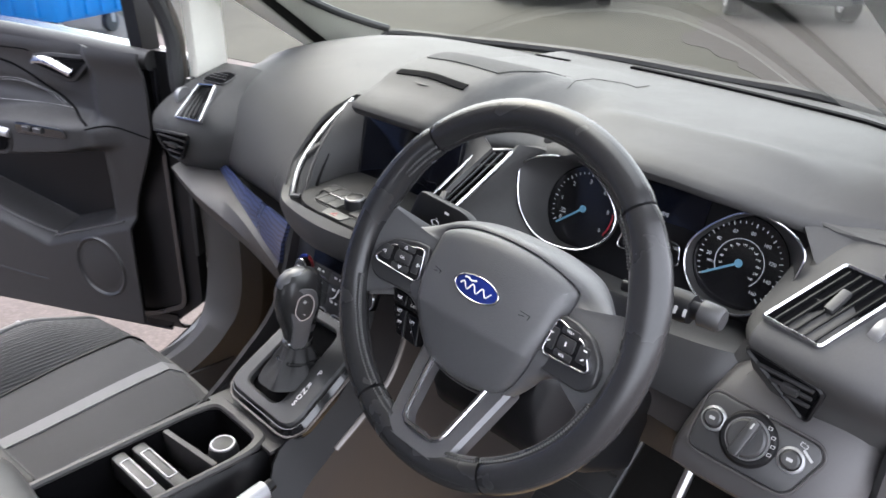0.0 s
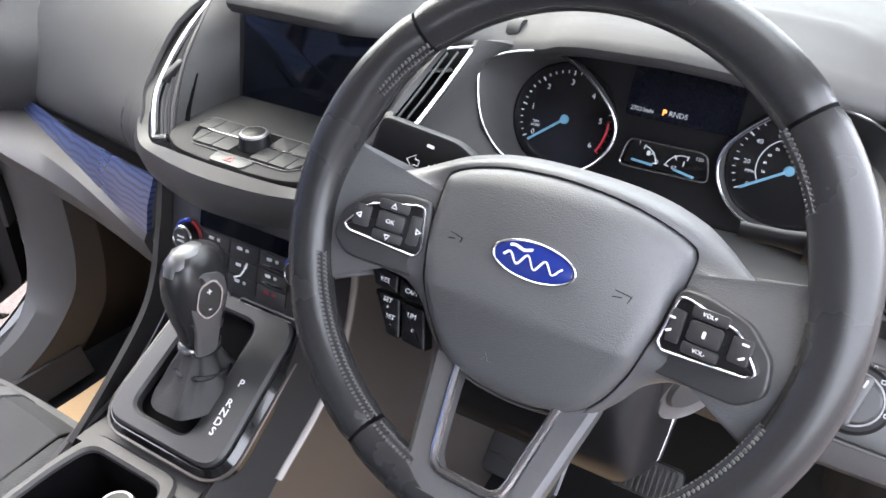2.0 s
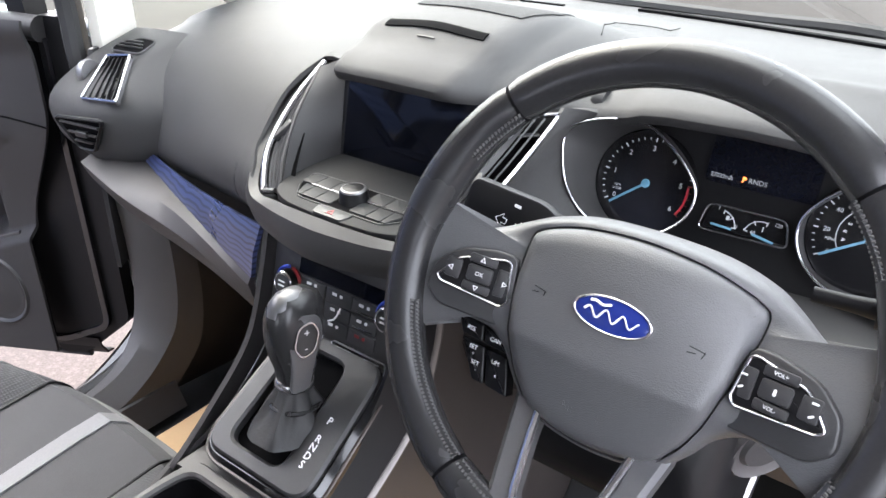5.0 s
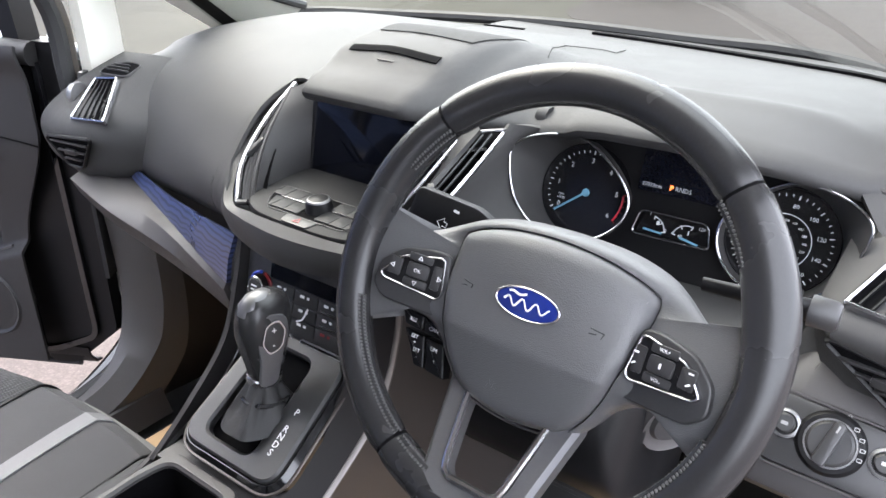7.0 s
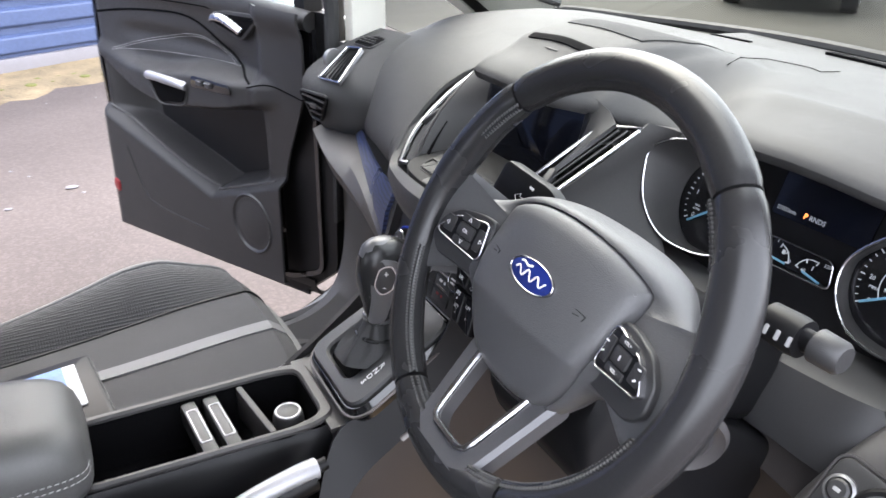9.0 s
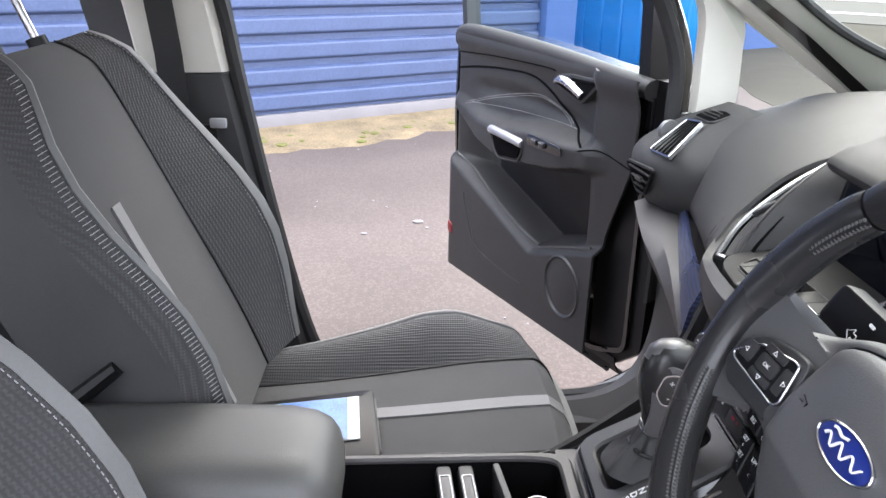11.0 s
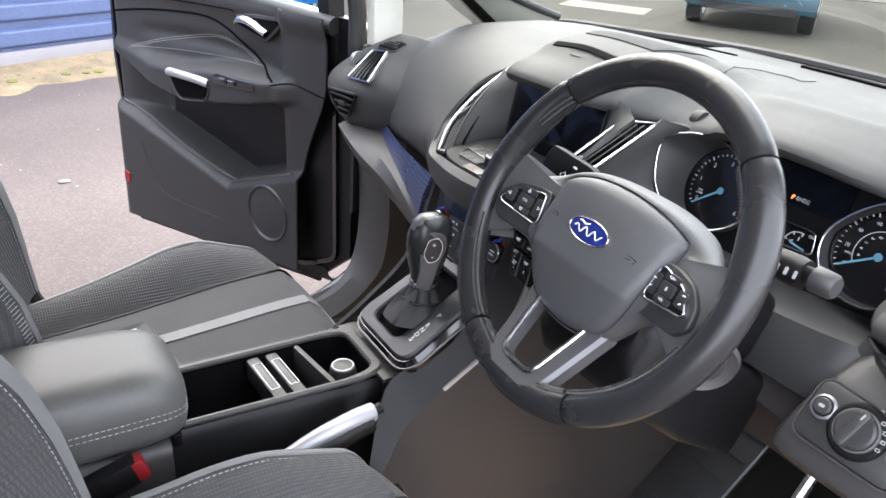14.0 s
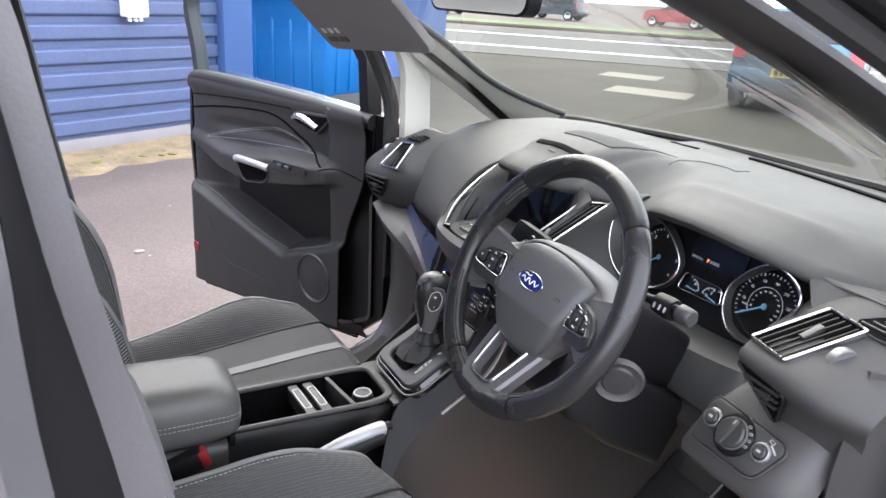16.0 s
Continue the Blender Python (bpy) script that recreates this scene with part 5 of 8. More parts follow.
part("slot_mark", sheet([[on_top(x, y, 0.0018) for x in (-0.012, 0.0, 0.012)] for y in (0.271, 0.273)], 0.001), M["unit"], dash, "faint printed mark")
part("pad_seam", tube(spline([on_top(0.135, 0.44, 0.0015), on_top(0.118, 0.482, 0.0015), on_top(0.118, 0.486, 0.0015), on_top(0.1, 0.555, 0.0015), on_top(0.1, 0.558, 0.0015), on_top(0.14, 0.585, 0.0015), on_top(0.165, 0.578, 0.0015), on_top(0.168, 0.578, 0.0015), on_top(0.165, 0.62, 0.0015)], 4), 0.0006, 5), M["deep"], dash, "dark seam of a five-sided cover")
part("dimmer_wheel", lathe([(0.0, -0.007), (0.014, -0.007), (0.015, 0.0), (0.014, 0.007), (0.0, 0.007)], axes(on_top(0.188, 0.345, -0.006), (0, 1, 0), (0, 0, 1)), 24), M["rubber"], dash, "ridged black rocker")

# screen and its recess
SM = axes((0, 0.238, 0.953), (1, 0, 0), (0, 0.02, 0.1))
part("screen", slab(rrect(0.205, 0.116, 0.006), 0.004, SM @ pose(0, 0.058, 0), 0.0015), M["screen"], dash, "switched-off glossy black display")
part("screen_surround", hoop(rrect(0.222, 0.13, 0.01), rrect(0.204, 0.115, 0.006), 0.008, SM @ pose(0, 0.058, -0.004), 0.002), M["black"], dash)
for s in (-1, 1):
    inner = [Vector((s * x, y, z)) for x, y, z in ((0.108, 0.262, 1.076), (0.107, 0.248, 1.015), (0.105, 0.236, 0.945))]
    outer = [Vector((s * x, y, z)) for x, y, z in ((0.153, 0.257, 1.058), (0.130, 0.182, 1.0), (0.1, 0.127, 0.935))]
    part("recess_side", sheet([spline(inner, 6), spline([(a + b) / 2 + Vector((s * 0.002, 0.004, 0.0)) for a, b in zip(inner, outer)], 6), spline(outer, 6)], 0.006), M["unit"], dash, "grey side wall of the screen recess")
# sloping shelf with the audio keys
SH = axes((0, 0.15, 0.955), (1, 0, 0), (0, 0.18, 0.012))
part("key_shelf", slab(round_poly([(-0.1, -0.03), (-0.07, -0.046), (0.0, -0.052), (0.07, -0.046), (0.1, -0.03), (0.116, 0.01), (0.112, 0.092), (-0.112, 0.092), (-0.116, 0.01)], 0.03, 5), 0.008, SH @ pose(0, 0, -0.008), 0.003), M["shelf"], dash, "sloping shelf below the screen")
o = round_poly([(-0.062, -0.026), (0.062, -0.026), (0.082, 0.0), (0.088, 0.028), (-0.088, 0.028), (-0.082, 0.0)], 0.008)
part("key_field", slab(o, 0.0012, SH @ pose(0, -0.004, 0)), M["deep"], dash, "dark key panel")
part("field_rim", tube([SH @ Vector((p.x, p.y - 0.004, 0.0008)) for p in grow(o, 0.0012)], 0.0009, 5, closed=True), M["unit"], dash)
for s in (-1, 1):
    for k, (x0, x1, x2, x3) in enumerate(((0.014, 0.037, 0.014, 0.039), (0.0378, 0.058, 0.0398, 0.063), (0.0588, 0.073, 0.0638, 0.083))):
        for (a, b), y0, y1 in (((x0, x1), -0.0245, -0.0005), ((x2, x3), 0.0025, 0.0265)):
            skew = 0.005 * k
            q = round_poly([(s * a, y0), (s * (b - (0.008 if k == 2 and y0 < 0 else 0)), y0), (s * b, y1), (s * a, y1)], 0.002)
            part("audio_key", slab(q, 0.0024, SH @ pose(0, -0.004, 0.0006), 0.0008), M["gloss_grey"], dash)
    part("key_strip", slab(rrect(0.046, 0.0022, 0.0005), 0.0034, SH @ pose(s * 0.043, -0.003, 0)), M["chrome"], dash, "thin silver strip")
part("audio_knob", lathe([(0.0, 0.016), (0.0115, 0.016), (0.0138, 0.0148), (0.0155, 0.012), (0.0165, 0.003), (0.018, 0.0)], SH @ pose(0, -0.004, 0), 32), M["black"], dash, "round black volume knob")
part("knob_ring", lathe([(0.012, 0.0163), (0.0137, 0.0158), (0.0148, 0.0138), (0.012, 0.0145)], SH @ pose(0, -0.004, 0), 32), M["satin"], dash)
part("hazard_key", slab(round_poly([(-0.021, -0.009), (0.021, -0.009), (0.025, 0.009), (-0.025, 0.009)], 0.005), 0.0026, SH @ pose(0, -0.0405, -0.0008), 0.001), M["plastic"], dash)
part("hazard_mark", hoop([Vector((-0.0055, -0.0044)), Vector((0.0055, -0.0044)), Vector((0, 0.0055))], [Vector((-0.003, -0.003)), Vector((0.003, -0.003)), Vector((0, 0.0026))], 0.0008, SH @ pose(0, -0.0405, 0.0016)), M["red"], dash, "red warning triangle")
# shield-shaped rim of the centre unit
half_f = [(-0.186, 0.30, 1.04), (-0.183, 0.225, 1.0), (-0.166, 0.153, 0.958), (-0.138, 0.116, 0.932), (-0.08, 0.092, 0.927)]
half_i = [(-0.174, 0.288, 1.05), (-0.17, 0.222, 1.014), (-0.154, 0.16, 0.972), (-0.121, 0.116, 0.940), (-0.07, 0.101, 0.946)]
rim_f = half_f + [(0, 0.079, 0.925), (0.08, 0.092, 0.927), (0.115, 0.108, 0.931), (0.126, 0.128, 0.94)]
rim_i = half_i + [(0, 0.096, 0.9475), (0.07, 0.101, 0.946), (0.105, 0.114, 0.942), (0.116, 0.13, 0.946)]
rim_l = [(x, y + 0.004, z - 0.012) for x, y, z in rim_f]
rim_b = [(x * 0.97, y + 0.05, z - 0.024) for x, y, z in rim_f]
part("centre_rim", sheet([spline(r, 5) for r in (rim_i, [((a[0] + b[0]) / 2, (a[1] + b[1]) / 2 - 0.003, (a[2] + b[2]) / 2 + 0.004) for a, b in zip(rim_i, rim_f)], rim_f, rim_l, rim_b)], 0.006), M["unit"], dash, "grey lower rim of the centre unit")

# crescent vents either side of the screen
def crescent(s):
    O = spline([Vector((s * x, y, z)) for x, y, z in ((0.171, 0.282, 1.054), (0.166, 0.22, 1.018), (0.15, 0.16, 0.976), (0.119, 0.121, 0.942))], 8)
    I = spline([Vector((x, y, z)) for x, y, z in ((0.132, 0.256, 1.05), (0.122, 0.2, 1.012), (0.106, 0.156, 0.974), (0.09, 0.13, 0.946))] if s > 0 else [Vector((s * x, y, z)) for x, y, z in ((0.156, 0.26, 1.058), (0.138, 0.197, 1.014), (0.119, 0.153, 0.974), (0.102, 0.128, 0.944))], 8)
    # near-black backing added so the inside of the vent looks shaded
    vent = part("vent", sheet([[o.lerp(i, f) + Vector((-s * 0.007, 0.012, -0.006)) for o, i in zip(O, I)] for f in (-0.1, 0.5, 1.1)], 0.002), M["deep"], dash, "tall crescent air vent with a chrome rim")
    loop = O + I[::-1]
    if s < 0:
        part("vent_rim", tube([p + Vector((0.002, -0.003, 0.003)) for p in O + [O[-1].lerp(I[-1], f) for f in (0.4, 0.8)]], 0.0042, 8), M["chrome"], vent, "chrome vent rim")
        part("inner_rim", tube(I, 0.0022, 8), M["dash_low"], vent)
    else:
        part("vent_rim", tube(loop, 0.0023, 8, closed=True), M["chrome"], vent, "chrome vent rim")
    for f in (0.28, 0.5, 0.72):
        part("vane", sheet([[o.lerp(i, f) + Vector((0, 0, 0.001)) for o, i in zip(O[1:-1], I[1:-1])], [o.lerp(i, f) + Vector((-s * 0.006, 0.010, -0.004)) for o, i in zip(O[1:-1], I[1:-1])]], 0.0018), M["plastic" if s > 0 else "dash_low"], vent)
    k = len(O) // 2
    part("tab", box((0.009, 0.03, 0.012), axes(O[k].lerp(I[k], 0.5), O[k] - I[k], O[k + 1] - O[k - 1]), 0.002), M["plastic"], vent)
    for kk in (4, k + 6) if s > 0 else ():
        part("cross_vane", sheet([[O[kk].lerp(I[kk], g) for g in (0.1, 0.9)], [O[kk].lerp(I[kk], g) + Vector((-s * 0.014, 0.02, -0.005)) for g in (0.1, 0.9)]], 0.0018), M["plastic"], vent)
    return vent


crescent(-1)
crescent(1)

# driver-side fascia between the right crescent vent and the clocks
CM = axes((0.37, 0.335, 0.985), (1, 0, 0), (0, 0.30, 0.954))
left = [Vector(p) for p in ((0.172, 0.29, 1.060), (0.173, 0.25, 1.034), (0.165, 0.205, 1.004), (0.151, 0.162, 0.974), (0.124, 0.126, 0.94), (0.11, 0.13, 0.90))]
right = [CM @ Vector(p) for p in ((-0.165, 0.058, 0.029), (-0.194, 0.043, 0.037), (-0.201, 0.020, 0.039), (-0.187, -0.026, 0.036), (-0.15, -0.06, 0.028), (-0.12, -0.09, 0.03))]
rows = [spline([p, p.lerp(q, 0.5) + Vector((0, 0.006, 0)), q], 4) for p, q in zip(left, right)]
part("cluster_flank", sheet(rows, 0.006), M["dash"], dash, "grey fascia beside the clocks")

# end pods: sloping vent with a chrome frame, demister vent above, three-sided vent below
def pod(s, cols, m, frame_o, lean, wheel_at, m2, demist, m3, low_o, vanes):
    rows = [spline([Vector(p) for p in c], 6) for c in cols]
    pd = part("end_pod", sheet(rows, 0.006), M["dash"], dash, "rounded outer vent pod")
    o = round_poly(frame_o, 0.006)
    i = grow(o, -0.0038)
    # shade behind the vanes is a near-black plate, also in the vents below
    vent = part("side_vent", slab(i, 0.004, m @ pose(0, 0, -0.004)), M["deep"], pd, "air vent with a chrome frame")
    part("vent_rim", hoop(o, i, 0.009, m @ pose(0, 0, -0.001), 0.002), M["chrome"], vent, "chrome vent frame")
    (bi, bo, to, ti) = [Vector(p) for p in frame_o]
    for f in (0.17, 0.34, 0.5, 0.66, 0.83):
        a, b = bi.lerp(bo, f), ti.lerp(to, f)
        a, b = a.lerp(b, 0.06), b.lerp(a, 0.06)
        part("vane", loft([[m @ Vector((p.x + dx, p.y, n)) for p in (a, b)] for dx, n in ((-0.0009, -0.001), (-0.0009, 0.0045), (0.0009, 0.0045), (0.0009, -0.001))], loop=True), M["black"], vent)
    c, d = bi.lerp(bo, 0.5), ti.lerp(to, 0.5)
    part("tab", box((0.010, 0.032, 0.008), axes(m @ (c.lerp(d, 0.55).to_3d()), (m.to_3x3() @ (bo - bi).to_3d()), m.to_3x3() @ (d - c).to_3d()) @ pose(0, 0, 0.004 * (1 if s > 0 else 1)), 0.002), M["plastic"], vent)
    part("cross_vane", box(((bo - bi).length * 0.8, 0.002, 0.003), axes(m @ (bi.lerp(ti, 0.5).lerp(bo.lerp(to, 0.5), 0.5).to_3d()), (m.to_3x3() @ (bo - bi).to_3d()), m.to_3x3() @ (d - c).to_3d()) @ pose(0, 0, -0.001), 0.0005), M["black"], vent)
    part("thumb_wheel", lathe([(0.0, -0.006), (0.0195, -0.006), (0.021, 0.0), (0.0195, 0.006), (0.0, 0.006)], axes(wheel_at, Vector((lean, 1, 0.4)), (0, -0.4, 1)), 28), M["satin"], pd, "ridged silver vent wheel")
    dm = round_poly(demist, 0.010)
    up = part("top_vent", slab(dm, 0.003, m2), M["deep"], pd, "small demister vent")
    part("vent_rim", hoop(grow(dm, 0.002), dm, 0.004, m2, 0.001), M["dash_low"], up)
    x0, x1 = min(p[0] for p in demist), max(p[0] for p in demist)
    for k in range(3):
        part("vane", box(((x1 - x0) * (0.8 - 0.12 * k), 0.0022, 0.005), m2 @ pose((x0 + x1) / 2 + 0.004 * k * s, -0.009 + 0.009 * k, 0.003), 0.0008), M["plastic"], up)
    i = round_poly(low_o, 0.005)
    o = grow(i, 0.005)
    low = part("lower_vent", slab(i, 0.002, m3 @ pose(0, 0, 0.0)), M["deep"], pd, "three-sided lower air vent")
    part("vent_rim", hoop(o, i, 0.006, m3 @ pose(0, 0, -0.001), 0.002), M["black"], low)
    for x, y, w in vanes:
        part("vane", box((w, 0.003, 0.008), m3 @ pose(x, y, 0.002), 0.001), M["plastic"], low)
    x, y, w = vanes[1]
    part("tab", box((w * 0.4, 0.009, 0.007), m3 @ pose(x, y, 0.005), 0.002), M["plastic"], low)


pod(-1, [[(-0.70, 0.36, 1.02), (-0.722, 0.27, 0.98), (-0.728, 0.215, 0.94), (-0.715, 0.215, 0.89), (-0.68, 0.235, 0.85)],
         [(-0.665, 0.33, 1.03), (-0.68, 0.24, 0.992), (-0.685, 0.172, 0.945), (-0.67, 0.168, 0.89), (-0.64, 0.19, 0.85)],
         [(-0.59, 0.33, 1.036), (-0.59, 0.235, 1.0), (-0.59, 0.16, 0.95), (-0.585, 0.157, 0.892), (-0.575, 0.18, 0.852)],
         [(-0.53, 0.335, 1.036), (-0.522, 0.25, 1.006), (-0.505, 0.174, 0.955), (-0.512, 0.174, 0.892), (-0.52, 0.197, 0.853)],
         [(-0.46, 0.38, 1.03), (-0.455, 0.31, 1.0), (-0.45, 0.235, 0.95), (-0.46, 0.215, 0.895), (-0.475, 0.235, 0.86)]],
    axes((-0.585, 0.205, 0.981), (1, 0.04, 0.06), (0, 0.080, 0.055)), [(0.092, -0.042), (0.004, -0.047), (-0.02, 0.044), (0.036, 0.05)], -0.3, (-0.627, 0.212, 0.982),
    axes((-0.595, 0.278, 1.0165), (1, 0.08, 0.03), (0, 0.09, 0.026)), [(0.04, -0.022), (-0.03, -0.022), (-0.034, 0.0), (-0.002, 0.022), (0.034, 0.018)],
    axes((-0.565, 0.152, 0.915), (1, 0.16, 0), (0, -0.012, 0.07)), [(-0.05, 0.014), (0.05, 0.022), (0.012, -0.03), (-0.018, -0.03)],
    [(0.0, 0.011, 0.085), (0.0, -0.004, 0.062), (-0.002, -0.018, 0.04)])
pod(1, [[(0.545, 0.38, 1.038), (0.538, 0.305, 0.998), (0.534, 0.245, 0.966), (0.54, 0.248, 0.93), (0.553, 0.256, 0.893)],
        [(0.58, 0.375, 1.045), (0.568, 0.29, 1.012), (0.553, 0.208, 0.972), (0.563, 0.229, 0.93), (0.58, 0.244, 0.885)],
        [(0.62, 0.37, 1.046), (0.62, 0.285, 1.014), (0.62, 0.197, 0.972), (0.618, 0.227, 0.915), (0.615, 0.243, 0.872)],
        [(0.68, 0.375, 1.040), (0.688, 0.285, 1.008), (0.69, 0.197, 0.965), (0.68, 0.232, 0.91), (0.67, 0.25, 0.865)],
        [(0.715, 0.40, 1.024), (0.728, 0.30, 0.995), (0.732, 0.225, 0.955), (0.715, 0.25, 0.91), (0.70, 0.265, 0.865)]],
    axes((0.605, 0.255, 1.001), (1, -0.03, 0.0), (0, 0.105, 0.048)), [(-0.05, -0.04), (0.014, -0.05), (0.05, 0.055), (-0.014, 0.063)], 0.35, (0.654, 0.262, 0.991),
    axes((0.667, 0.325, 1.0265), (1, -0.02, -0.05), (0, 0.1, 0.036)), [(-0.042, -0.01), (-0.01, -0.022), (0.045, -0.02), (0.045, 0.02), (-0.02, 0.02)],
    axes((0.588, 0.213, 0.935), (1, -0.12, 0), (0, -0.15, 1)), [(-0.036, 0.018), (0.042, 0.008), (0.032, -0.032)],
    [(0.006, 0.006, 0.062), (0.014, -0.004, 0.044), (0.022, -0.014, 0.026)])

# fascia from the clocks to the driver's vent pod
rows = [spline([Vector(a), (Vector(a) + Vector(b)) / 2, Vector(b)], 4) for a, b in (((0.535, 0.338, 1.050), (0.60, 0.375, 1.042)), ((0.56, 0.318, 1.022), (0.572, 0.31, 1.016)), ((0.556, 0.305, 1.0), (0.545, 0.29, 0.988)), ((0.545, 0.284, 0.97), (0.54, 0.25, 0.962)), ((0.53, 0.272, 0.94), (0.543, 0.255, 0.93)), ((0.52, 0.262, 0.905), (0.555, 0.262, 0.89)))]
part("driver_fascia", sheet(rows, 0.006), M["dash"], dash, "grey fascia between clocks and outer vent")
rows = [[on_top(x, y, -0.005) for x, y in ((0.53, 0.345), (0.57, 0.38), (0.61, 0.415), (0.66, 0.445), (0.695, 0.46))], [Vector(p) for p in ((0.565, 0.352, 1.046), (0.59, 0.36, 1.044), (0.62, 0.36, 1.044), (0.685, 0.36, 1.040), (0.73, 0.39, 1.024))]]
part("pod_shoulder", sheet(rows, 0.006), M["dash"], dash, "grey shoulder above the outer vent")

# blue striped trim below the passenger pad, widening towards the middle
rows = []
for f, t in ((0.0, 0), (0.5, 0.004), (1.0, 0)):
    a = [Vector((-0.58, 0.245, 0.878)), Vector((-0.48, 0.214, 0.88)), Vector((-0.35, 0.175, 0.884)), Vector((-0.22, 0.138, 0.895)), Vector((-0.115, 0.112, 0.905))]
    b = [Vector((-0.572, 0.242, 0.866)), Vector((-0.47, 0.202, 0.855)), Vector((-0.35, 0.162, 0.848)), Vector((-0.22, 0.125, 0.843)), Vector((-0.125, 0.098, 0.838))]
    rows.append(spline([p.lerp(q, f) + Vector((0, -t - 0.006, 0)) for p, q in zip(a, b)], 8))
part("striped_trim", sheet(rows, 0.006), M["trim"], dash, "dark blue lacquered trim with flowing lines")
# glovebox with its shelf edge
rows = [spline([(-0.60, 0.25, 0.862), (-0.45, 0.203, 0.856), (-0.3, 0.155, 0.85), (-0.128, 0.105, 0.838)], 6),
        spline([(-0.605, 0.2, 0.862), (-0.46, 0.160, 0.852), (-0.3, 0.135, 0.842), (-0.13, 0.100, 0.825)], 6),
        spline([(-0.605, 0.168, 0.848), (-0.46, 0.142, 0.838), (-0.3, 0.128, 0.828), (-0.13, 0.104, 0.812)], 6),
        spline([(-0.60, 0.175, 0.828), (-0.46, 0.152, 0.812), (-0.3, 0.140, 0.80), (-0.13, 0.115, 0.785)], 6),
        spline([(-0.6, 0.24, 0.76), (-0.46, 0.22, 0.74), (-0.3, 0.2, 0.72), (-0.13, 0.16, 0.71)], 6),
        spline([(-0.6, 0.34, 0.66), (-0.46, 0.34, 0.63), (-0.3, 0.33, 0.61), (-0.13, 0.3, 0.60)], 6),
        spline([(-0.63, 0.6, 0.6), (-0.48, 0.6, 0.58), (-0.3, 0.6, 0.57), (-0.13, 0.6, 0.57)], 6)]
part("glovebox", sheet(rows, 0.008), M["warm"], dash, "grey glovebox front")
part("glovebox_latch", box((0.06, 0.01, 0.02), axes((-0.3, 0.165, 0.77), (1, -0.1, 0), (0, 0.3, 1)), 0.004), M["black"], dash)

# instrument cluster
CM = axes((0.37, 0.335, 0.985), (1, 0, 0), (0, 0.30, 0.954))
part("cluster_panel", slab(round_poly([(-0.185, -0.075), (0.185, -0.075), (0.185, 0.07), (-0.185, 0.07)], 0.04, 5), 0.004, CM @ pose(0, 0, -0.012)), M["black"], dash, "black instrument panel")
def clock(x0, s):
    """A dial behind a drop-shaped chrome ring that stands out further on its outer side."""
    o = [Vector((x, y)) for x, y in ((-0.081, 0.020), (-0.074, 0.041), (-0.045, 0.055), (-0.005, 0.058), (0.031, 0.037), (0.059, 0.003), (0.054, -0.031), (0.022, -0.056), (-0.03, -0.056), (-0.066, -0.026))]
    o = [p.to_2d() for p in spline([p.to_3d() for p in o], 6, True)]
    def put(p, n):
        return CM @ Vector((x0 + s * p.x, p.y, n))
    def lip(p):
        return 0.026 - 0.27 * p.x
    face = disc(0.056, 48)
    cl = part("gauge", slab([Vector((x0 + p.x, p.y - 0.003)) for p in face], 0.002, CM @ pose(0, 0, -0.006)), M["lens"], dash, "round dial with a thin chrome rim")
    part("gauge_rim", tube([put(p, lip(p)) for p in o], 0.0014, 6, closed=True), M["chrome"], cl, "thin chrome rim")
    k = len(o)
    inner = [Vector((0.057 * math.cos(a), 0.057 * math.sin(a) - 0.003)) for a in [math.atan2(p.y + 0.003, p.x) for p in o]]
    inner = [q if q.length < p.length - 0.002 else p * 0.965 for p, q in zip(o, inner)]
    wall = [[put(p, lip(p)) for p in o], [put(p * 0.97, lip(p) - 0.004) for p in o], [put(p.lerp(q, 0.6), lip(p) * 0.45) for p, q in zip(o, inner)], [put(q, -0.004) for q in inner]]
    part("gauge_wall", sheet(wall, 0.0015, ring=True), M["unit"], cl, "grey inner wall of the dial")
    return cl


G1 = clock(-0.118, 1)
G2 = clock(0.106, -1)
def dial(cl, cx, cy, r, marks, a0, a1, minor, size, needle, red=None):
    def at(a, rr):
        return cx + rr * math.cos(radians(a)), cy + rr * math.sin(radians(a))
    n = len(marks)
    for k, t in enumerate(marks):
        a = a0 + (a1 - a0) * k / (n - 1)
        if t:
            x, y = at(a, r * 0.76)
            lettering(t, size, CM @ pose(x, y, -0.0036), M["lit"], cl, "numeral")
    for k in range((n - 1) * minor + 1):
        a = a0 + (a1 - a0) * k / ((n - 1) * minor)
        big = k % minor == 0
        x, y = at(a, r * (0.955 if big else 0.97))
        hot = red and k >= red * minor
        part("tick", box((r * (0.09 if big else 0.055), 0.0012 if big else 0.0008, 0.0006), CM @ pose(x, y, -0.0036, 0, 0, a)), M["red"] if hot else M["lit"], cl, smooth=False)
    x, y = at(needle, r * 0.45)
    part("needle", box((r * 0.92, 0.0026, 0.001), CM @ pose(x, y, -0.001, 0, 0, needle), 0.0004), M["needle"], cl, "pale blue needle")
    part("needle_hub", lathe([(0.0, 0.002), (0.004, 0.002), (0.005, 0.0)], CM @ pose(cx, cy, -0.002), 16), M["needle"], cl)


dial(G1, -0.116, -0.004, 0.05, ["0", "1", "2", "3", "4", "5", "6"], 212, -32, 5, 0.008, 219, red=5)
dial(G2, 0.106, -0.004, 0.05, ["0", "20", "40", "60", "80", "100", "120", "140", "160"], 212, -48, 4, 0.0062, 213)
part("red_zone", tube([CM @ Vector((-0.116 + 0.0465 * math.cos(radians(a)), -0.004 + 0.0465 * math.sin(radians(a)), -0.0034)) for a in range(-32, 10, 3)], 0.0013, 5), M["hot"], G1, "red zone of the dial")
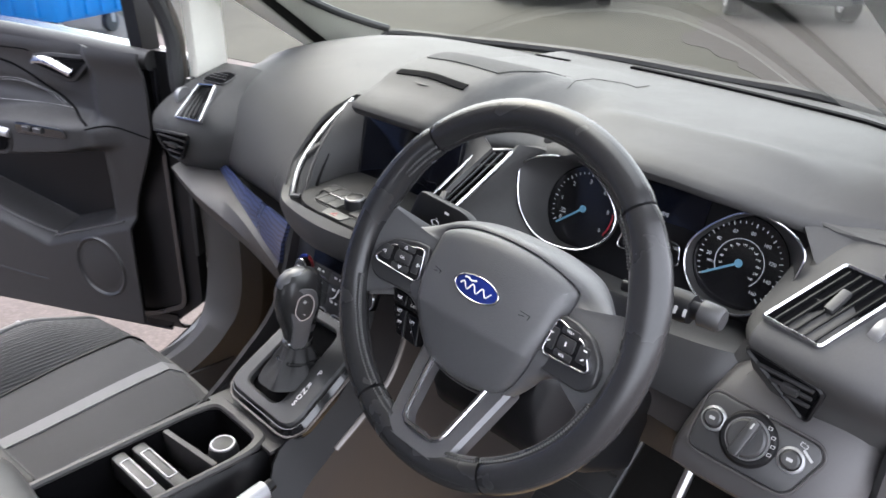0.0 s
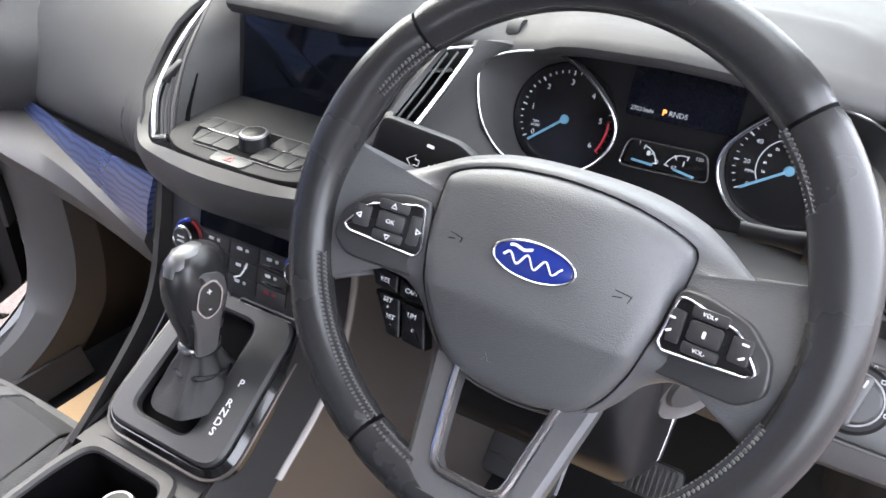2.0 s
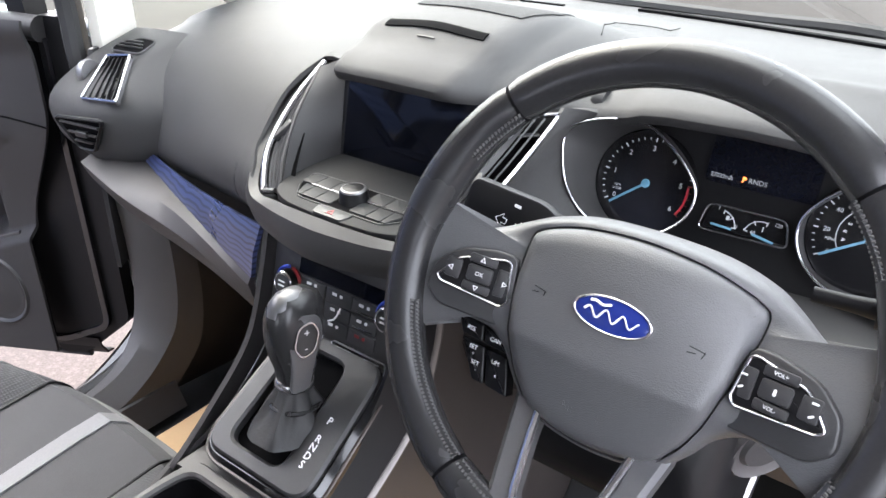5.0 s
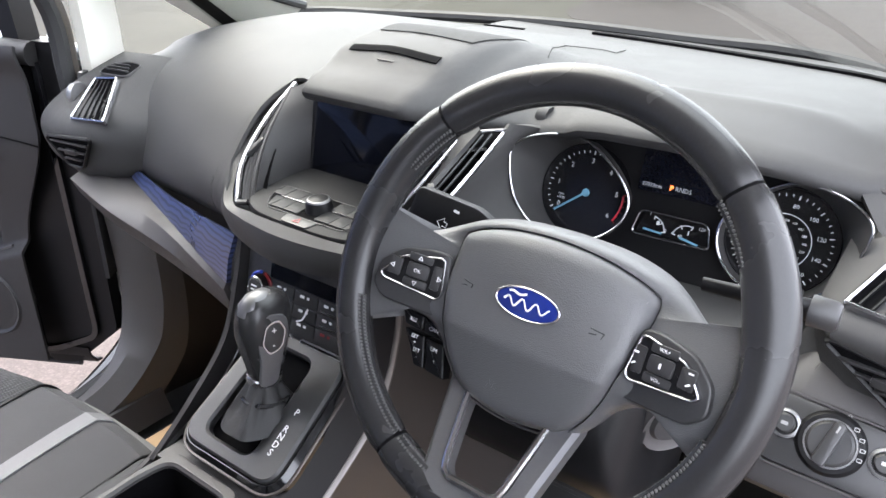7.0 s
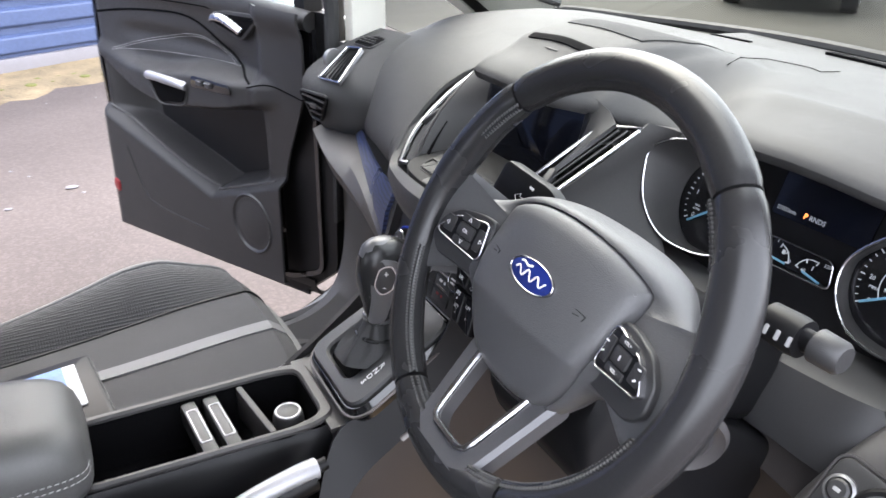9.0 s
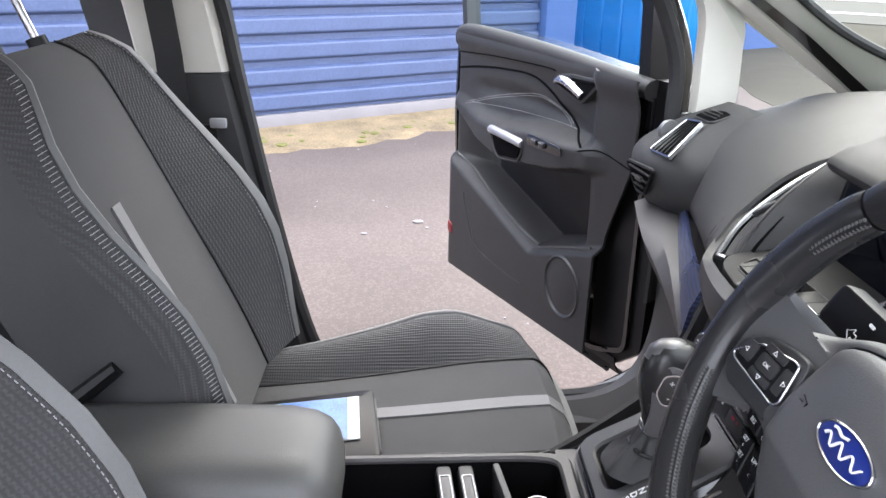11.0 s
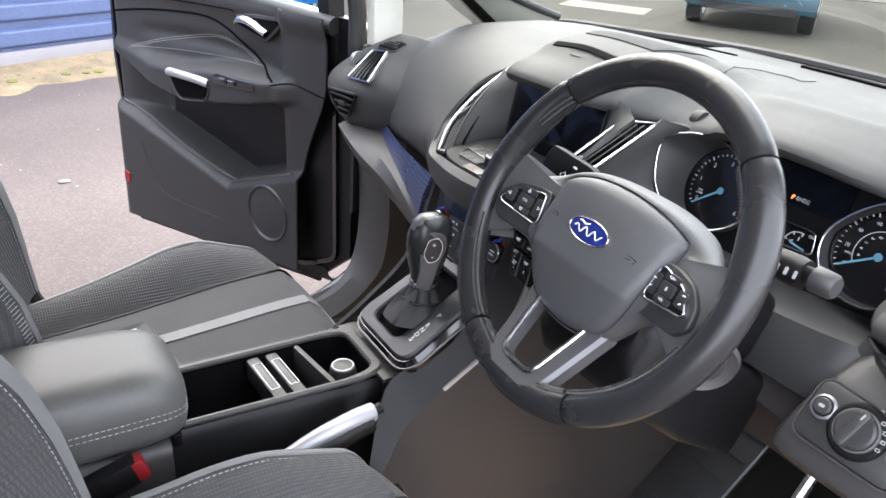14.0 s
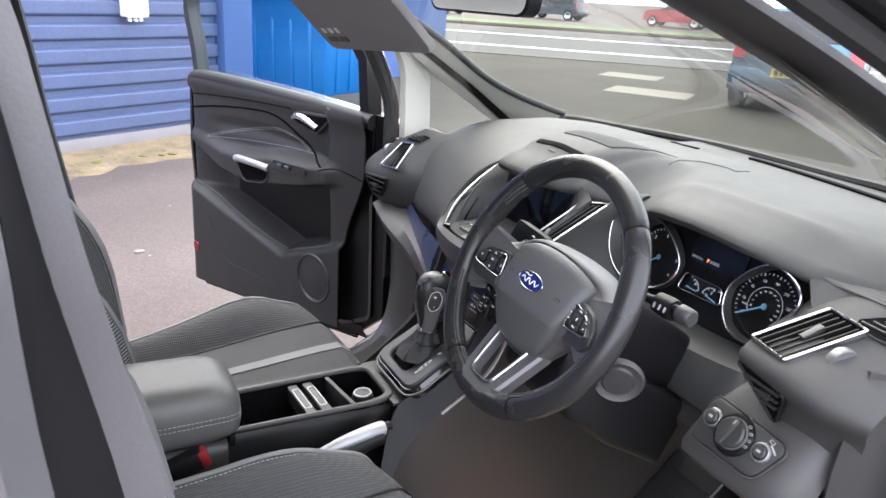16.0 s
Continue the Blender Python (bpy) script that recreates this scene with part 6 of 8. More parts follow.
lettering("rpm", 0.0045, CM @ pose(-0.147, -0.012, -0.0036), M["lit"], G1)
lettering("x1000", 0.004, CM @ pose(-0.147, -0.0165, -0.0036), M["lit"], G1)
lettering("MPH", 0.0045, CM @ pose(0.073, -0.012, -0.0036), M["lit"], G2)
ring = [CM @ Vector((0.106 + 0.029 * math.cos(radians(a)), -0.004 + 0.029 * math.sin(radians(a)), -0.0036)) for a in range(-48, 213, 6)]
part("inner_ring", tube(ring, 0.0005, 4), M["lit"], G2)
for k, t in enumerate(("20", "40", "60", "80", "100", "120", "140", "160", "180", "200", "220", "240")):
    a = radians(195 - 21 * k)
    lettering(t, 0.0036, CM @ pose(0.106 + 0.0225 * math.cos(a), -0.004 + 0.0225 * math.sin(a), -0.0036), M["white"], G2, "numeral")
# middle display and twin small gauges
disp = part("trip_display", slab(rrect(0.108, 0.05, 0.004), 0.003, CM @ pose(-0.002, 0.04, -0.006)), M["screen"], dash, "dark trip display")
lettering("27033mls", 0.006, CM @ pose(-0.04, 0.0225, -0.0022), M["lit"], disp)
lettering("P", 0.0078, CM @ pose(-0.0175, 0.0235, -0.0022), M["orange"], disp, bold=0.0003)
lettering("RNDS", 0.0072, CM @ pose(-0.004, 0.0235, -0.0022), M["lit"], disp)
o = round_poly([(-0.05, -0.035), (0.042, -0.033), (0.035, -0.004), (-0.044, -0.005)], 0.009, 5)
tw = part("twin_gauge", slab(grow(o, -0.003), 0.002, CM @ pose(0, 0, -0.004)), M["lens"], dash, "paired fuel and temperature gauges")
part("gauge_rim", hoop(o, grow(o, -0.002), 0.003, CM @ pose(0, 0, 0.004), 0.0008), M["chrome"], tw, "thin chrome rim")
for cx, cy, a0, a1, l0, p0, l1, p1, nd in ((-0.030, -0.0275, 80, 5, "1", (-0.033, -0.0095), "0", (-0.0125, -0.024), -3), (0.012, -0.029, 165, 75, "60", (0.0045, -0.0255), "120", (0.0265, -0.0125), -10)):
    arc = [CM @ Vector((cx + 0.0165 * math.cos(radians(a)), cy + 0.0165 * math.sin(radians(a)), -0.0014)) for a in np.linspace(a0, a1, 14)]
    part("scale", tube(arc, 0.0006, 4), M["lit"], tw)
    for f in (0, 0.5, 1):
        a = radians(a0 + (a1 - a0) * f)
        part("tick", box((0.0045, 0.0011, 0.0006), CM @ pose(cx + 0.0155 * math.cos(a), cy + 0.0155 * math.sin(a), -0.0014, 0, 0, math.degrees(a))), M["lit"], tw, smooth=False)
    part("needle", box((0.022, 0.0024, 0.001), CM @ pose(cx + 0.003, cy, -0.0008, 0, 0, nd), 0.0005), M["needle"], tw, "pale blue needle")
    lettering(l0, 0.0052, CM @ pose(*p0, -0.0014), M["lit"], tw, "numeral")
    lettering(l1, 0.0052, CM @ pose(*p1, -0.0014), M["lit"], tw, "numeral")
part("pump_sign", slab(rrect(0.0035, 0.0045, 0.0006), 0.0004, CM @ pose(-0.0225, -0.0175, -0.0018)), M["lit"], tw, "small fuel pump sign")
part("warmth_sign", slab(rrect(0.001, 0.005, 0.0004), 0.0004, CM @ pose(0.013, -0.02, -0.0018)), M["lit"], tw, "small thermometer sign")
low = []
for y, c, n in ((-0.062, 0.012, 0.0), (-0.072, 0.014, 0.03), (-0.088, 0.016, 0.052), (-0.13, 0.016, 0.06), (-0.17, 0.0, 0.055)):
    low.append(spline([CM @ Vector((x, y - c * math.cos(x * 8), n - 0.9 * max(0, x - 0.15))) for x in np.linspace(-0.17, 0.20, 11)], 2))
part("clock_sill", sheet(low, 0.006), M["plastic"], dash, "dark sill below the clocks")
# lower dash on the driver's side, headlamp switch panel
rows = [spline([(0.505 + dx, y + 0.03, z - 0.004), (0.512 + dx, y + 0.006, z - 0.002), (0.525 + dx, y, z), (0.56, y - 0.002, z), (0.64, y, z), (0.675, y + 0.012, z), (0.69, y + 0.035, z)], 5) for dx, y, z in ((0.03, 0.262, 0.915), (0.018, 0.246, 0.902), (0.01, 0.2235, 0.88), (0.002, 0.2075, 0.857), (-0.004, 0.193, 0.835), (-0.008, 0.183, 0.815), (-0.008, 0.183, 0.80), (-0.006, 0.205, 0.778), (0.0, 0.30, 0.75))]
part("driver_lower_dash", sheet(rows, 0.008), M["dash_low"], dash, "dark grey lower dash")
rows = [spline([(0.13, 0.21, 0.90), (0.25, 0.27, 0.90), (0.37, 0.28, 0.90), (0.53, 0.28, 0.9)], 5), spline([(0.12, 0.18, 0.8), (0.25, 0.22, 0.80), (0.37, 0.24, 0.80), (0.52, 0.225, 0.8)], 5),
        spline([(0.12, 0.2, 0.74), (0.25, 0.24, 0.735), (0.37, 0.26, 0.735), (0.52, 0.25, 0.74)], 5), spline([(0.12, 0.4, 0.70), (0.25, 0.42, 0.70), (0.37, 0.42, 0.70), (0.52, 0.42, 0.72)], 5)]
part("knee_panel", sheet(rows, 0.008), M["taupe"], dash, "warm grey knee panel below the column")
LM = axes((0.578, 0.2025, 0.8575), (1, -0.02, 0.012), (0.0, 0.55, 0.83)) @ Matrix.Scale(1.14, 4)
o = round_poly([(-0.05, -0.03), (0.045, -0.031), (0.062, 0.012), (0.055, 0.022), (-0.048, 0.028)], 0.012, 5)
lsp = part("light_switch_panel", slab(o, 0.004, LM, 0.002), M["plastic"], dash, "dark panel with headlamp and fog lamp switches")
part("panel_edge", tube([LM @ Vector((p.x, p.y, 0.001)) for p in grow(o, 0.002)], 0.0016, 6, closed=True), M["dash_low"], lsp)
part("rotary_base", lathe([(0.0, 0.004), (0.023, 0.004), (0.0255, 0.002), (0.026, 0.0)], LM @ pose(0, 0.0, 0.004), 36), M["black"], lsp)
part("rotary_switch", lathe([(0.0, 0.008), (0.0155, 0.008), (0.0175, 0.006), (0.018, 0.0)], LM @ pose(0, 0.0, 0.007), 36), M["plastic"], lsp, "round headlamp switch")
part("rotary_ring", lathe([(0.0182, 0.0), (0.0182, 0.003), (0.0195, 0.003), (0.0198, 0.0)], LM @ pose(0, 0, 0.0075), 36), M["satin"], lsp)
part("rotary_grip", slab(round_poly([(-0.0055, -0.019), (0.0055, -0.019), (0.0045, 0.019), (-0.0045, 0.019)], 0.004, 4), 0.006, LM @ pose(0, 0, 0.0145, 0, 0, -14), 0.002), M["plastic"], lsp, "raised grip bar")
part("grip_mark", slab(rrect(0.0016, 0.006, 0.0006), 0.0004, LM @ pose(0.0032, 0.0125, 0.0206, 0, 0, -14)), M["print_dim"], lsp)
lettering("0", 0.007, LM @ pose(0.007, 0.0245, 0.0046), M["print_dim"], lsp)
for a in (50, 28, 8, -12):
    part("switch_symbol", hoop(rrect(0.004, 0.0032, 0.001), rrect(0.0026, 0.0018, 0.0006), 0.0004, LM @ pose(0.0225 * math.cos(radians(a)), 0.0225 * math.sin(radians(a)), 0.008)), M["print_dim"], lsp)
for x, y in ((-0.035, 0.003), (0.039, 0.0)):
    part("fog_button", lathe([(0.0, 0.006), (0.0065, 0.006), (0.0082, 0.0045), (0.0088, 0.0)], LM @ pose(x, y, 0.004), 24), M["plastic"], lsp, "round push button")
    part("button_ring", lathe([(0.0095, 0.003), (0.0118, 0.002), (0.0122, 0.0), (0.0095, 0.0)], LM @ pose(x, y, 0.004), 24), M["satin"], lsp, "dull metal button ring")
    part("button_mark", slab(rrect(0.0055, 0.003, 0.0008), 0.0004, LM @ pose(x, y, 0.010)), M["print_dim"], lsp)
part("dimmer_strip", slab(rrect(0.012, 0.0022, 0.0008), 0.001, LM @ pose(0.05, 0.0095, 0.004, 0, 0, -35)), M["print_dim"], lsp)
part("dimmer_mark", hoop(rrect(0.007, 0.004, 0.001), rrect(0.0055, 0.0028, 0.0008), 0.0005, LM @ pose(0.044, 0.0165, 0.004, 0, 0, -15)), M["print_dim"], lsp)
rows = [[Vector((x, y, z)) for z in np.linspace(0.60, 1.0, 7)] for x, y in ((0.69, 0.235), (0.705, 0.255), (0.712, 0.31), (0.71, 0.42), (0.70, 0.6))]
for s_ in (-1, 1):
    part("end_cap", sheet([[Vector((s_ * p.x, p.y + (0.0 if p.z < 0.9 else 0.25 * (p.z - 0.9)), p.z)) for p in r] for r in rows], 0.008), M["plastic"], dash, "dark side cover of the dashboard")
# column shroud and stalks
col = thing("steering_column", (0.37, 0.18, 0.9), "dark steering column shroud with two stalks", "steering column")
CF = axes((0.37, 0.0, 1.02), (1, 0, 0), (0, 0.447, 0.894))
rows = []
for n, w, h, dz in ((-0.04, 0.05, 0.045, -0.01), (-0.07, 0.062, 0.055, -0.015), (-0.13, 0.066, 0.06, -0.02), (-0.22, 0.062, 0.055, -0.02), (-0.32, 0.05, 0.045, -0.02)):
    rows.append([CF @ Vector((p.x, p.y + dz, n)) for p in rrect(2 * w, 2 * h, 0.035, 5)])
part("shroud", loft(rows, ring=True, caps=True), M["black"], col, "black column shroud")
rows = []
for n, w, h, dz in ((-0.062, 0.06, 0.025, -0.07), (-0.075, 0.074, 0.04, -0.085), (-0.1, 0.082, 0.05, -0.095), (-0.2, 0.084, 0.055, -0.11), (-0.32, 0.075, 0.055, -0.12)):
    rows.append([CF @ Vector((p.x, p.y + dz, n)) for p in rrect(2 * w, 2 * h, 0.018, 5)])
part("lower_shroud", loft(rows, ring=True, caps=True), M["black"], col, "black lower shroud")
m = axes((0.462, 0.092, 0.905), (0.6, 0.8, 0), (0, -0.3, 1))
part("start_bezel", lathe([(0.0, 0.0), (0.033, 0.0), (0.036, 0.006), (0.032, 0.012), (0.026, 0.008), (0.0, 0.008)], m, 32), M["dash_low"], col, "round bezel on the column side")
part("start_cap", lathe([(0.0, 0.012), (0.02, 0.011), (0.024, 0.007), (0.0, 0.007)], m, 32), M["plastic"], col)
def stalk(s):
    base, tip = Vector((0.37 + s * (0.06 if s < 0 else 0.1), 0.1 if s < 0 else 0.09, 1.005 if s < 0 else 1.035)), Vector((0.37 + s * (0.125 if s < 0 else 0.185), 0.10 if s < 0 else 0.098, 1.022 if s < 0 else 1.035))
    d = (tip - base)
    m = axes(base, d, (0, -0.5, 1))
    L = d.length
    prof = [(0.0, 0.010, 0.008), (0.3, 0.011, 0.009), (0.5, 0.016, 0.010), (0.75, 0.019, 0.011), (0.9, 0.018, 0.0105), (1.0, 0.012, 0.008)]
    k = 1.0 if s < 0 else 0.6
    rows = [[m @ Vector((f * L, h * k * p.x, t * k * p.y)) for p in disc(1.0, 16)] for f, h, t in prof]
    st = part("stalk", loft(rows, ring=True, caps=True), M["black"], col, "indicator stalk" if s < 0 else "wiper stalk")
    return st, m, L


st, m, L = stalk(-1)
part("stalk_blade", slab(round_poly([(-0.01, -0.019), (0.055, -0.024), (0.085, -0.012), (0.085, 0.012), (0.055, 0.022), (-0.01, 0.017)], 0.008), 0.016, axes((0.205, 0.085, 1.034), (1, 0.1, -0.25), (0.1, 0.35, 0.9)) @ pose(0, 0, -0.006), 0.004), M["black"], st, "wide indicator paddle")
am = axes((0.205, 0.085, 1.034), (1, 0.1, -0.25), (0.1, 0.35, 0.9))
for s, x in ((-1, 0.028), (1, 0.044)):
    part("arrow_mark", tube([am @ Vector((x + s * p, -0.006 + q, 0.0102)) for p, q in ((0.006, 0.0), (0.0, 0.0055), (0.0, 0.0022), (-0.004, 0.0022), (-0.004, -0.0022), (0, -0.0022), (0, -0.0055))], 0.0004, 4, closed=True), M["white"], st, "outlined direction arrow")
part("stalk_symbol", slab(rrect(0.006, 0.0025, 0.001), 0.0005, am @ pose(0.036, 0.01, 0.010)), M["white"], st)
part("stalk_symbol", slab(rrect(0.003, 0.008, 0.001), 0.0005, am @ pose(0.072, 0.0, 0.010)), M["white"], st)
st, m, L = stalk(1)
part("stalk_cap", lathe([(0.0, 0.008), (0.009, 0.008), (0.0115, 0.005), (0.012, -0.012), (0.0, -0.012)], axes(Vector((0.558, 0.098, 1.035)), (0, 1, 0.3), (0, -0.3, 1)), 20), M["plastic"], st, "dark end button")
part("stalk_collar", lathe([(0.0, 0.008), (0.0135, 0.008), (0.0145, 0.0), (0.0135, -0.02), (0.0, -0.02)], axes(Vector((0.53, 0.096, 1.035)), (0, 1, 0.3), (0, -0.3, 1)), 20), M["black"], st)
for k in range(3):
    part("stalk_symbol", slab(rrect(0.003, 0.007, 0.001), 0.0005, axes(Vector((0.522 + 0.009 * k, 0.0765, 1.04)), (1, 0, 0), (0, 0.35, 0.93))), M["print_dim"], st)

# ---------------------------------------------------------------- steering wheel
wheel = thing("steering_wheel", (0.37, 0.0, 1.02), "black leather steering wheel with an oval blue badge", "steering wheel")
WF = axes((0.369, 0.0008, 1.0215), (1, 0, 0), (0, 0.447, 0.894)) @ pose(0, 0, 0, 0, 0, -1.5)  # wheel turned a little to the right
RIM, TUBE, SET = 0.1715, 0.0165, -0.005


def rim_arc(a0, a1, steps, swell=0.0, r=TUBE):
    rows = []
    for i in range(steps + 1):
        f = i / steps
        a = radians(a0 + (a1 - a0) * f)
        e = 1.0 if 0.02 < f < 0.98 else 0.93
        bulge = 1 + swell * (math.exp(-((math.degrees(a) - 160) / 14) ** 2) + math.exp(-((math.degrees(a) % 360 - 20) / 14) ** 2))
        row = []
        for j in range(16):
            b = 2 * math.pi * j / 16
            rr = RIM + r * e * bulge * math.cos(b) - (bulge - 1) * 0.01
            row.append(WF @ Vector((rr * math.cos(a), rr * math.sin(a), SET + r * 0.98 * e * math.sin(b))))
        rows.append(row)
    return loft(rows, ring=True, caps=True)


part("rim_top", rim_arc(45.4, 134.6, 36), M["leather"], wheel, "smooth black leather rim section")
part("rim_side", rim_arc(135.4, 241.1, 40, 0.12), M["leather"], wheel, "black leather grip with thumb rest")
part("rim_bottom", rim_arc(241.9, 298.1, 24), M["leather"], wheel, "smooth black leather rim section")
part("rim_side", rim_arc(-61.1, 44.6, 40, 0.12), M["leather"], wheel, "black leather grip with thumb rest")
part("rim_core", rim_arc(0, 360, 72, 0, TUBE * 0.93), M["deep"], wheel)


def ring_pts(a0, a1, ang, n=60, r=TUBE * 1.02):
    out = []
    for i in range(n + 1):
        a = radians(a0 + (a1 - a0) * i / n)
        b = radians(ang)
        rr = RIM + r * math.cos(b)
        out.append(WF @ Vector((rr * math.cos(a), rr * math.sin(a), SET + r * math.sin(b))))
    return out


# laced seam on the inner side of the rim
for a0, a1 in ((135, 152), (196, 241), (-61, -16), (28, 45), (243, 256), (284, 297)):
    pts = ring_pts(a0, a1, 150, int(abs(a1 - a0) * 1.0))
    part("seam_ridge", tube(ring_pts(a0, a1, 152, 30, TUBE), 0.0028, 8), M["leather"], wheel)
    zig = []
    A, B = ring_pts(a0, a1, 139, int(abs(a1 - a0) * 0.9)), ring_pts(a0, a1, 163, int(abs(a1 - a0) * 0.9))
    bms = []
    for i in range(len(A) - 1):
        bms.append(tube([A[i], A[i].lerp(B[i + 1], 0.5) + (A[i] - WF.translation).normalized() * -0.0028, B[i + 1]], 0.001, 5))
        bms.append(tube([B[i], B[i].lerp(A[i + 1], 0.5) + (B[i] - WF.translation).normalized() * -0.0026, A[i + 1]], 0.0008, 5))
    part("lacing", merge(*bms), M["thread_dark"], wheel, "dark crossed lacing", kind="stuff")

# hub and spokes
def wslab(outline, thick, n=0.0, edge=0.0, seg=3):
    return slab(outline, thick, WF @ pose(0, 0, n), edge, seg)


def smooth2(pts, n=5):
    return [p.to_2d() for p in spline([Vector((*p, 0)) for p in pts], n, True)]


# half outlines, matched point for point: the cover's edge, and the outer edge of the shell and spokes with its depth and roll
half_pad = [(0.0, 0.053), (0.04, 0.05), (0.068, 0.0432), (0.082, 0.0372), (0.0855, 0.0335), (0.0866, 0.030), (0.0867, 0.027), (0.0866, 0.024), (0.0864, 0.021), (0.0862, 0.017), (0.084, -0.002),
            (0.080, -0.018), (0.0785, -0.023), (0.077, -0.028), (0.076, -0.033), (0.0745, -0.039), (0.073, -0.044), (0.070, -0.052), (0.0605, -0.0705), (0.042, -0.0885), (0.0, -0.0955)]
half_out = [(0.0, 0.062, -0.06, 1), (0.045, 0.060, -0.062, 1), (0.078, 0.052, -0.062, 1), (0.098, 0.042, -0.054, 1), (0.117, 0.030, -0.039, 0.8), (0.135, 0.020, -0.024, 0.5), (0.148, 0.0168, -0.015, 0.3),
            (0.158, 0.022, -0.008, 0.1), (0.165, 0.04, -0.005, 0), (0.172, 0.03, -0.004, 0), (0.172, 0.0, -0.002, 0), (0.166, -0.05, -0.004, 0), (0.158, -0.068, -0.007, 0), (0.15, -0.058, -0.012, 0.2),
            (0.14, -0.048, -0.017, 0.4), (0.126, -0.043, -0.024, 0.6), (0.1, -0.043, -0.03, 0.8), (0.08, -0.054, -0.032, 0.8), (0.067, -0.072, -0.034, 0.8), (0.045, -0.092, -0.036, 0.8), (0.0, -0.0985, -0.036, 0.8)]


def both(half):
    return half + [(-p[0], *p[1:]) for p in half[-2:0:-1]]


pad_outline = smooth2(both(half_pad), 4)


def pad_f(x, y):
    """Face of the cover: it falls away to its upper corners and behind a soft crease in the lower third."""
    u = min(1.0, max(0.0, (y + 0.03) / 0.06))
    return 0.0033 - (1.1 + 1.7 * u * u * (3 - 2 * u)) * x * x - 5.0 * max(0.0, y - 0.012) ** 2 - 0.34 * max(0.0, -0.036 - y)


rows = []
for g, n in ((0.0, -0.035), (0.0, -0.0105), (-0.0012, -0.0062), (-0.003, -0.0034), (-0.006, -0.0014), (-0.010, -0.0003)):
    o = grow(pad_outline, g)
    rows.append([WF @ Vector((p.x, p.y, pad_f(p.x, p.y) + n)) for p in o])
for k in (0.96, 0.91, 0.86, 0.81, 0.76, 0.7, 0.64, 0.57, 0.5, 0.44, 0.38, 0.32, 0.25, 0.15, 0.05):
    rows.append([WF @ Vector((p.x * k, (p.y + 0.01) * k - 0.01, pad_f(p.x * k, (p.y + 0.01) * k - 0.01))) for p in o])
part("airbag_pad", loft(rows, ring=True, caps=True), M["pad"], wheel, "grained charcoal airbag cover")
# shell round the cover: rolls back to the column above and flows out along the spokes into the rim
edge = [Vector((x, y, pad_f(x, y) - 0.0085)) for x, y in both(half_pad)]
outer = both(half_out)
rows = [[Vector((p.x * 0.97, p.y * 0.97, p.z - 0.012)) for p in edge]]
for k in range(10):
    f = k / 9
    row = []
    for p, (x, y, n, w) in zip(edge, outer):
        d = Vector((p.x, p.y)).normalized() * 0.0014
        fx, fn = f + w * (math.sin(f * math.pi / 2) - f), f + w * (1 - math.cos(f * math.pi / 2) - f)
        row.append(Vector((p.x + d.x + (x - p.x) * fx, p.y + d.y + (y - p.y) * fx, p.z + (n - p.z) * fn)))
    rows.append(row)
rows.append([Vector((x * 0.985, y * 0.985, n - 0.012)) for x, y, n, w in outer])
rows.append([Vector((x * 0.92, y * 0.9, n - 0.024)) for x, y, n, w in outer])
rows.append([Vector((p.x * 0.75, p.y * 0.85, -0.085)) for p in edge])
shell_rows = [[WF @ p for p in spline(r, 4, True)] for r in rows]
part("hub_shell", loft(shell_rows, ring=True, caps=True), M["pad"], wheel, "soft charcoal shell flowing into the rim")
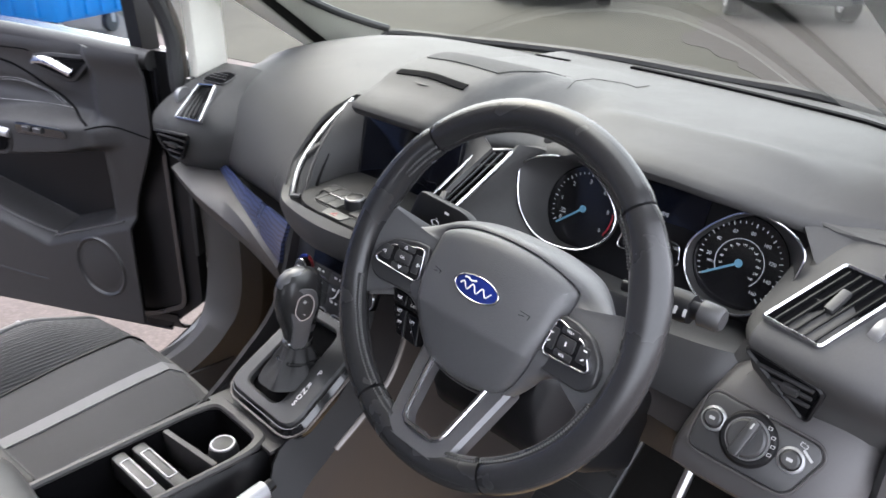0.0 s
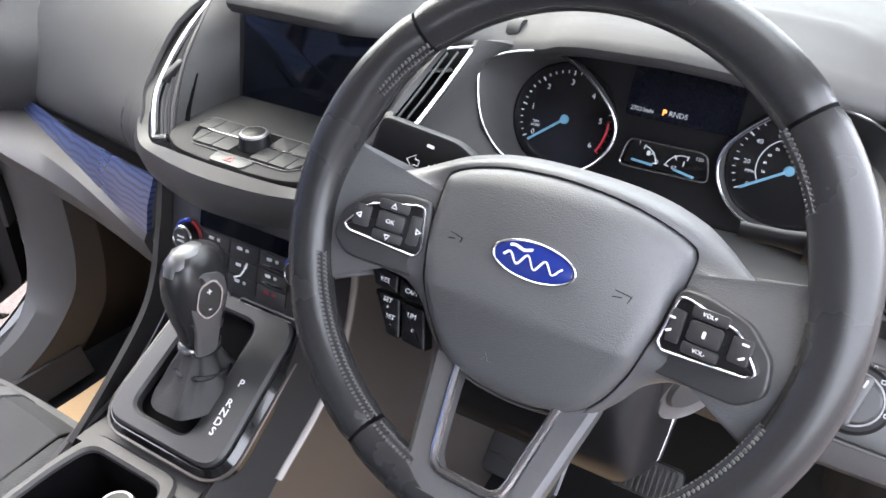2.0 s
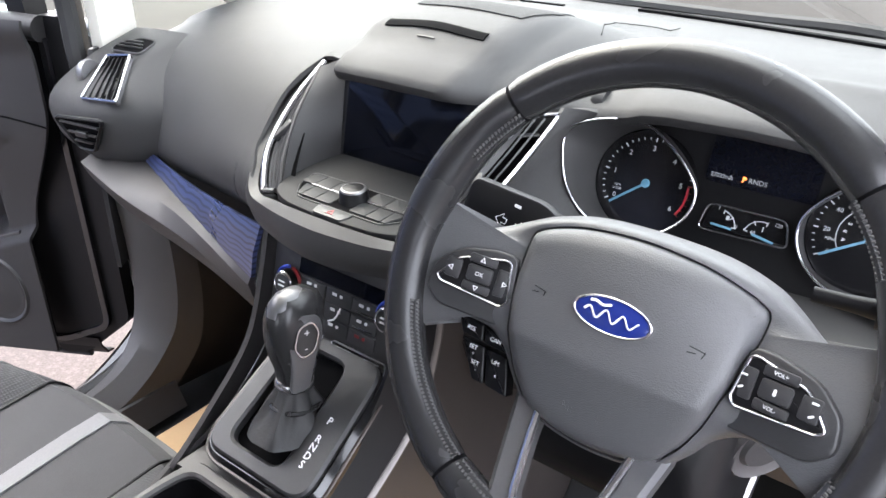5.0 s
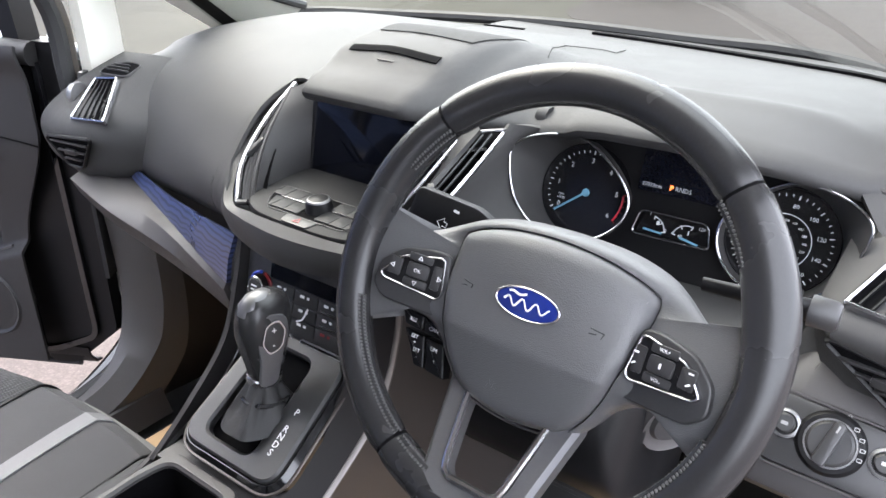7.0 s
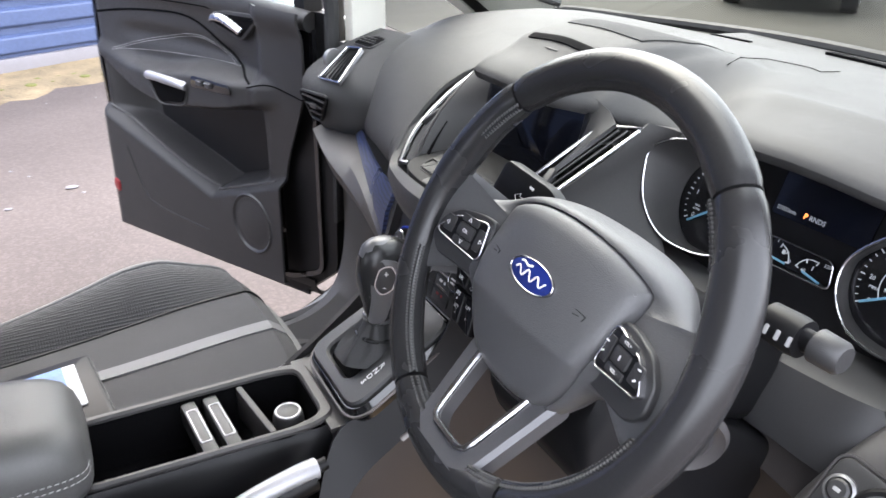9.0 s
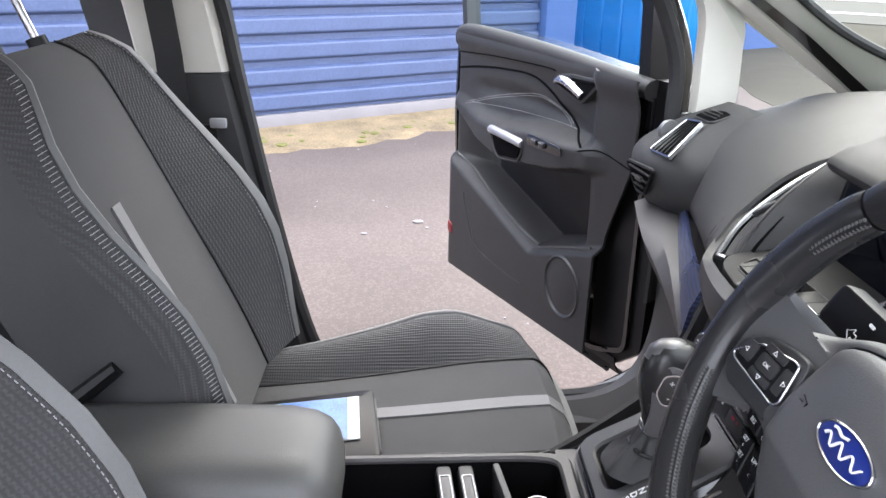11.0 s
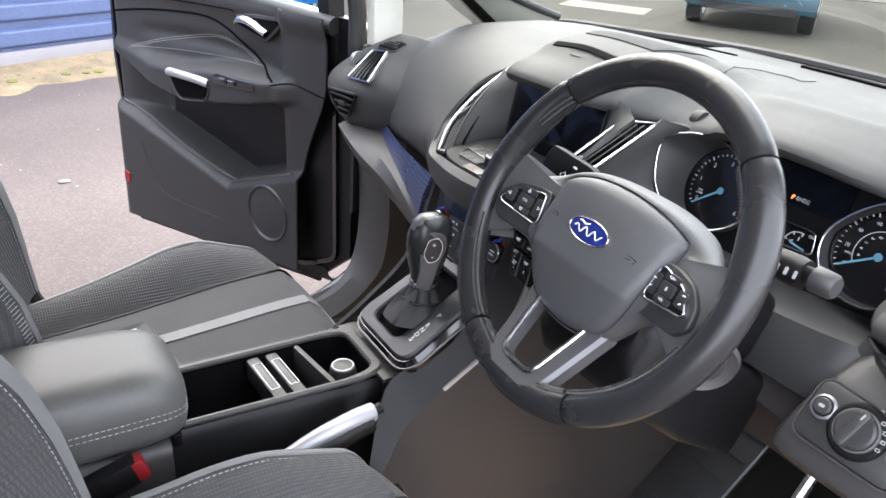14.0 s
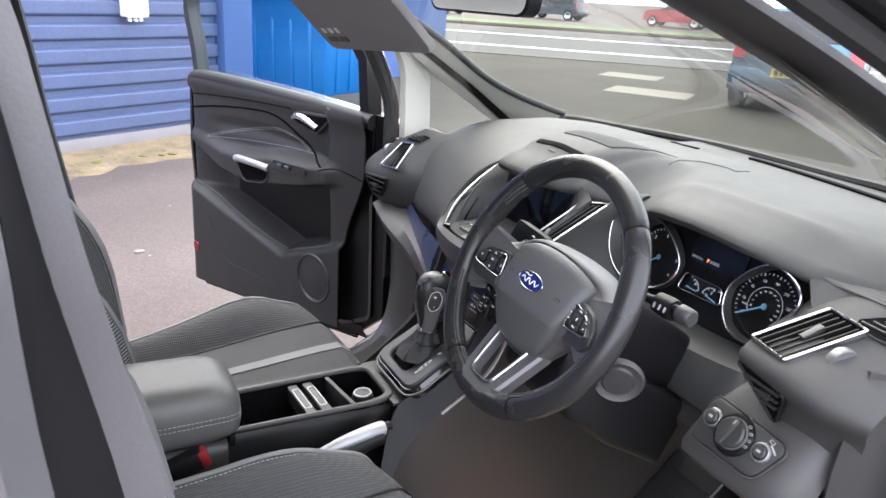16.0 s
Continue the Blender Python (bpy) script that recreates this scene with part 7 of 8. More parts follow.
for s in (-1, 1):
    KF = WF @ axes((s * 0.088, 0, -0.0175), (1, 0, s * 0.24), (0, 1, 0)) @ pose(-s * 0.088, 0, 0.0135)
    col = [r[20 if s > 0 else len(r) - 20] for r in shell_rows[5:12]]
    part("spoke_seam", tube([p + WF.to_3x3() @ Vector((0, 0, 0.0001)) for p in col], 0.0005, 5), M["deep"], wheel)
    plate = round_poly([(s * 0.0865, 0.0135), (s * 0.104, 0.0135), (s * 0.130, 0.0075), (s * 0.147, -0.008), (s * 0.150, -0.028), (s * 0.137, -0.0395), (s * 0.076, -0.0405)], 0.006)
    part("key_plate", slab(plate, 0.006, KF @ pose(0, 0, -0.0145), 0.002, 3), M["plastic"], wheel, "dark plate round the key pad")
    # key pad with its chrome rim
    o = round_poly([(s * 0.1435, -0.0175), (s * 0.1285, 0.0015), (s * 0.094, 0.0098), (s * 0.0885, 0.0085), (s * 0.0835, -0.021), (s * 0.088, -0.0262), (s * 0.139, -0.0222)], 0.006)
    i = grow(o, -0.0018)
    kp = part("key_pad", slab(i, 0.004, KF @ pose(0, 0, -0.0085), 0.001, 3), M["black"], wheel, "black key pad with a chrome rim")
    part("key_rim", hoop(o, i, 0.005, KF @ pose(0, 0, -0.0085), 0.0006), M["chrome"], kp, "chrome rim")
    c = s * 0.11
    part("centre_key", slab(rrect(0.02, 0.0125, 0.003), 0.0022, KF @ pose(c, -0.0075, -0.0048), 0.001), M["plastic"], kp)
    for yy in (0.0035, -0.018):
        part("key", slab(rrect(0.022, 0.0068, 0.002), 0.0016, KF @ pose(c, yy, -0.0048), 0.0008), M["plastic"], kp)
    for xx, w in ((s * 0.0925, 0.0085), (s * 0.131, 0.012)):
        part("key", slab(rrect(w, 0.02 if w < 0.01 else 0.015, 0.002), 0.0016, KF @ pose(xx, -0.0085, -0.0048), 0.0008), M["plastic"], kp)
    if s < 0:
        lettering("OK", 0.0045, KF @ pose(c, -0.0075, -0.0024), M["white"], kp)
        for x, y, r in ((c, 0.0035, 0), (c, -0.018, 180), (s * 0.0895, -0.0085, -90), (s * 0.133, -0.0085, 90)):
            part("arrow_mark", hoop([Vector((-0.0022, -0.0016)), Vector((0.0022, -0.0016)), Vector((0, 0.0024))], [Vector((-0.0013, -0.001)), Vector((0.0013, -0.001)), Vector((0, 0.0013))], 0.0003, KF @ pose(x, y, -0.003, 0, 0, r)), M["white"], kp)
    else:
        lettering("VOL+", 0.0036, KF @ pose(c, 0.0035, -0.003), M["white"], kp)
        lettering("VOL-", 0.0036, KF @ pose(c, -0.018, -0.003), M["white"], kp)
        part("voice_mark", slab(rrect(0.0018, 0.0042, 0.0008), 0.0003, KF @ pose(c, -0.0075, -0.0026)), M["white"], kp)
        for x in (s * 0.0895, s * 0.133):
            part("phone_mark", slab(rrect(0.0036, 0.0014, 0.0006), 0.0003, KF @ pose(x, -0.012, -0.003, 0, 0, 30)), M["white"], kp)
            part("skip_mark", slab(rrect(0.004, 0.0013, 0.0004), 0.0003, KF @ pose(x, -0.004, -0.003)), M["white"], kp)
    # lower key blocks beside the hub
    if s < 0:
        for o, words in (([(-0.127, -0.043), (-0.102, -0.0455), (-0.0995, -0.0585), (-0.119, -0.0575)], (("RES", -0.1115, -0.0515),)),
                         ([(-0.1005, -0.0457), (-0.0795, -0.048), (-0.0755, -0.0595), (-0.098, -0.0587)], (("CAN", -0.0885, -0.0532),)),
                         ([(-0.118, -0.06), (-0.096, -0.061), (-0.088, -0.0885), (-0.099, -0.0885)], (("SET", -0.105, -0.0645), ("+", -0.1035, -0.0695), ("SET", -0.0995, -0.0755), ("-", -0.0975, -0.0805))),
                         ([(-0.0945, -0.0612), (-0.0745, -0.062), (-0.066, -0.09), (-0.0865, -0.0887)], (("LIM", -0.083, -0.069), ("c", -0.0795, -0.078)))):
            kb = part("cruise_key", wslab(round_poly(o, 0.002), 0.012, -0.038, 0.002), M["black"], wheel, "black cruise control key")
            for tx, x, y in words:
                lettering(tx, 0.0048, WF @ pose(x, y, -0.0258), M["white"], kb)
# lower spoke with the open V of bright trim
TL = axes(WF @ Vector((0, -0.1, -0.018)), WF.to_3x3() @ Vector((1, 0, 0)), WF.to_3x3() @ Vector((0, 0.92, -0.39)))
o = round_poly([(-0.062, 0.03), (0.062, 0.03), (0.056, 0.0), (0.046, -0.05), (0.042, -0.074), (-0.042, -0.074), (-0.046, -0.05), (-0.056, 0.0)], 0.008)
i = round_poly([(-0.036, 0.02), (0.036, 0.02), (0.034, 0.0), (0.0265, -0.044), (0.018, -0.0535), (-0.018, -0.0535), (-0.0265, -0.044), (-0.034, 0.0)], 0.005)
part("lower_spoke", hoop(o, i, 0.018, TL @ pose(0, 0, -0.017), 0.004), M["spoke"], wheel, "grey metallic lower spoke")
vb = [(-0.0365, 0.014), (-0.0345, 0.0), (-0.027, -0.042), (-0.0245, -0.0495), (-0.018, -0.0535), (0.018, -0.0535), (0.0245, -0.0495), (0.027, -0.042), (0.0345, 0.0), (0.0365, 0.014)]
part("bright_v", tube([TL @ Vector((x, y, 0.002)) for x, y in vb], 0.003, 8), M["chrome"], wheel, "chrome V-shaped strip")
part("hub_back", lathe([(0.0, -0.02), (0.055, -0.02), (0.06, -0.05), (0.045, -0.075), (0.0, -0.075)], WF, 28), M["plastic"], wheel)
# badge: plain enamel oval in a chrome rim with a light ornamental stroke
bo = disc(0.0285, 40, 0.0125)
bd = part("badge", slab([Vector((p.x * 0.93, p.y * 0.9)) for p in bo], 0.0022, WF @ pose(0, 0, 0.0015), 0.0008), M["badge"], wheel, "oval blue enamel badge with a chrome rim")
part("badge_rim", hoop(bo, [Vector((p.x * 0.93, p.y * 0.88)) for p in bo], 0.0028, WF @ pose(0, 0, 0.0015), 0.0006), M["chrome"], bd, "chrome rim")
for x0, x1, amp, y0, r in ((-0.0195, 0.0195, 0.0036, -0.0008, 0.00125), (-0.017, -0.002, 0.0008, 0.0062, 0.001)):
    wave = [WF @ Vector((x, y0 + amp * math.sin((x - x0) / 0.039 * math.pi * 6.4) * (1 - 0.35 * (x / 0.02) ** 2), 0.0039)) for x in np.linspace(x0, x1, 70)]
    part("badge_stroke", tube(wave, r, 6, flat=0.5), M["white"], bd, "plain ornamental wave")
lettering("AIRBAG", 0.0085, WF @ pose(-0.004, -0.071, pad_f(0, -0.071) - 0.0002, 18.5, 0, 0), M["pad"], wheel)
for s in (-1, 1):
    for x, y, w, r in ((0.0, 0.0016, 0.011, -8), (-0.003, -0.0014, 0.006, 8), (0.0045, -0.001, 0.005, 75)):
        part("horn_mark", slab(rrect(w, 0.0007, 0.0003), 0.0007, WF @ pose(s * 0.057 + x, y - 0.002, pad_f(0.057 + s * x, y - 0.002) - 0.0003, 0, s * 12, r)), M["black"], wheel, "small printed horn sign")

# ---------------------------------------------------------------- centre console
con = thing("centre_console", (0.0, -0.1, 0.28), "dark centre console with gear selector plate, cup holders and climate keys", "console")
# climate panel
KM = axes((0.0, 0.103, 0.835), (1, 0, 0), (0, 0.03, 0.11))
part("climate_panel", slab(round_poly([(-0.095, -0.07), (0.095, -0.07), (0.10, 0.066), (-0.10, 0.066)], 0.012), 0.01, KM @ pose(0, 0, -0.008), 0.003), M["plastic"], con, "dark climate control panel")
part("climate_display", slab(rrect(0.13, 0.018, 0.002), 0.002, KM @ pose(0.01, 0.038, 0.0015)), M["screen"], con, "dark climate display")
for kx, ky in ((-0.069, 0.012), (0.085, 0.02)):
    kn = part("climate_knob", lathe([(0.0, 0.012), (0.013, 0.012), (0.0155, 0.008), (0.0165, 0.0)], KM @ pose(kx, ky, 0.002), 28), M["black"], con, "round climate knob")
    part("knob_ring", lathe([(0.0115, 0.0122), (0.0128, 0.0128), (0.0145, 0.0115), (0.0115, 0.010)], KM @ pose(kx, ky, 0.002), 28), M["chrome"], kn, "bright knob ring")
    part("knob_cap", lathe([(0.0, 0.0135), (0.0105, 0.0135), (0.012, 0.012), (0.0, 0.011)], KM @ pose(kx, ky, 0.002), 28), M["plastic"], kn, "grey knob face")
    for yy in (0.0025, -0.0025):
        part("knob_mark", slab(rrect(0.01, 0.002, 0.0006), 0.0004, KM @ pose(kx, ky + yy, 0.0155)), M["white"], kn)
    for a0, a1, mt in ((95, 175, "bluelit"), (5, 80, "red")):
        part("heat_ring", tube([KM @ Vector((kx + 0.0185 * math.cos(radians(a)), ky + 0.0185 * math.sin(radians(a)), 0.004)) for a in range(a0, a1 + 1, 8)], 0.0024, 6), M[mt], kn, "blue or red temperature mark")
for r, y in enumerate((0.018, 0.0, -0.018)):
    for q, x in enumerate((-0.03, 0.01, 0.05)):
        k = part("climate_key", slab(rrect(0.0385, 0.0168, 0.002), 0.003, KM @ pose(x + 0.0, y, 0.0015), 0.001), M["plastic"], con)
        if r == 0 and q != 1 or r == 1 and q == 2:
            part("key_strip", slab(rrect(0.028, 0.0018, 0.0006), 0.0006, KM @ pose(x, y - 0.005, 0.0045)), M["chrome"], k)
        part("key_mark", slab(rrect(0.007, 0.0035, 0.001), 0.0004, KM @ pose(x - 0.006, y + 0.003, 0.0045)), M["red"] if (r, q) == (2, 2) else M["white"], k)
        part("key_mark", slab(rrect(0.004, 0.0035, 0.001), 0.0004, KM @ pose(x + 0.004, y + 0.003, 0.0045)), M["red"] if (r, q) == (2, 2) else M["white"], k)
part("seat_symbol", tube([KM @ Vector(p) for p in ((0.0, -0.012, 0.005), (0.008, -0.008, 0.005), (0.012, -0.002, 0.005), (0.016, 0.008, 0.005))], 0.0012, 5), M["white"], con)
for x, w in ((-0.024, 0.04), (0.05, 0.08)):
    o = rrect(w, 0.02, 0.005)
    k = part("lower_key", slab(o, 0.004, KM @ pose(x, -0.041, 0.0015), 0.0015), M["gloss"], con)
    part("key_outline", hoop(o, grow(o, -0.001), 0.0045, KM @ pose(x, -0.041, 0.0015)), M["silver"], k)
    for dx in ((0,) if w < 0.05 else (-0.02, 0.02)):
        part("key_mark", slab(rrect(0.008, 0.004, 0.001), 0.0005, KM @ pose(x + dx, -0.042, 0.0054)), M["white"], k)
        part("key_strip", slab(rrect(0.022, 0.001, 0.0004), 0.0005, KM @ pose(x + dx, -0.036, 0.0054)), M["silver"], k)
# sheet that fills the gap with painted shade
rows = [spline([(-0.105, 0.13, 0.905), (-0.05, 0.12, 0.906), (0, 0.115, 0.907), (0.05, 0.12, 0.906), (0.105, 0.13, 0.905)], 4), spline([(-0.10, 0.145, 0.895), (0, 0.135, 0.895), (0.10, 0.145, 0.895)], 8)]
part("tray_gap", sheet(rows, 0.004), M["deep"], con, "near-black sheet for the shaded gap under the centre unit")
# flanks from the dash down to the tunnel
def flank(s):
    a = [Vector((s * x, y, z)) for x, y, z in ((0.108, 0.115, 0.915), (0.105, 0.095, 0.85), (0.10, 0.06, 0.775), (0.095, -0.01, 0.715), (0.09, -0.07, 0.675))]
    b = [Vector((s * x, y, z)) for x, y, z in ((0.118, 0.15, 0.905), (0.122, 0.14, 0.83), (0.122, 0.10, 0.74), (0.118, 0.01, 0.67), (0.122, -0.055, 0.62))]
    c = [Vector((s * x, y, z)) for x, y, z in ((0.128, 0.25, 0.85), (0.135, 0.28, 0.70), (0.14, 0.28, 0.55), (0.15, 0.2, 0.40), (0.17, 0.05, 0.30))]
    d = [Vector((s * x, y, z)) for x, y, z in ((0.13, 0.6, 0.8), (0.14, 0.6, 0.66), (0.145, 0.6, 0.5), (0.15, 0.6, 0.38), (0.155, 0.6, 0.29))]
    if s > 0:
        for r, p in ((a, (0.150, -0.125, 0.56)), (b, (0.166, -0.125, 0.55)), (c, (0.222, -0.13, 0.29)), (d, (0.225, 0.1, 0.275))):
            r.append(Vector(p))
        part("flank_edge", sheet([spline(r, 5) for r in (a, b)], 0.006), M["black"], con, "dark edge of the console side")
        part("flank", sheet([spline(r, 5) for r in (b, c, d)], 0.006), M["bronze"], con, "smoked metallic console side")
        part("flank_strip", tube(spline(b[:-2], 5), 0.005, 8, flat=0.6), M["strip"], con, "smoked bright edge strip")
    else:
        part("flank", sheet([spline(r, 5) for r in (a, b, c, d)], 0.006), M["dash_low"], con, "dark grey console side")
        part("flank_strip", tube(spline(b, 5), 0.0016, 6), M["silver"], con, "thin edge strip")


flank(-1)
flank(1)
# selector plate
GM = axes((0.016, 0.02, 0.759), (1, 0, 0), (0, 0.845, 0.535))
o = round_poly([(-0.078, -0.08), (0.078, -0.08), (0.074, 0.085), (-0.066, 0.085)], 0.028, 6)
i = round_poly([(-0.05, -0.062), (0.03, -0.062), (0.03, 0.066), (-0.044, 0.066)], 0.016, 6)
part("selector_base", hoop(grow(o, 0.009), grow(o, -0.004), 0.02, GM @ pose(0, 0, -0.026), 0.006), M["gloss"], con, "gloss black selector surround")
part("selector_chrome", tube([GM @ Vector((p.x, p.y, -0.014)) for p in grow(o, 0.0105)], 0.0022, 6, closed=True), M["bronze"], con)
part("selector_plate", hoop(o, i, 0.012, GM @ pose(0, 0, -0.012), 0.003), M["plastic"], con, "dark selector plate with a printed gate")
# floor of the gate, with the opening's shade in its colour
part("selector_floor", slab(grow(i, 0.006), 0.003, GM @ pose(0, 0, -0.018)), M["deep"], con, "gate opening, near black for its shade")
for t, y in (("P", 0.005), ("R", -0.0165), ("N", -0.0265), ("D", -0.0365), ("S", -0.0465)):
    lettering(t, 0.0115, GM @ pose(0.052, y + 0.0, 0.0003), M["white"], con, bold=0.0002)
# gear lever
lev = thing("gear_lever", (0.0, 0.015, 0.74), "automatic gear lever with black leather grip and silver inlays", "gear lever")
def ring(c, ax, rx, ry, n=20, p=2.4):
    m = axes(c, (1, 0, 0), ax)
    m = axes(c, (1, 0, 0), Vector(ax).cross(Vector((1, 0, 0))))
    out = []
    for k in range(n):
        a = 2 * math.pi * k / n
        ca, sa = math.cos(a), math.sin(a)
        out.append(m @ Vector((rx * abs(ca) ** (2 / p) * (1 if ca >= 0 else -1), ry * abs(sa) ** (2 / p) * (1 if sa >= 0 else -1), 0)))
    return out


axis = Vector((0.0, 0.12, 1)).normalized()
B = Vector((0.02, 0.016, 0.738))
rows = []
for h, rx, ry, f in ((0.0, 0.037, 0.052, 0.02), (0.006, 0.035, 0.048, 0.05), (0.014, 0.031, 0.041, 0.10), (0.024, 0.026, 0.033, 0.13), (0.034, 0.022, 0.027, 0.13), (0.043, 0.019, 0.022, 0.09), (0.052, 0.016, 0.018, 0.02)):
    c = B + axis * h
    rows.append([c + (p - c) * (1 + f * math.cos(6 * 2 * math.pi * k / 48 + 40 * h) + 0.4 * f * math.cos(11 * 2 * math.pi * k / 48)) for k, p in enumerate(ring(c, axis, rx, ry, 48))])
part("boot", loft(rows, ring=True, caps=True), M["rubber"], lev, "folded black leather boot")
for k, h in enumerate((0.03,)):
    part("boot_fold", tube(ring(B + axis * h + Vector((0.002 * (-1) ** k, 0, 0)), Vector((0.1 * (-1) ** k, 0.2, 1)), 0.0305 - 0.27 * h, 0.039 - 0.42 * h), 0.0028, 6, closed=True), M["leather"], lev)
part("collar", loft([ring(B + axis * h, axis, rx, ry) for h, rx, ry in ((0.05, 0.0175, 0.0195), (0.053, 0.019, 0.021), (0.058, 0.019, 0.021), (0.06, 0.018, 0.02))], ring=True, caps=True), M["chrome"], lev, "chrome collar")
rows = [ring(B + axis * h + Vector((0, dy, 0)), axis, rx, ry) for h, rx, ry, dy in ((0.06, 0.0165, 0.019, 0), (0.075, 0.0185, 0.023, 0.0), (0.095, 0.0215, 0.029, -0.002), (0.115, 0.0235, 0.033, -0.003), (0.135, 0.0238, 0.034, -0.003), (0.15, 0.0215, 0.031, -0.002), (0.16, 0.0165, 0.024, -0.001), (0.1645, 0.008, 0.012, 0))]
part("grip", loft(rows, ring=True, caps=True), M["leather"], lev, "black leather grip")
top = [ring(B + axis * h + Vector((0, dy, 0)), axis, rx, ry) for h, rx, ry, dy in ((0.144, 0.015, 0.023, -0.0125), (0.1545, 0.0155, 0.0225, -0.0105), (0.1625, 0.0125, 0.0165, -0.008), (0.1665, 0.006, 0.008, -0.005))]
part("top_inlay", loft(top, ring=True, caps=True), M["spoke"], lev, "dull silver top inlay")
sm = axes(B + axis * 0.108 + Vector((0.0205, -0.006, 0)), (0.28, 1, -0.12), axis)
part("side_inlay", slab(round_poly([(-0.017, -0.052), (0.005, -0.05), (0.012, -0.01), (0.019, 0.012), (0.015, 0.034), (-0.012, 0.04), (-0.021, 0.01), (-0.015, -0.02)], 0.009, 5), 0.0045, sm @ pose(0, 0, -0.001), 0.002), M["spoke"], lev, "dull silver side inlay")
part("shift_button", slab(round_poly([(-0.013, 0.0), (-0.004, -0.012), (0.009, -0.006), (0.013, 0.014), (0.005, 0.027), (-0.009, 0.022)], 0.006, 5), 0.003, sm @ pose(-0.002, 0.004, 0.003), 0.001), M["plastic"], lev, "shift button with a pale rim")
part("button_rim", hoop(round_poly([(-0.0145, 0.0), (-0.0045, -0.0138), (0.01, -0.007), (0.0145, 0.0145), (0.0055, 0.0288), (-0.01, 0.0235)], 0.006, 5), round_poly([(-0.0128, 0.0), (-0.004, -0.0118), (0.0088, -0.0058), (0.0128, 0.014), (0.005, 0.0268), (-0.0088, 0.0218)], 0.006, 5), 0.0038, sm @ pose(-0.002, 0.004, 0.003)), M["chrome"], lev)
lettering("+", 0.012, sm @ pose(-0.002, 0.019, 0.0062), M["white"], lev)
lettering("-", 0.012, sm @ pose(-0.002, 0.002, 0.0062), M["white"], lev)
# tunnel body with tray
rows = []
for y, w, z in ((0.04, 0.118, 0.69), (-0.05, 0.116, 0.672), (-0.1, 0.1, 0.668), (-0.35, 0.09, 0.664), (-0.8, 0.10, 0.66)):
    rows.append([Vector((x, y, zz)) for x, zz in ((-w - 0.04, 0.28), (-w - 0.012, 0.5), (-w, z - 0.03), (-w + 0.006, z - 0.008), (-w + 0.018, z))])
part("tunnel_side", sheet(rows, 0.006), M["dash_low"], con, "dark grey tunnel side")
rows = []
for y, w, z in ((0.04, 0.118, 0.69), (-0.05, 0.112, 0.585), (-0.1, 0.148, 0.545), (-0.35, 0.165, 0.54), (-0.8, 0.16, 0.54)):
    rows.append([Vector((x, y, zz)) for x, zz in ((w + 0.03, 0.28), (w + 0.01, 0.45), (w, z - 0.02), (w - 0.012, z), (0.09, z))])
part("tunnel_side", sheet(rows, 0.006), M["black"], con, "black tunnel side by the handbrake")
TM = axes((0.0, -0.205, 0.672), (1, 0, 0), (0, 1, 0.03))
o = round_poly([(-0.082, -0.15), (0.052, -0.15), (0.064, 0.12), (0.05, 0.155), (-0.07, 0.155), (-0.078, 0.12)], 0.02)
i = round_poly([(-0.07, -0.145), (0.043, -0.145), (0.053, 0.10), (0.043, 0.138), (-0.06, 0.138), (-0.067, 0.10)], 0.016)
part("tray_rim", hoop(o, i, 0.007, TM @ pose(0, 0, 0.005), 0.003), M["dash_low"], con, "grey rim of the cup holder tray")
# well and floor are coloured near black to deepen their shade
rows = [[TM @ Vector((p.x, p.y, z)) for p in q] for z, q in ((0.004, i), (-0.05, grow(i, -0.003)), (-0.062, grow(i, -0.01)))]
part("tray_well", sheet(rows, 0.003, ring=True), M["deep"], con, "tray well, near black for its shade")
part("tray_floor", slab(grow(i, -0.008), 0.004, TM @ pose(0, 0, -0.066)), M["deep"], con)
for y in (0.031, 0.059):
    dv = part("cup_divider", box((0.113, 0.02, 0.035), TM @ pose(-0.009, y - 0.035, -0.013, 0, 0, 4), 0.006), M["plastic"], con, "cup holder divider with a silver inlay")
    part("divider_inlay", hoop(rrect(0.07, 0.014, 0.003), rrect(0.0675, 0.0115, 0.002), 0.0015, TM @ pose(-0.009, y - 0.035, 0.0042, 0, 0, 4)), M["silver"], dv, "silver inlay")
part("tray_bridge", box((0.112, 0.009, 0.05), TM @ pose(-0.008, 0.067, -0.018, 0, 0, 8), 0.003), M["dash_low"], con)
part("console_dial", lathe([(0.0, 0.0122), (0.0142, 0.012), (0.018, 0.01), (0.02, 0.0), (0.02, -0.03), (0.0, -0.03)], TM @ pose(0.018, 0.102, -0.004), 28), M["plastic"], con, "round dark console dial")
part("dial_ring", lathe([(0.0142, 0.0125), (0.0162, 0.0125), (0.0168, 0.011), (0.0142, 0.011)], TM @ pose(0.018, 0.102, -0.004), 28), M["silver"], con)
part("tunnel_top", box((0.07, 0.13, 0.03), axes((0.0, 0.0, 0.665), (1, 0, 0), (0, 0.9, 0.2)), 0.01), M["dash_low"], con)
rows = [[TM @ Vector((x, 0.15 + dy, z)) for x in (-0.085, -0.06, 0, 0.05, 0.078)] for dy, z in ((-0.012, 0.008), (0.01, 0.008), (0.035, 0.006), (0.05, -0.02))]
part("plate_front", sheet(rows, 0.006), M["dash_low"], con)
rows = [[Vector((0.054 + dx, y, z)) for y in np.linspace(-0.36, -0.06, 7)] for dx, z in ((0.0, 0.672), (0.008, 0.66), (0.012, 0.60), (0.03, 0.55))]
part("brake_well_side", sheet(rows, 0.006), M["black"], con, "black side of the handbrake well")
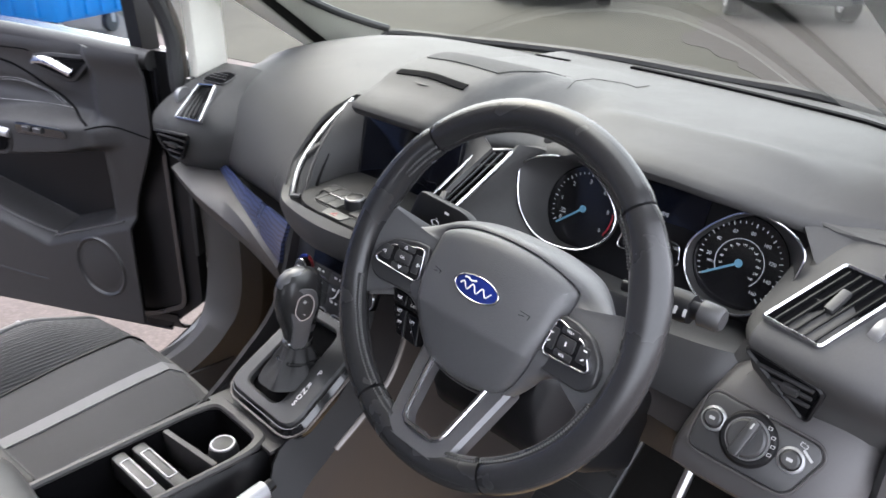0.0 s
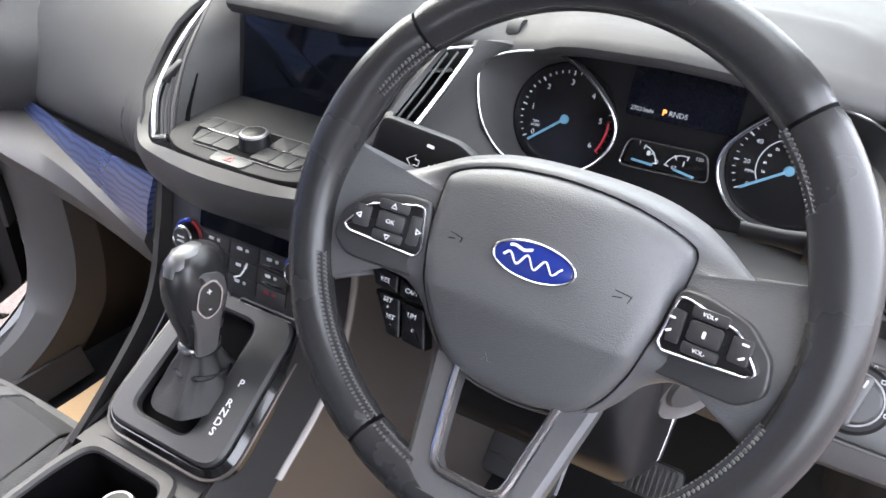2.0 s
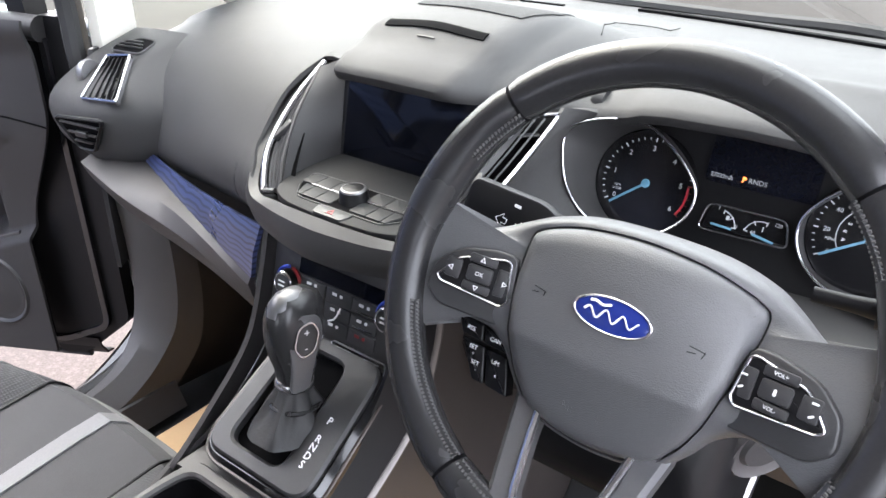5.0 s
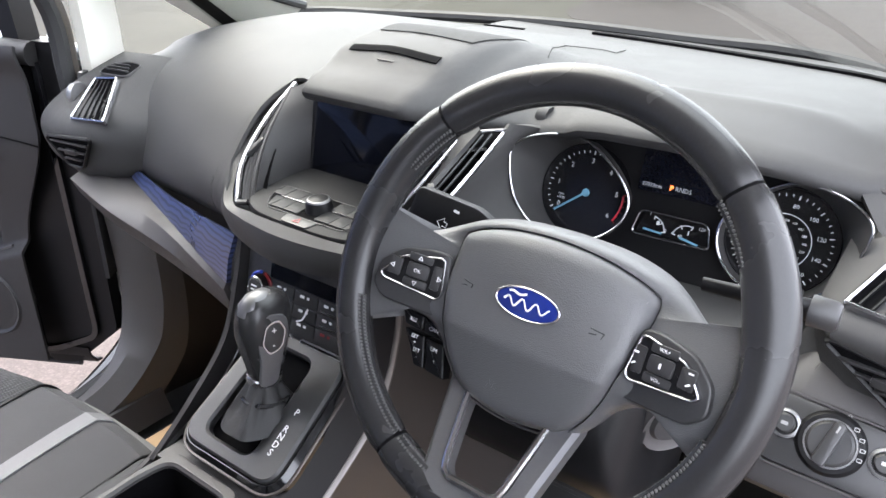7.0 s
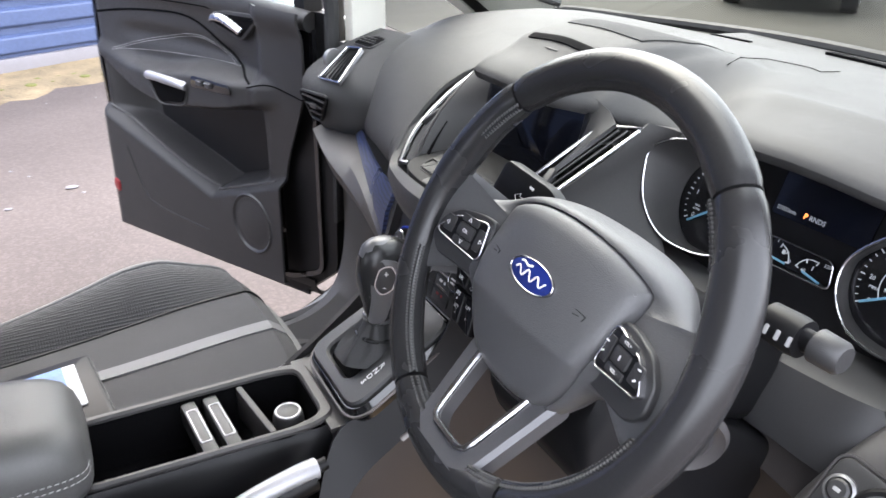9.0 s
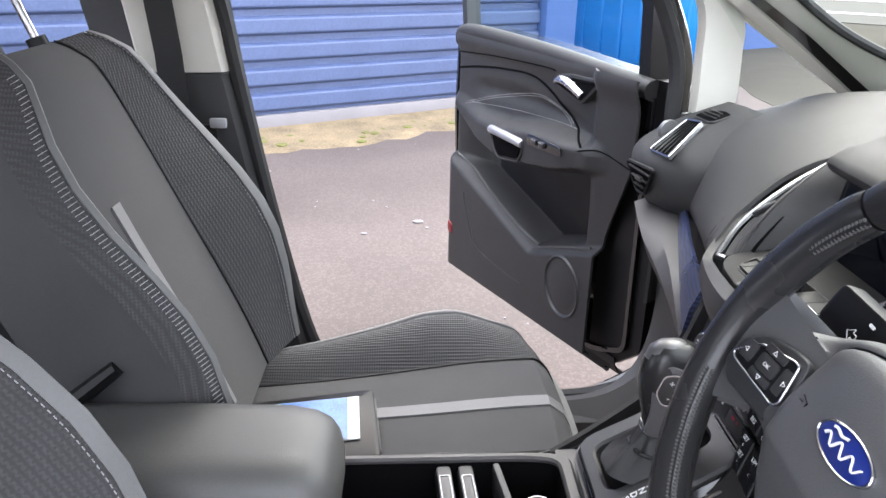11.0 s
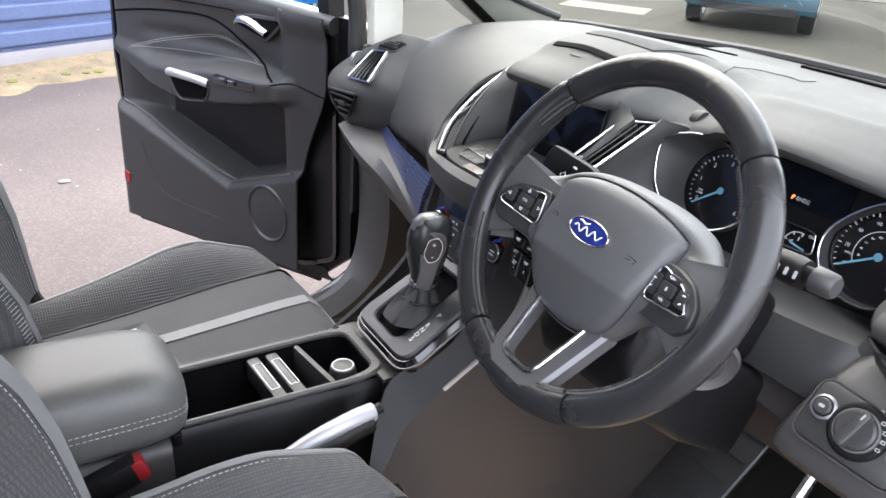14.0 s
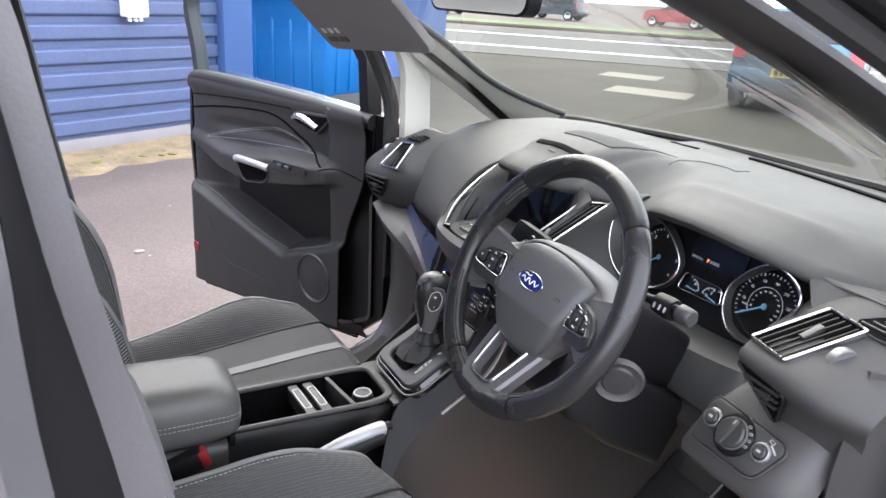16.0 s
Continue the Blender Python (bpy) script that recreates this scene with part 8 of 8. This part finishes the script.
part("brake_well_floor", box((0.105, 0.3, 0.012), Vector((0.11, -0.22, 0.545)), 0.005), M["black"], con, "black floor of the handbrake well")
# handbrake
hb = thing("handbrake", (0.115, -0.28, 0.55), "handbrake lever with a silver grip", "handbrake")
a, b = Vector((0.128, -0.24, 0.635)), Vector((0.112, -0.10, 0.662))
part("grip", tube(spline([a, a.lerp(b, 0.4) + Vector((0, 0, 0.007)), a.lerp(b, 0.8) + Vector((0, 0, 0.005)), b], 6), 0.0135, 14, taper=(0.9, 1.0)), M["silver"], hb, "silver handbrake grip")
part("release_button", tube([b, b + (b - a).normalized() * 0.014], 0.008, 12), M["black"], hb)
part("lower_grip", tube(spline([a + Vector((0, 0, -0.012)), a.lerp(b, 0.5) + Vector((0, 0, -0.01)), b + Vector((0, -0.004, -0.012))], 6), 0.0175, 12), M["black"], hb, "black underside of the lever")
part("gaiter", loft([ring(Vector((0.122, -0.28, z)), (0, 0.2, 1), rx, ry) for z, rx, ry in ((0.535, 0.04, 0.09), (0.555, 0.034, 0.075), (0.585, 0.024, 0.05))], ring=True, caps=True), M["leather"], hb, "black gaiter")
# armrest box
arm = thing("armrest", (0.02, -0.55, 0.66), "padded charcoal armrest with pale double stitching", "armrest")
rows = []
for y, w, z0, z1 in ((-0.331, 0.03, 0.73, 0.755), (-0.333, 0.048, 0.716, 0.770), (-0.338, 0.062, 0.707, 0.782), (-0.348, 0.073, 0.702, 0.792), (-0.366, 0.08, 0.699, 0.80), (-0.395, 0.084, 0.698, 0.804), (-0.5, 0.086, 0.698, 0.806), (-0.68, 0.086, 0.698, 0.806), (-0.72, 0.07, 0.70, 0.80)):
    rows.append([Vector((0.015 + p.x, y, (z0 + z1) / 2 - 0.022 + p.y)) for p in rrect(2 * w, z1 - z0, 0.048, 7)])
part("cushion", loft(rows, ring=True, caps=True), M["vinyl"], arm, "soft leatherette lid")
for dz in (0.0, 0.008):
    stitches(spline([(0.1018, -0.62, 0.728 + dz), (0.1018, -0.45, 0.728 + dz), (0.0992, -0.385, 0.727 + dz), (0.094, -0.353, 0.725 + dz), (0.08, -0.337, 0.723 + dz), (0.05, -0.334, 0.721 + dz), (-0.02, -0.334, 0.721 + dz)], 12), arm, 0.004, 0.0028, 0.0006)
part("box_body", loft([[Vector((0.015 + p.x, y, 0.60 + p.y)) for p in rrect(0.15, 0.16, 0.02)] for y in (-0.36, -0.7)], ring=True, caps=True), M["dash_low"], arm, "dark storage box below the lid")
part("lid_catch", box((0.03, 0.012, 0.02), Vector((0.06, -0.35, 0.673)), 0.004), M["black"], arm)

# ---------------------------------------------------------------- seats
def seat(cx, off, s, label, back_y=-0.53, lean=20.0):
    """A front seat; s is +1 where the tunnel lies at its left-hand (minus x) side."""
    t = thing("front_seat", (cx, -0.3 + off[1], 0.28), label, "seat", "front seats")
    O = Vector((cx, off[1], off[2]))
    def P(u, y, z):
        q = O + Vector((u, y, z))
        return Vector((min(q.x, -0.084), q.y, q.z)) if cx < 0 else q
    # cushion cross sections, from the front edge backwards: height of the middle and of the bolsters
    U = [-0.25, -0.235, -0.205, -0.16, -0.135, -0.12, -0.06, 0.0, 0.06, 0.12, 0.135, 0.16, 0.205, 0.235, 0.25]
    def zc(u, y):
        base = 0.615 + 0.01 * math.sin((y + 0.05) * 5) - 0.07 * max(0, -y - 0.1)
        a = abs(u)
        back = min(1, max(0, (-0.01 - y) / 0.15))
        bol = 0.0
        if a > 0.13:
            bol = (0.06 * back + 0.004) * math.sin(min(1, (a - 0.13) / 0.085) * math.pi / 2)
            if a > 0.215:
                bol -= (0.10) * ((a - 0.215) / 0.035) ** 2
        return base + bol
    ys = [0.005, 0.0, -0.012, -0.035, -0.08, -0.14, -0.2, -0.27, -0.34, -0.42, -0.5, -0.56]
    def place(u, y, lift=0.0):
        """A place on the cushion; its door side narrows and sinks towards the back."""
        z = zc(u, y) + lift
        back = max(0.0, (-y - 0.16) / 0.34)
        yy = y - 0.05 * (abs(u) / 0.25) ** 3 * (1 if y > -0.2 else max(0, 1 + (y + 0.2) * 5))
        if y > -0.035:
            z -= 0.055 * ((y + 0.035) / 0.04) ** 2
        if u * s > 0:
            z -= 0.045 * back * max(0, (abs(u) - 0.12) / 0.12)
            u *= 1 - 0.2 * back
        return P(u, yy, z)
    def row(u0, u1, k, lift=0.0):
        out = []
        for y in ys:
            r = []
            for f in range(k + 1):
                u = u0 + (u1 - u0) * f / k
                r.append(place(u, y, lift))
            out.append(r)
        return out
    part("cushion_middle", sheet(row(-0.131, 0.131, 10), 0.03), M["cloth"], t, "plain dark cloth middle panel")
    for q in (-1, 1):
        part("cushion_bolster", sheet(row(q * 0.131, q * 0.25, 8), 0.03), M["mesh"] if q == -s or True else M["vinyl"], t, "raised side bolster in mesh cloth")
        edge = [place(q * 0.222, y, 0.002) for y in ys]
        part("piping", tube(spline(edge, 3), 0.0042, 8), M["band"], t, "pale grey leatherette piping")
        stitches([e + Vector((-q * 0.012, 0, 0.001)) for e in spline(edge, 4)], t, 0.004, 0.003, 0.0006)
        part("panel_seam", tube(spline([p[0] for p in row(q * 0.131, q * 0.132, 1, 0.001)], 3), 0.0022, 6), M["black"], t)
    part("cushion_stripe", sheet([[p[0] + Vector((0, 0, 0.003)), p[1] + Vector((0, 0, 0.003))] for p in row(-0.014, 0.014, 1)[1:-3]], 0.003), M["stripe"], t, "pale grey stripe along the seat")
    fr = []
    for u in np.linspace(-0.25, 0.25, 15):
        ri = 0.05 * (abs(u) / 0.25) ** 3
        z = zc(u, 0.005) - 0.055
        fr.append([P(u, 0.005 - ri, z), P(u, 0.006 - ri, z - 0.03), P(u, -0.01 - ri, z - 0.07), P(u, -0.04 - ri, z - 0.11)])
    part("cushion_front", sheet(fr, 0.01), M["vinyl"], t, "leatherette front edge")
    part("seat_base", loft([[P(p.x, -0.29 + p.y, z) for p in rrect(w, l, 0.05)] for z, w, l in ((0.36, 0.40, 0.46), (0.47, 0.47, 0.5), (0.55, 0.49, 0.52))], ring=True, caps=True), M["plastic"], t, "black plastic seat base")
    for q in (-1, 1):
        part("seat_rail", box((0.035, 0.5, 0.07), P(q * 0.19, -0.28, 0.325 - off[2] * 0.5), 0.005), M["black"], t)
    # backrest
    tilt = radians(lean)
    base = Vector((cx, back_y, 0.64 + off[2]))
    up, nr = Vector((0, -math.sin(tilt), math.cos(tilt))), Vector((0, math.cos(tilt), math.sin(tilt)))
    def B(u, h, n):
        return base + Vector((u, 0, 0)) + up * h + nr * n
    def half(h):
        return 0.235 + 0.012 * math.sin(h * 5) - 0.10 * max(0, (h - 0.30) / 0.26) ** 2.2
    def nb(f, h):
        w = min(1, max(0, (abs(f) - 0.55) / 0.35))
        lower = math.exp(-((h - 0.2) / 0.2) ** 2)
        e = 0.0 if abs(f) < 0.9 else -0.045 * ((abs(f) - 0.9) / 0.1) ** 2
        return w * (0.03 + 0.07 * lower) + e + 0.01 * math.cos(h * 8) - 0.05 * max(0, (h - 0.5) / 0.07) ** 2
    hs = [-0.04, 0.0, 0.05, 0.1, 0.16, 0.22, 0.28, 0.34, 0.40, 0.45, 0.49, 0.52, 0.545, 0.56]
    def brow(f0, f1, k, lift=0.0):
        return [[B(half(max(h, 0)) * (f0 + (f1 - f0) * i / k), h, nb(f0 + (f1 - f0) * i / k, h) + lift) for i in range(k + 1)] for h in hs]
    part("back_middle", sheet(brow(-0.56, 0.56, 12), 0.03), M["cloth"], t, "plain dark cloth backrest")
    for q in (-1, 1):
        part("back_bolster", sheet(brow(q * 0.56, q * 1.0, 9), 0.03), M["mesh"], t, "raised backrest bolster")
        pip = [B(q * half(max(h, 0)) * 0.93, h, nb(0.93, h) + 0.003) for h in hs]
        part("back_piping", sheet([[B(q * half(max(h, 0)) * f, h, nb(f, h) + 0.003) for h in hs] for f in (0.86, 0.885, 0.91, 0.935)], 0.004), M["band"], t, "pale grey leatherette edge band")
        bms = []
        for i in range(88):
            h = 0.01 + i * 0.006
            bms.append(tube([B(q * half(h) * 0.94, h, nb(0.94, h) + 0.002), B(q * half(h) * 0.962, h - 0.002, nb(0.962, h) + 0.002)], 0.0006, 4))
        part("ladder_stitching", merge(*bms), M["thread"], t, "pale ladder stitching along the edge", kind="stuff")
        stitches(spline([B(q * half(max(h, 0)) * 0.85, h, nb(0.85, h) + 0.001) for h in hs], 4), t, 0.004, 0.003, 0.0006)
        part("back_seam", tube(spline([p[0] for p in brow(q * 0.56, q * 0.57, 1, 0.001)], 3), 0.0022, 6), M["black"], t)
    part("back_stripe", sheet([[B(half(h) * f - 0.0, h, nb(0, h) + 0.003) for f in (0.2 * -s + (0.022 + 0.09 * h) * g for g in (-1, 1))] for h in hs[1:8]], 0.003), M["stripe"], t, "pale grey stripe on the backrest")
    sh = []
    for h in hs[::1]:
        w = half(max(h, 0)) - 0.002
        e = nb(1.0, h)
        sh.append([B(-w, h, e), B(-w - 0.004, h, e - 0.04), B(-w + 0.02, h, -0.11), B(-w * 0.5, h, -0.125), B(w * 0.5, h, -0.125), B(w - 0.02, h, -0.11), B(w + 0.004, h, e - 0.04), B(w, h, e), B(w * 0.92, h, -0.045), B(-w * 0.92, h, -0.045)])
    part("back_shell", loft(sh, ring=True, caps=True), M["cloth"], t, "dark cloth sides and back")
    part("recline_strap", tube([B(-s * 0.245, 0.195, 0.0), B(-s * 0.25, 0.175, -0.06), B(-s * 0.245, 0.155, -0.13)], 0.012, 8, taper=(0.8, 1.2)), M["black"], t)
    for q in (-1, 1):
        part("headrest_post", tube([B(q * 0.06, 0.53, -0.05), B(q * 0.06, 0.68, -0.05)], 0.006, 10), M["chrome"], t, "chrome headrest post")
        part("post_sleeve", tube([B(q * 0.06, 0.545, -0.05), B(q * 0.06, 0.572, -0.05)], 0.014, 12), M["black"], t)
    hr = [[B(p.x * g, hh, -0.045 + p.y * g) for p in rrect(0.25, 0.10, 0.045, 5)] for hh, g in ((0.645, 0.7), (0.655, 0.9), (0.69, 1.0), (0.78, 1.0), (0.82, 0.92), (0.835, 0.7))]
    part("headrest", loft(hr, ring=True, caps=True), M["vinyl"], t, "dark padded headrest")
    return t


seat(-0.302, (0, 0.0, 0.0), 1 * -1, "dark cloth passenger seat with a pale grey stripe and mesh bolsters")
seat(0.40, (0, -0.10, 0.04), 1, "dark cloth driver's seat with mesh bolsters and pale stitching", -0.52, 25.0)
bk = thing("belt_buckle", (0.12, -0.44, 0.6), "seat belt buckle with a red release button", "buckle")
m = axes((0.112, -0.435, 0.672), (0, 1, 0.35), (0, -0.35, 1))
part("buckle_body", box((0.07, 0.034, 0.024), m, 0.006), M["black"], bk)
part("release_button", box((0.018, 0.03, 0.02), m @ pose(0.033, 0, 0.002), 0.004), M["red"], bk, "red release button")
part("buckle_stem", tube([(0.112, -0.462, 0.66), (0.115, -0.52, 0.56), (0.115, -0.53, 0.5)], 0.012, 8), M["black"], bk)

# brochure on a dark wallet on the passenger seat
wl = thing("document_wallet", (-0.22, -0.38, 0.612), "black document wallet lying on the seat", "wallet")
m = axes((-0.215, -0.395, 0.608), (1.0, 0.12, 0.0), (-0.12, 1.0, 0.06))
part("cover", slab(rrect(0.175, 0.185, 0.012), 0.02, m, 0.006), M["black"], wl)
part("flap_edge", tube([m @ Vector((-0.07, 0.09, 0.012)), m @ Vector((0.07, 0.09, 0.012))], 0.004, 6), M["vinyl"], wl)
br = thing("brochure", (-0.222, -0.41, 0.63), "blue and white brochure with a lime corner", "brochure")
mb = axes((-0.225, -0.405, 0.6285), (1.0, 0.09, 0.0), (-0.09, 1.0, 0.06))
part("sheet", slab(rrect(0.108, 0.148, 0.002), 0.0025, mb), M["paper"], br)
part("printed_panel", slab(rrect(0.105, 0.13, 0.002), 0.0006, mb @ pose(0, -0.008, 0.0028)), M["print_blue"], br, "blue printed panel")
part("printed_corner", slab(round_poly([(-0.05, -0.07), (0.05, -0.07), (0.03, -0.04), (-0.05, -0.045)], 0.004), 0.0006, mb @ pose(0, 0, 0.0038)), M["print_lime"], br, "lime printed corner")
part("title_bar", slab(rrect(0.04, 0.005, 0.001), 0.0005, mb @ pose(0.01, 0.01, 0.0036)), M["paper"], br, "unreadable print")

# ---------------------------------------------------------------- footwells
fm = thing("paper_floor_mat", (-0.38, 0.1, 0.3), "tan kraft paper protecting the floor", "paper mat")
rows = [[Vector((x, y, 0.305 + 0.09 * max(0, (y - 0.25) / 0.35) ** 1.5 + 0.004 * noise.noise((x * 9, y * 9, 0)))) for x in np.linspace(-0.56, -0.16, 9)] for y in np.linspace(-0.15, 0.5, 10)]
part("sheet", sheet(rows, 0.0015), M["kraft"], fm)
fm = thing("paper_floor_mat", (0.42, 0.2, 0.3), "crumpled tan kraft paper on the driver's floor", "paper mat")
rows = [[Vector((x, y, 0.305 + 0.05 * max(0, (y - 0.2) / 0.3) + 0.02 * abs(noise.noise((x * 11, y * 11, 3))))) for x in np.linspace(0.28, 0.6, 12)] for y in np.linspace(-0.05, 0.38, 14)]
part("sheet", sheet(rows, 0.0015), M["kraft"], fm)
def pedal(x, y, z, w, h, label, n, vert):
    t = thing("pedal", (x, y, z), label, "pedal")
    m = axes((x, y, z), (1, 0, 0), (0, 0.55, 0.83))
    part("pad", slab(rrect(w, h, 0.012), 0.014, m, 0.004), M["rubber"], t, "ribbed black rubber pad")
    for k in range(n):
        f = (k + 0.5) / n - 0.5
        part("rib", box((0.004, h * 0.85, 0.004), m @ pose(f * w * 0.9, 0, 0.015), 0.001) if vert else box((w * 0.85, 0.004, 0.004), m @ pose(0, f * h * 0.9, 0.015), 0.001), M["rubber"], t)
    part("arm", tube([m @ Vector((0, 0.0, -0.004)), Vector((x + 0.01, y + 0.06, z + 0.14)), Vector((x + 0.015, y + 0.14, z + 0.3))], 0.009, 8), M["alloy"], t, "steel pedal arm")


pedal(0.405, 0.445, 0.435, 0.10, 0.055, "brake pedal with a ribbed rubber pad", 11, True)
pedal(0.53, 0.45, 0.44, 0.045, 0.12, "accelerator pedal with a ribbed pad", 4, True)
ft = thing("foot_rest", (0.22, 0.5, 0.3), "ribbed black rubber foot rest", "foot rest")
m = axes((0.215, 0.53, 0.40), (1, 0, 0), (0, 0.75, 0.66))
part("plate", slab(rrect(0.13, 0.26, 0.015), 0.02, m, 0.005), M["rubber"], ft)
for k in range(5):
    part("rib", box((0.115, 0.006, 0.006), m @ pose(0, -0.1 + 0.05 * k, 0.021), 0.002), M["rubber"], ft)
part("bright_edge", tube([m @ Vector((0.066, -0.12, 0.018)), m @ Vector((0.066, 0.12, 0.018))], 0.0025, 6), M["silver"], ft, "pale edge")
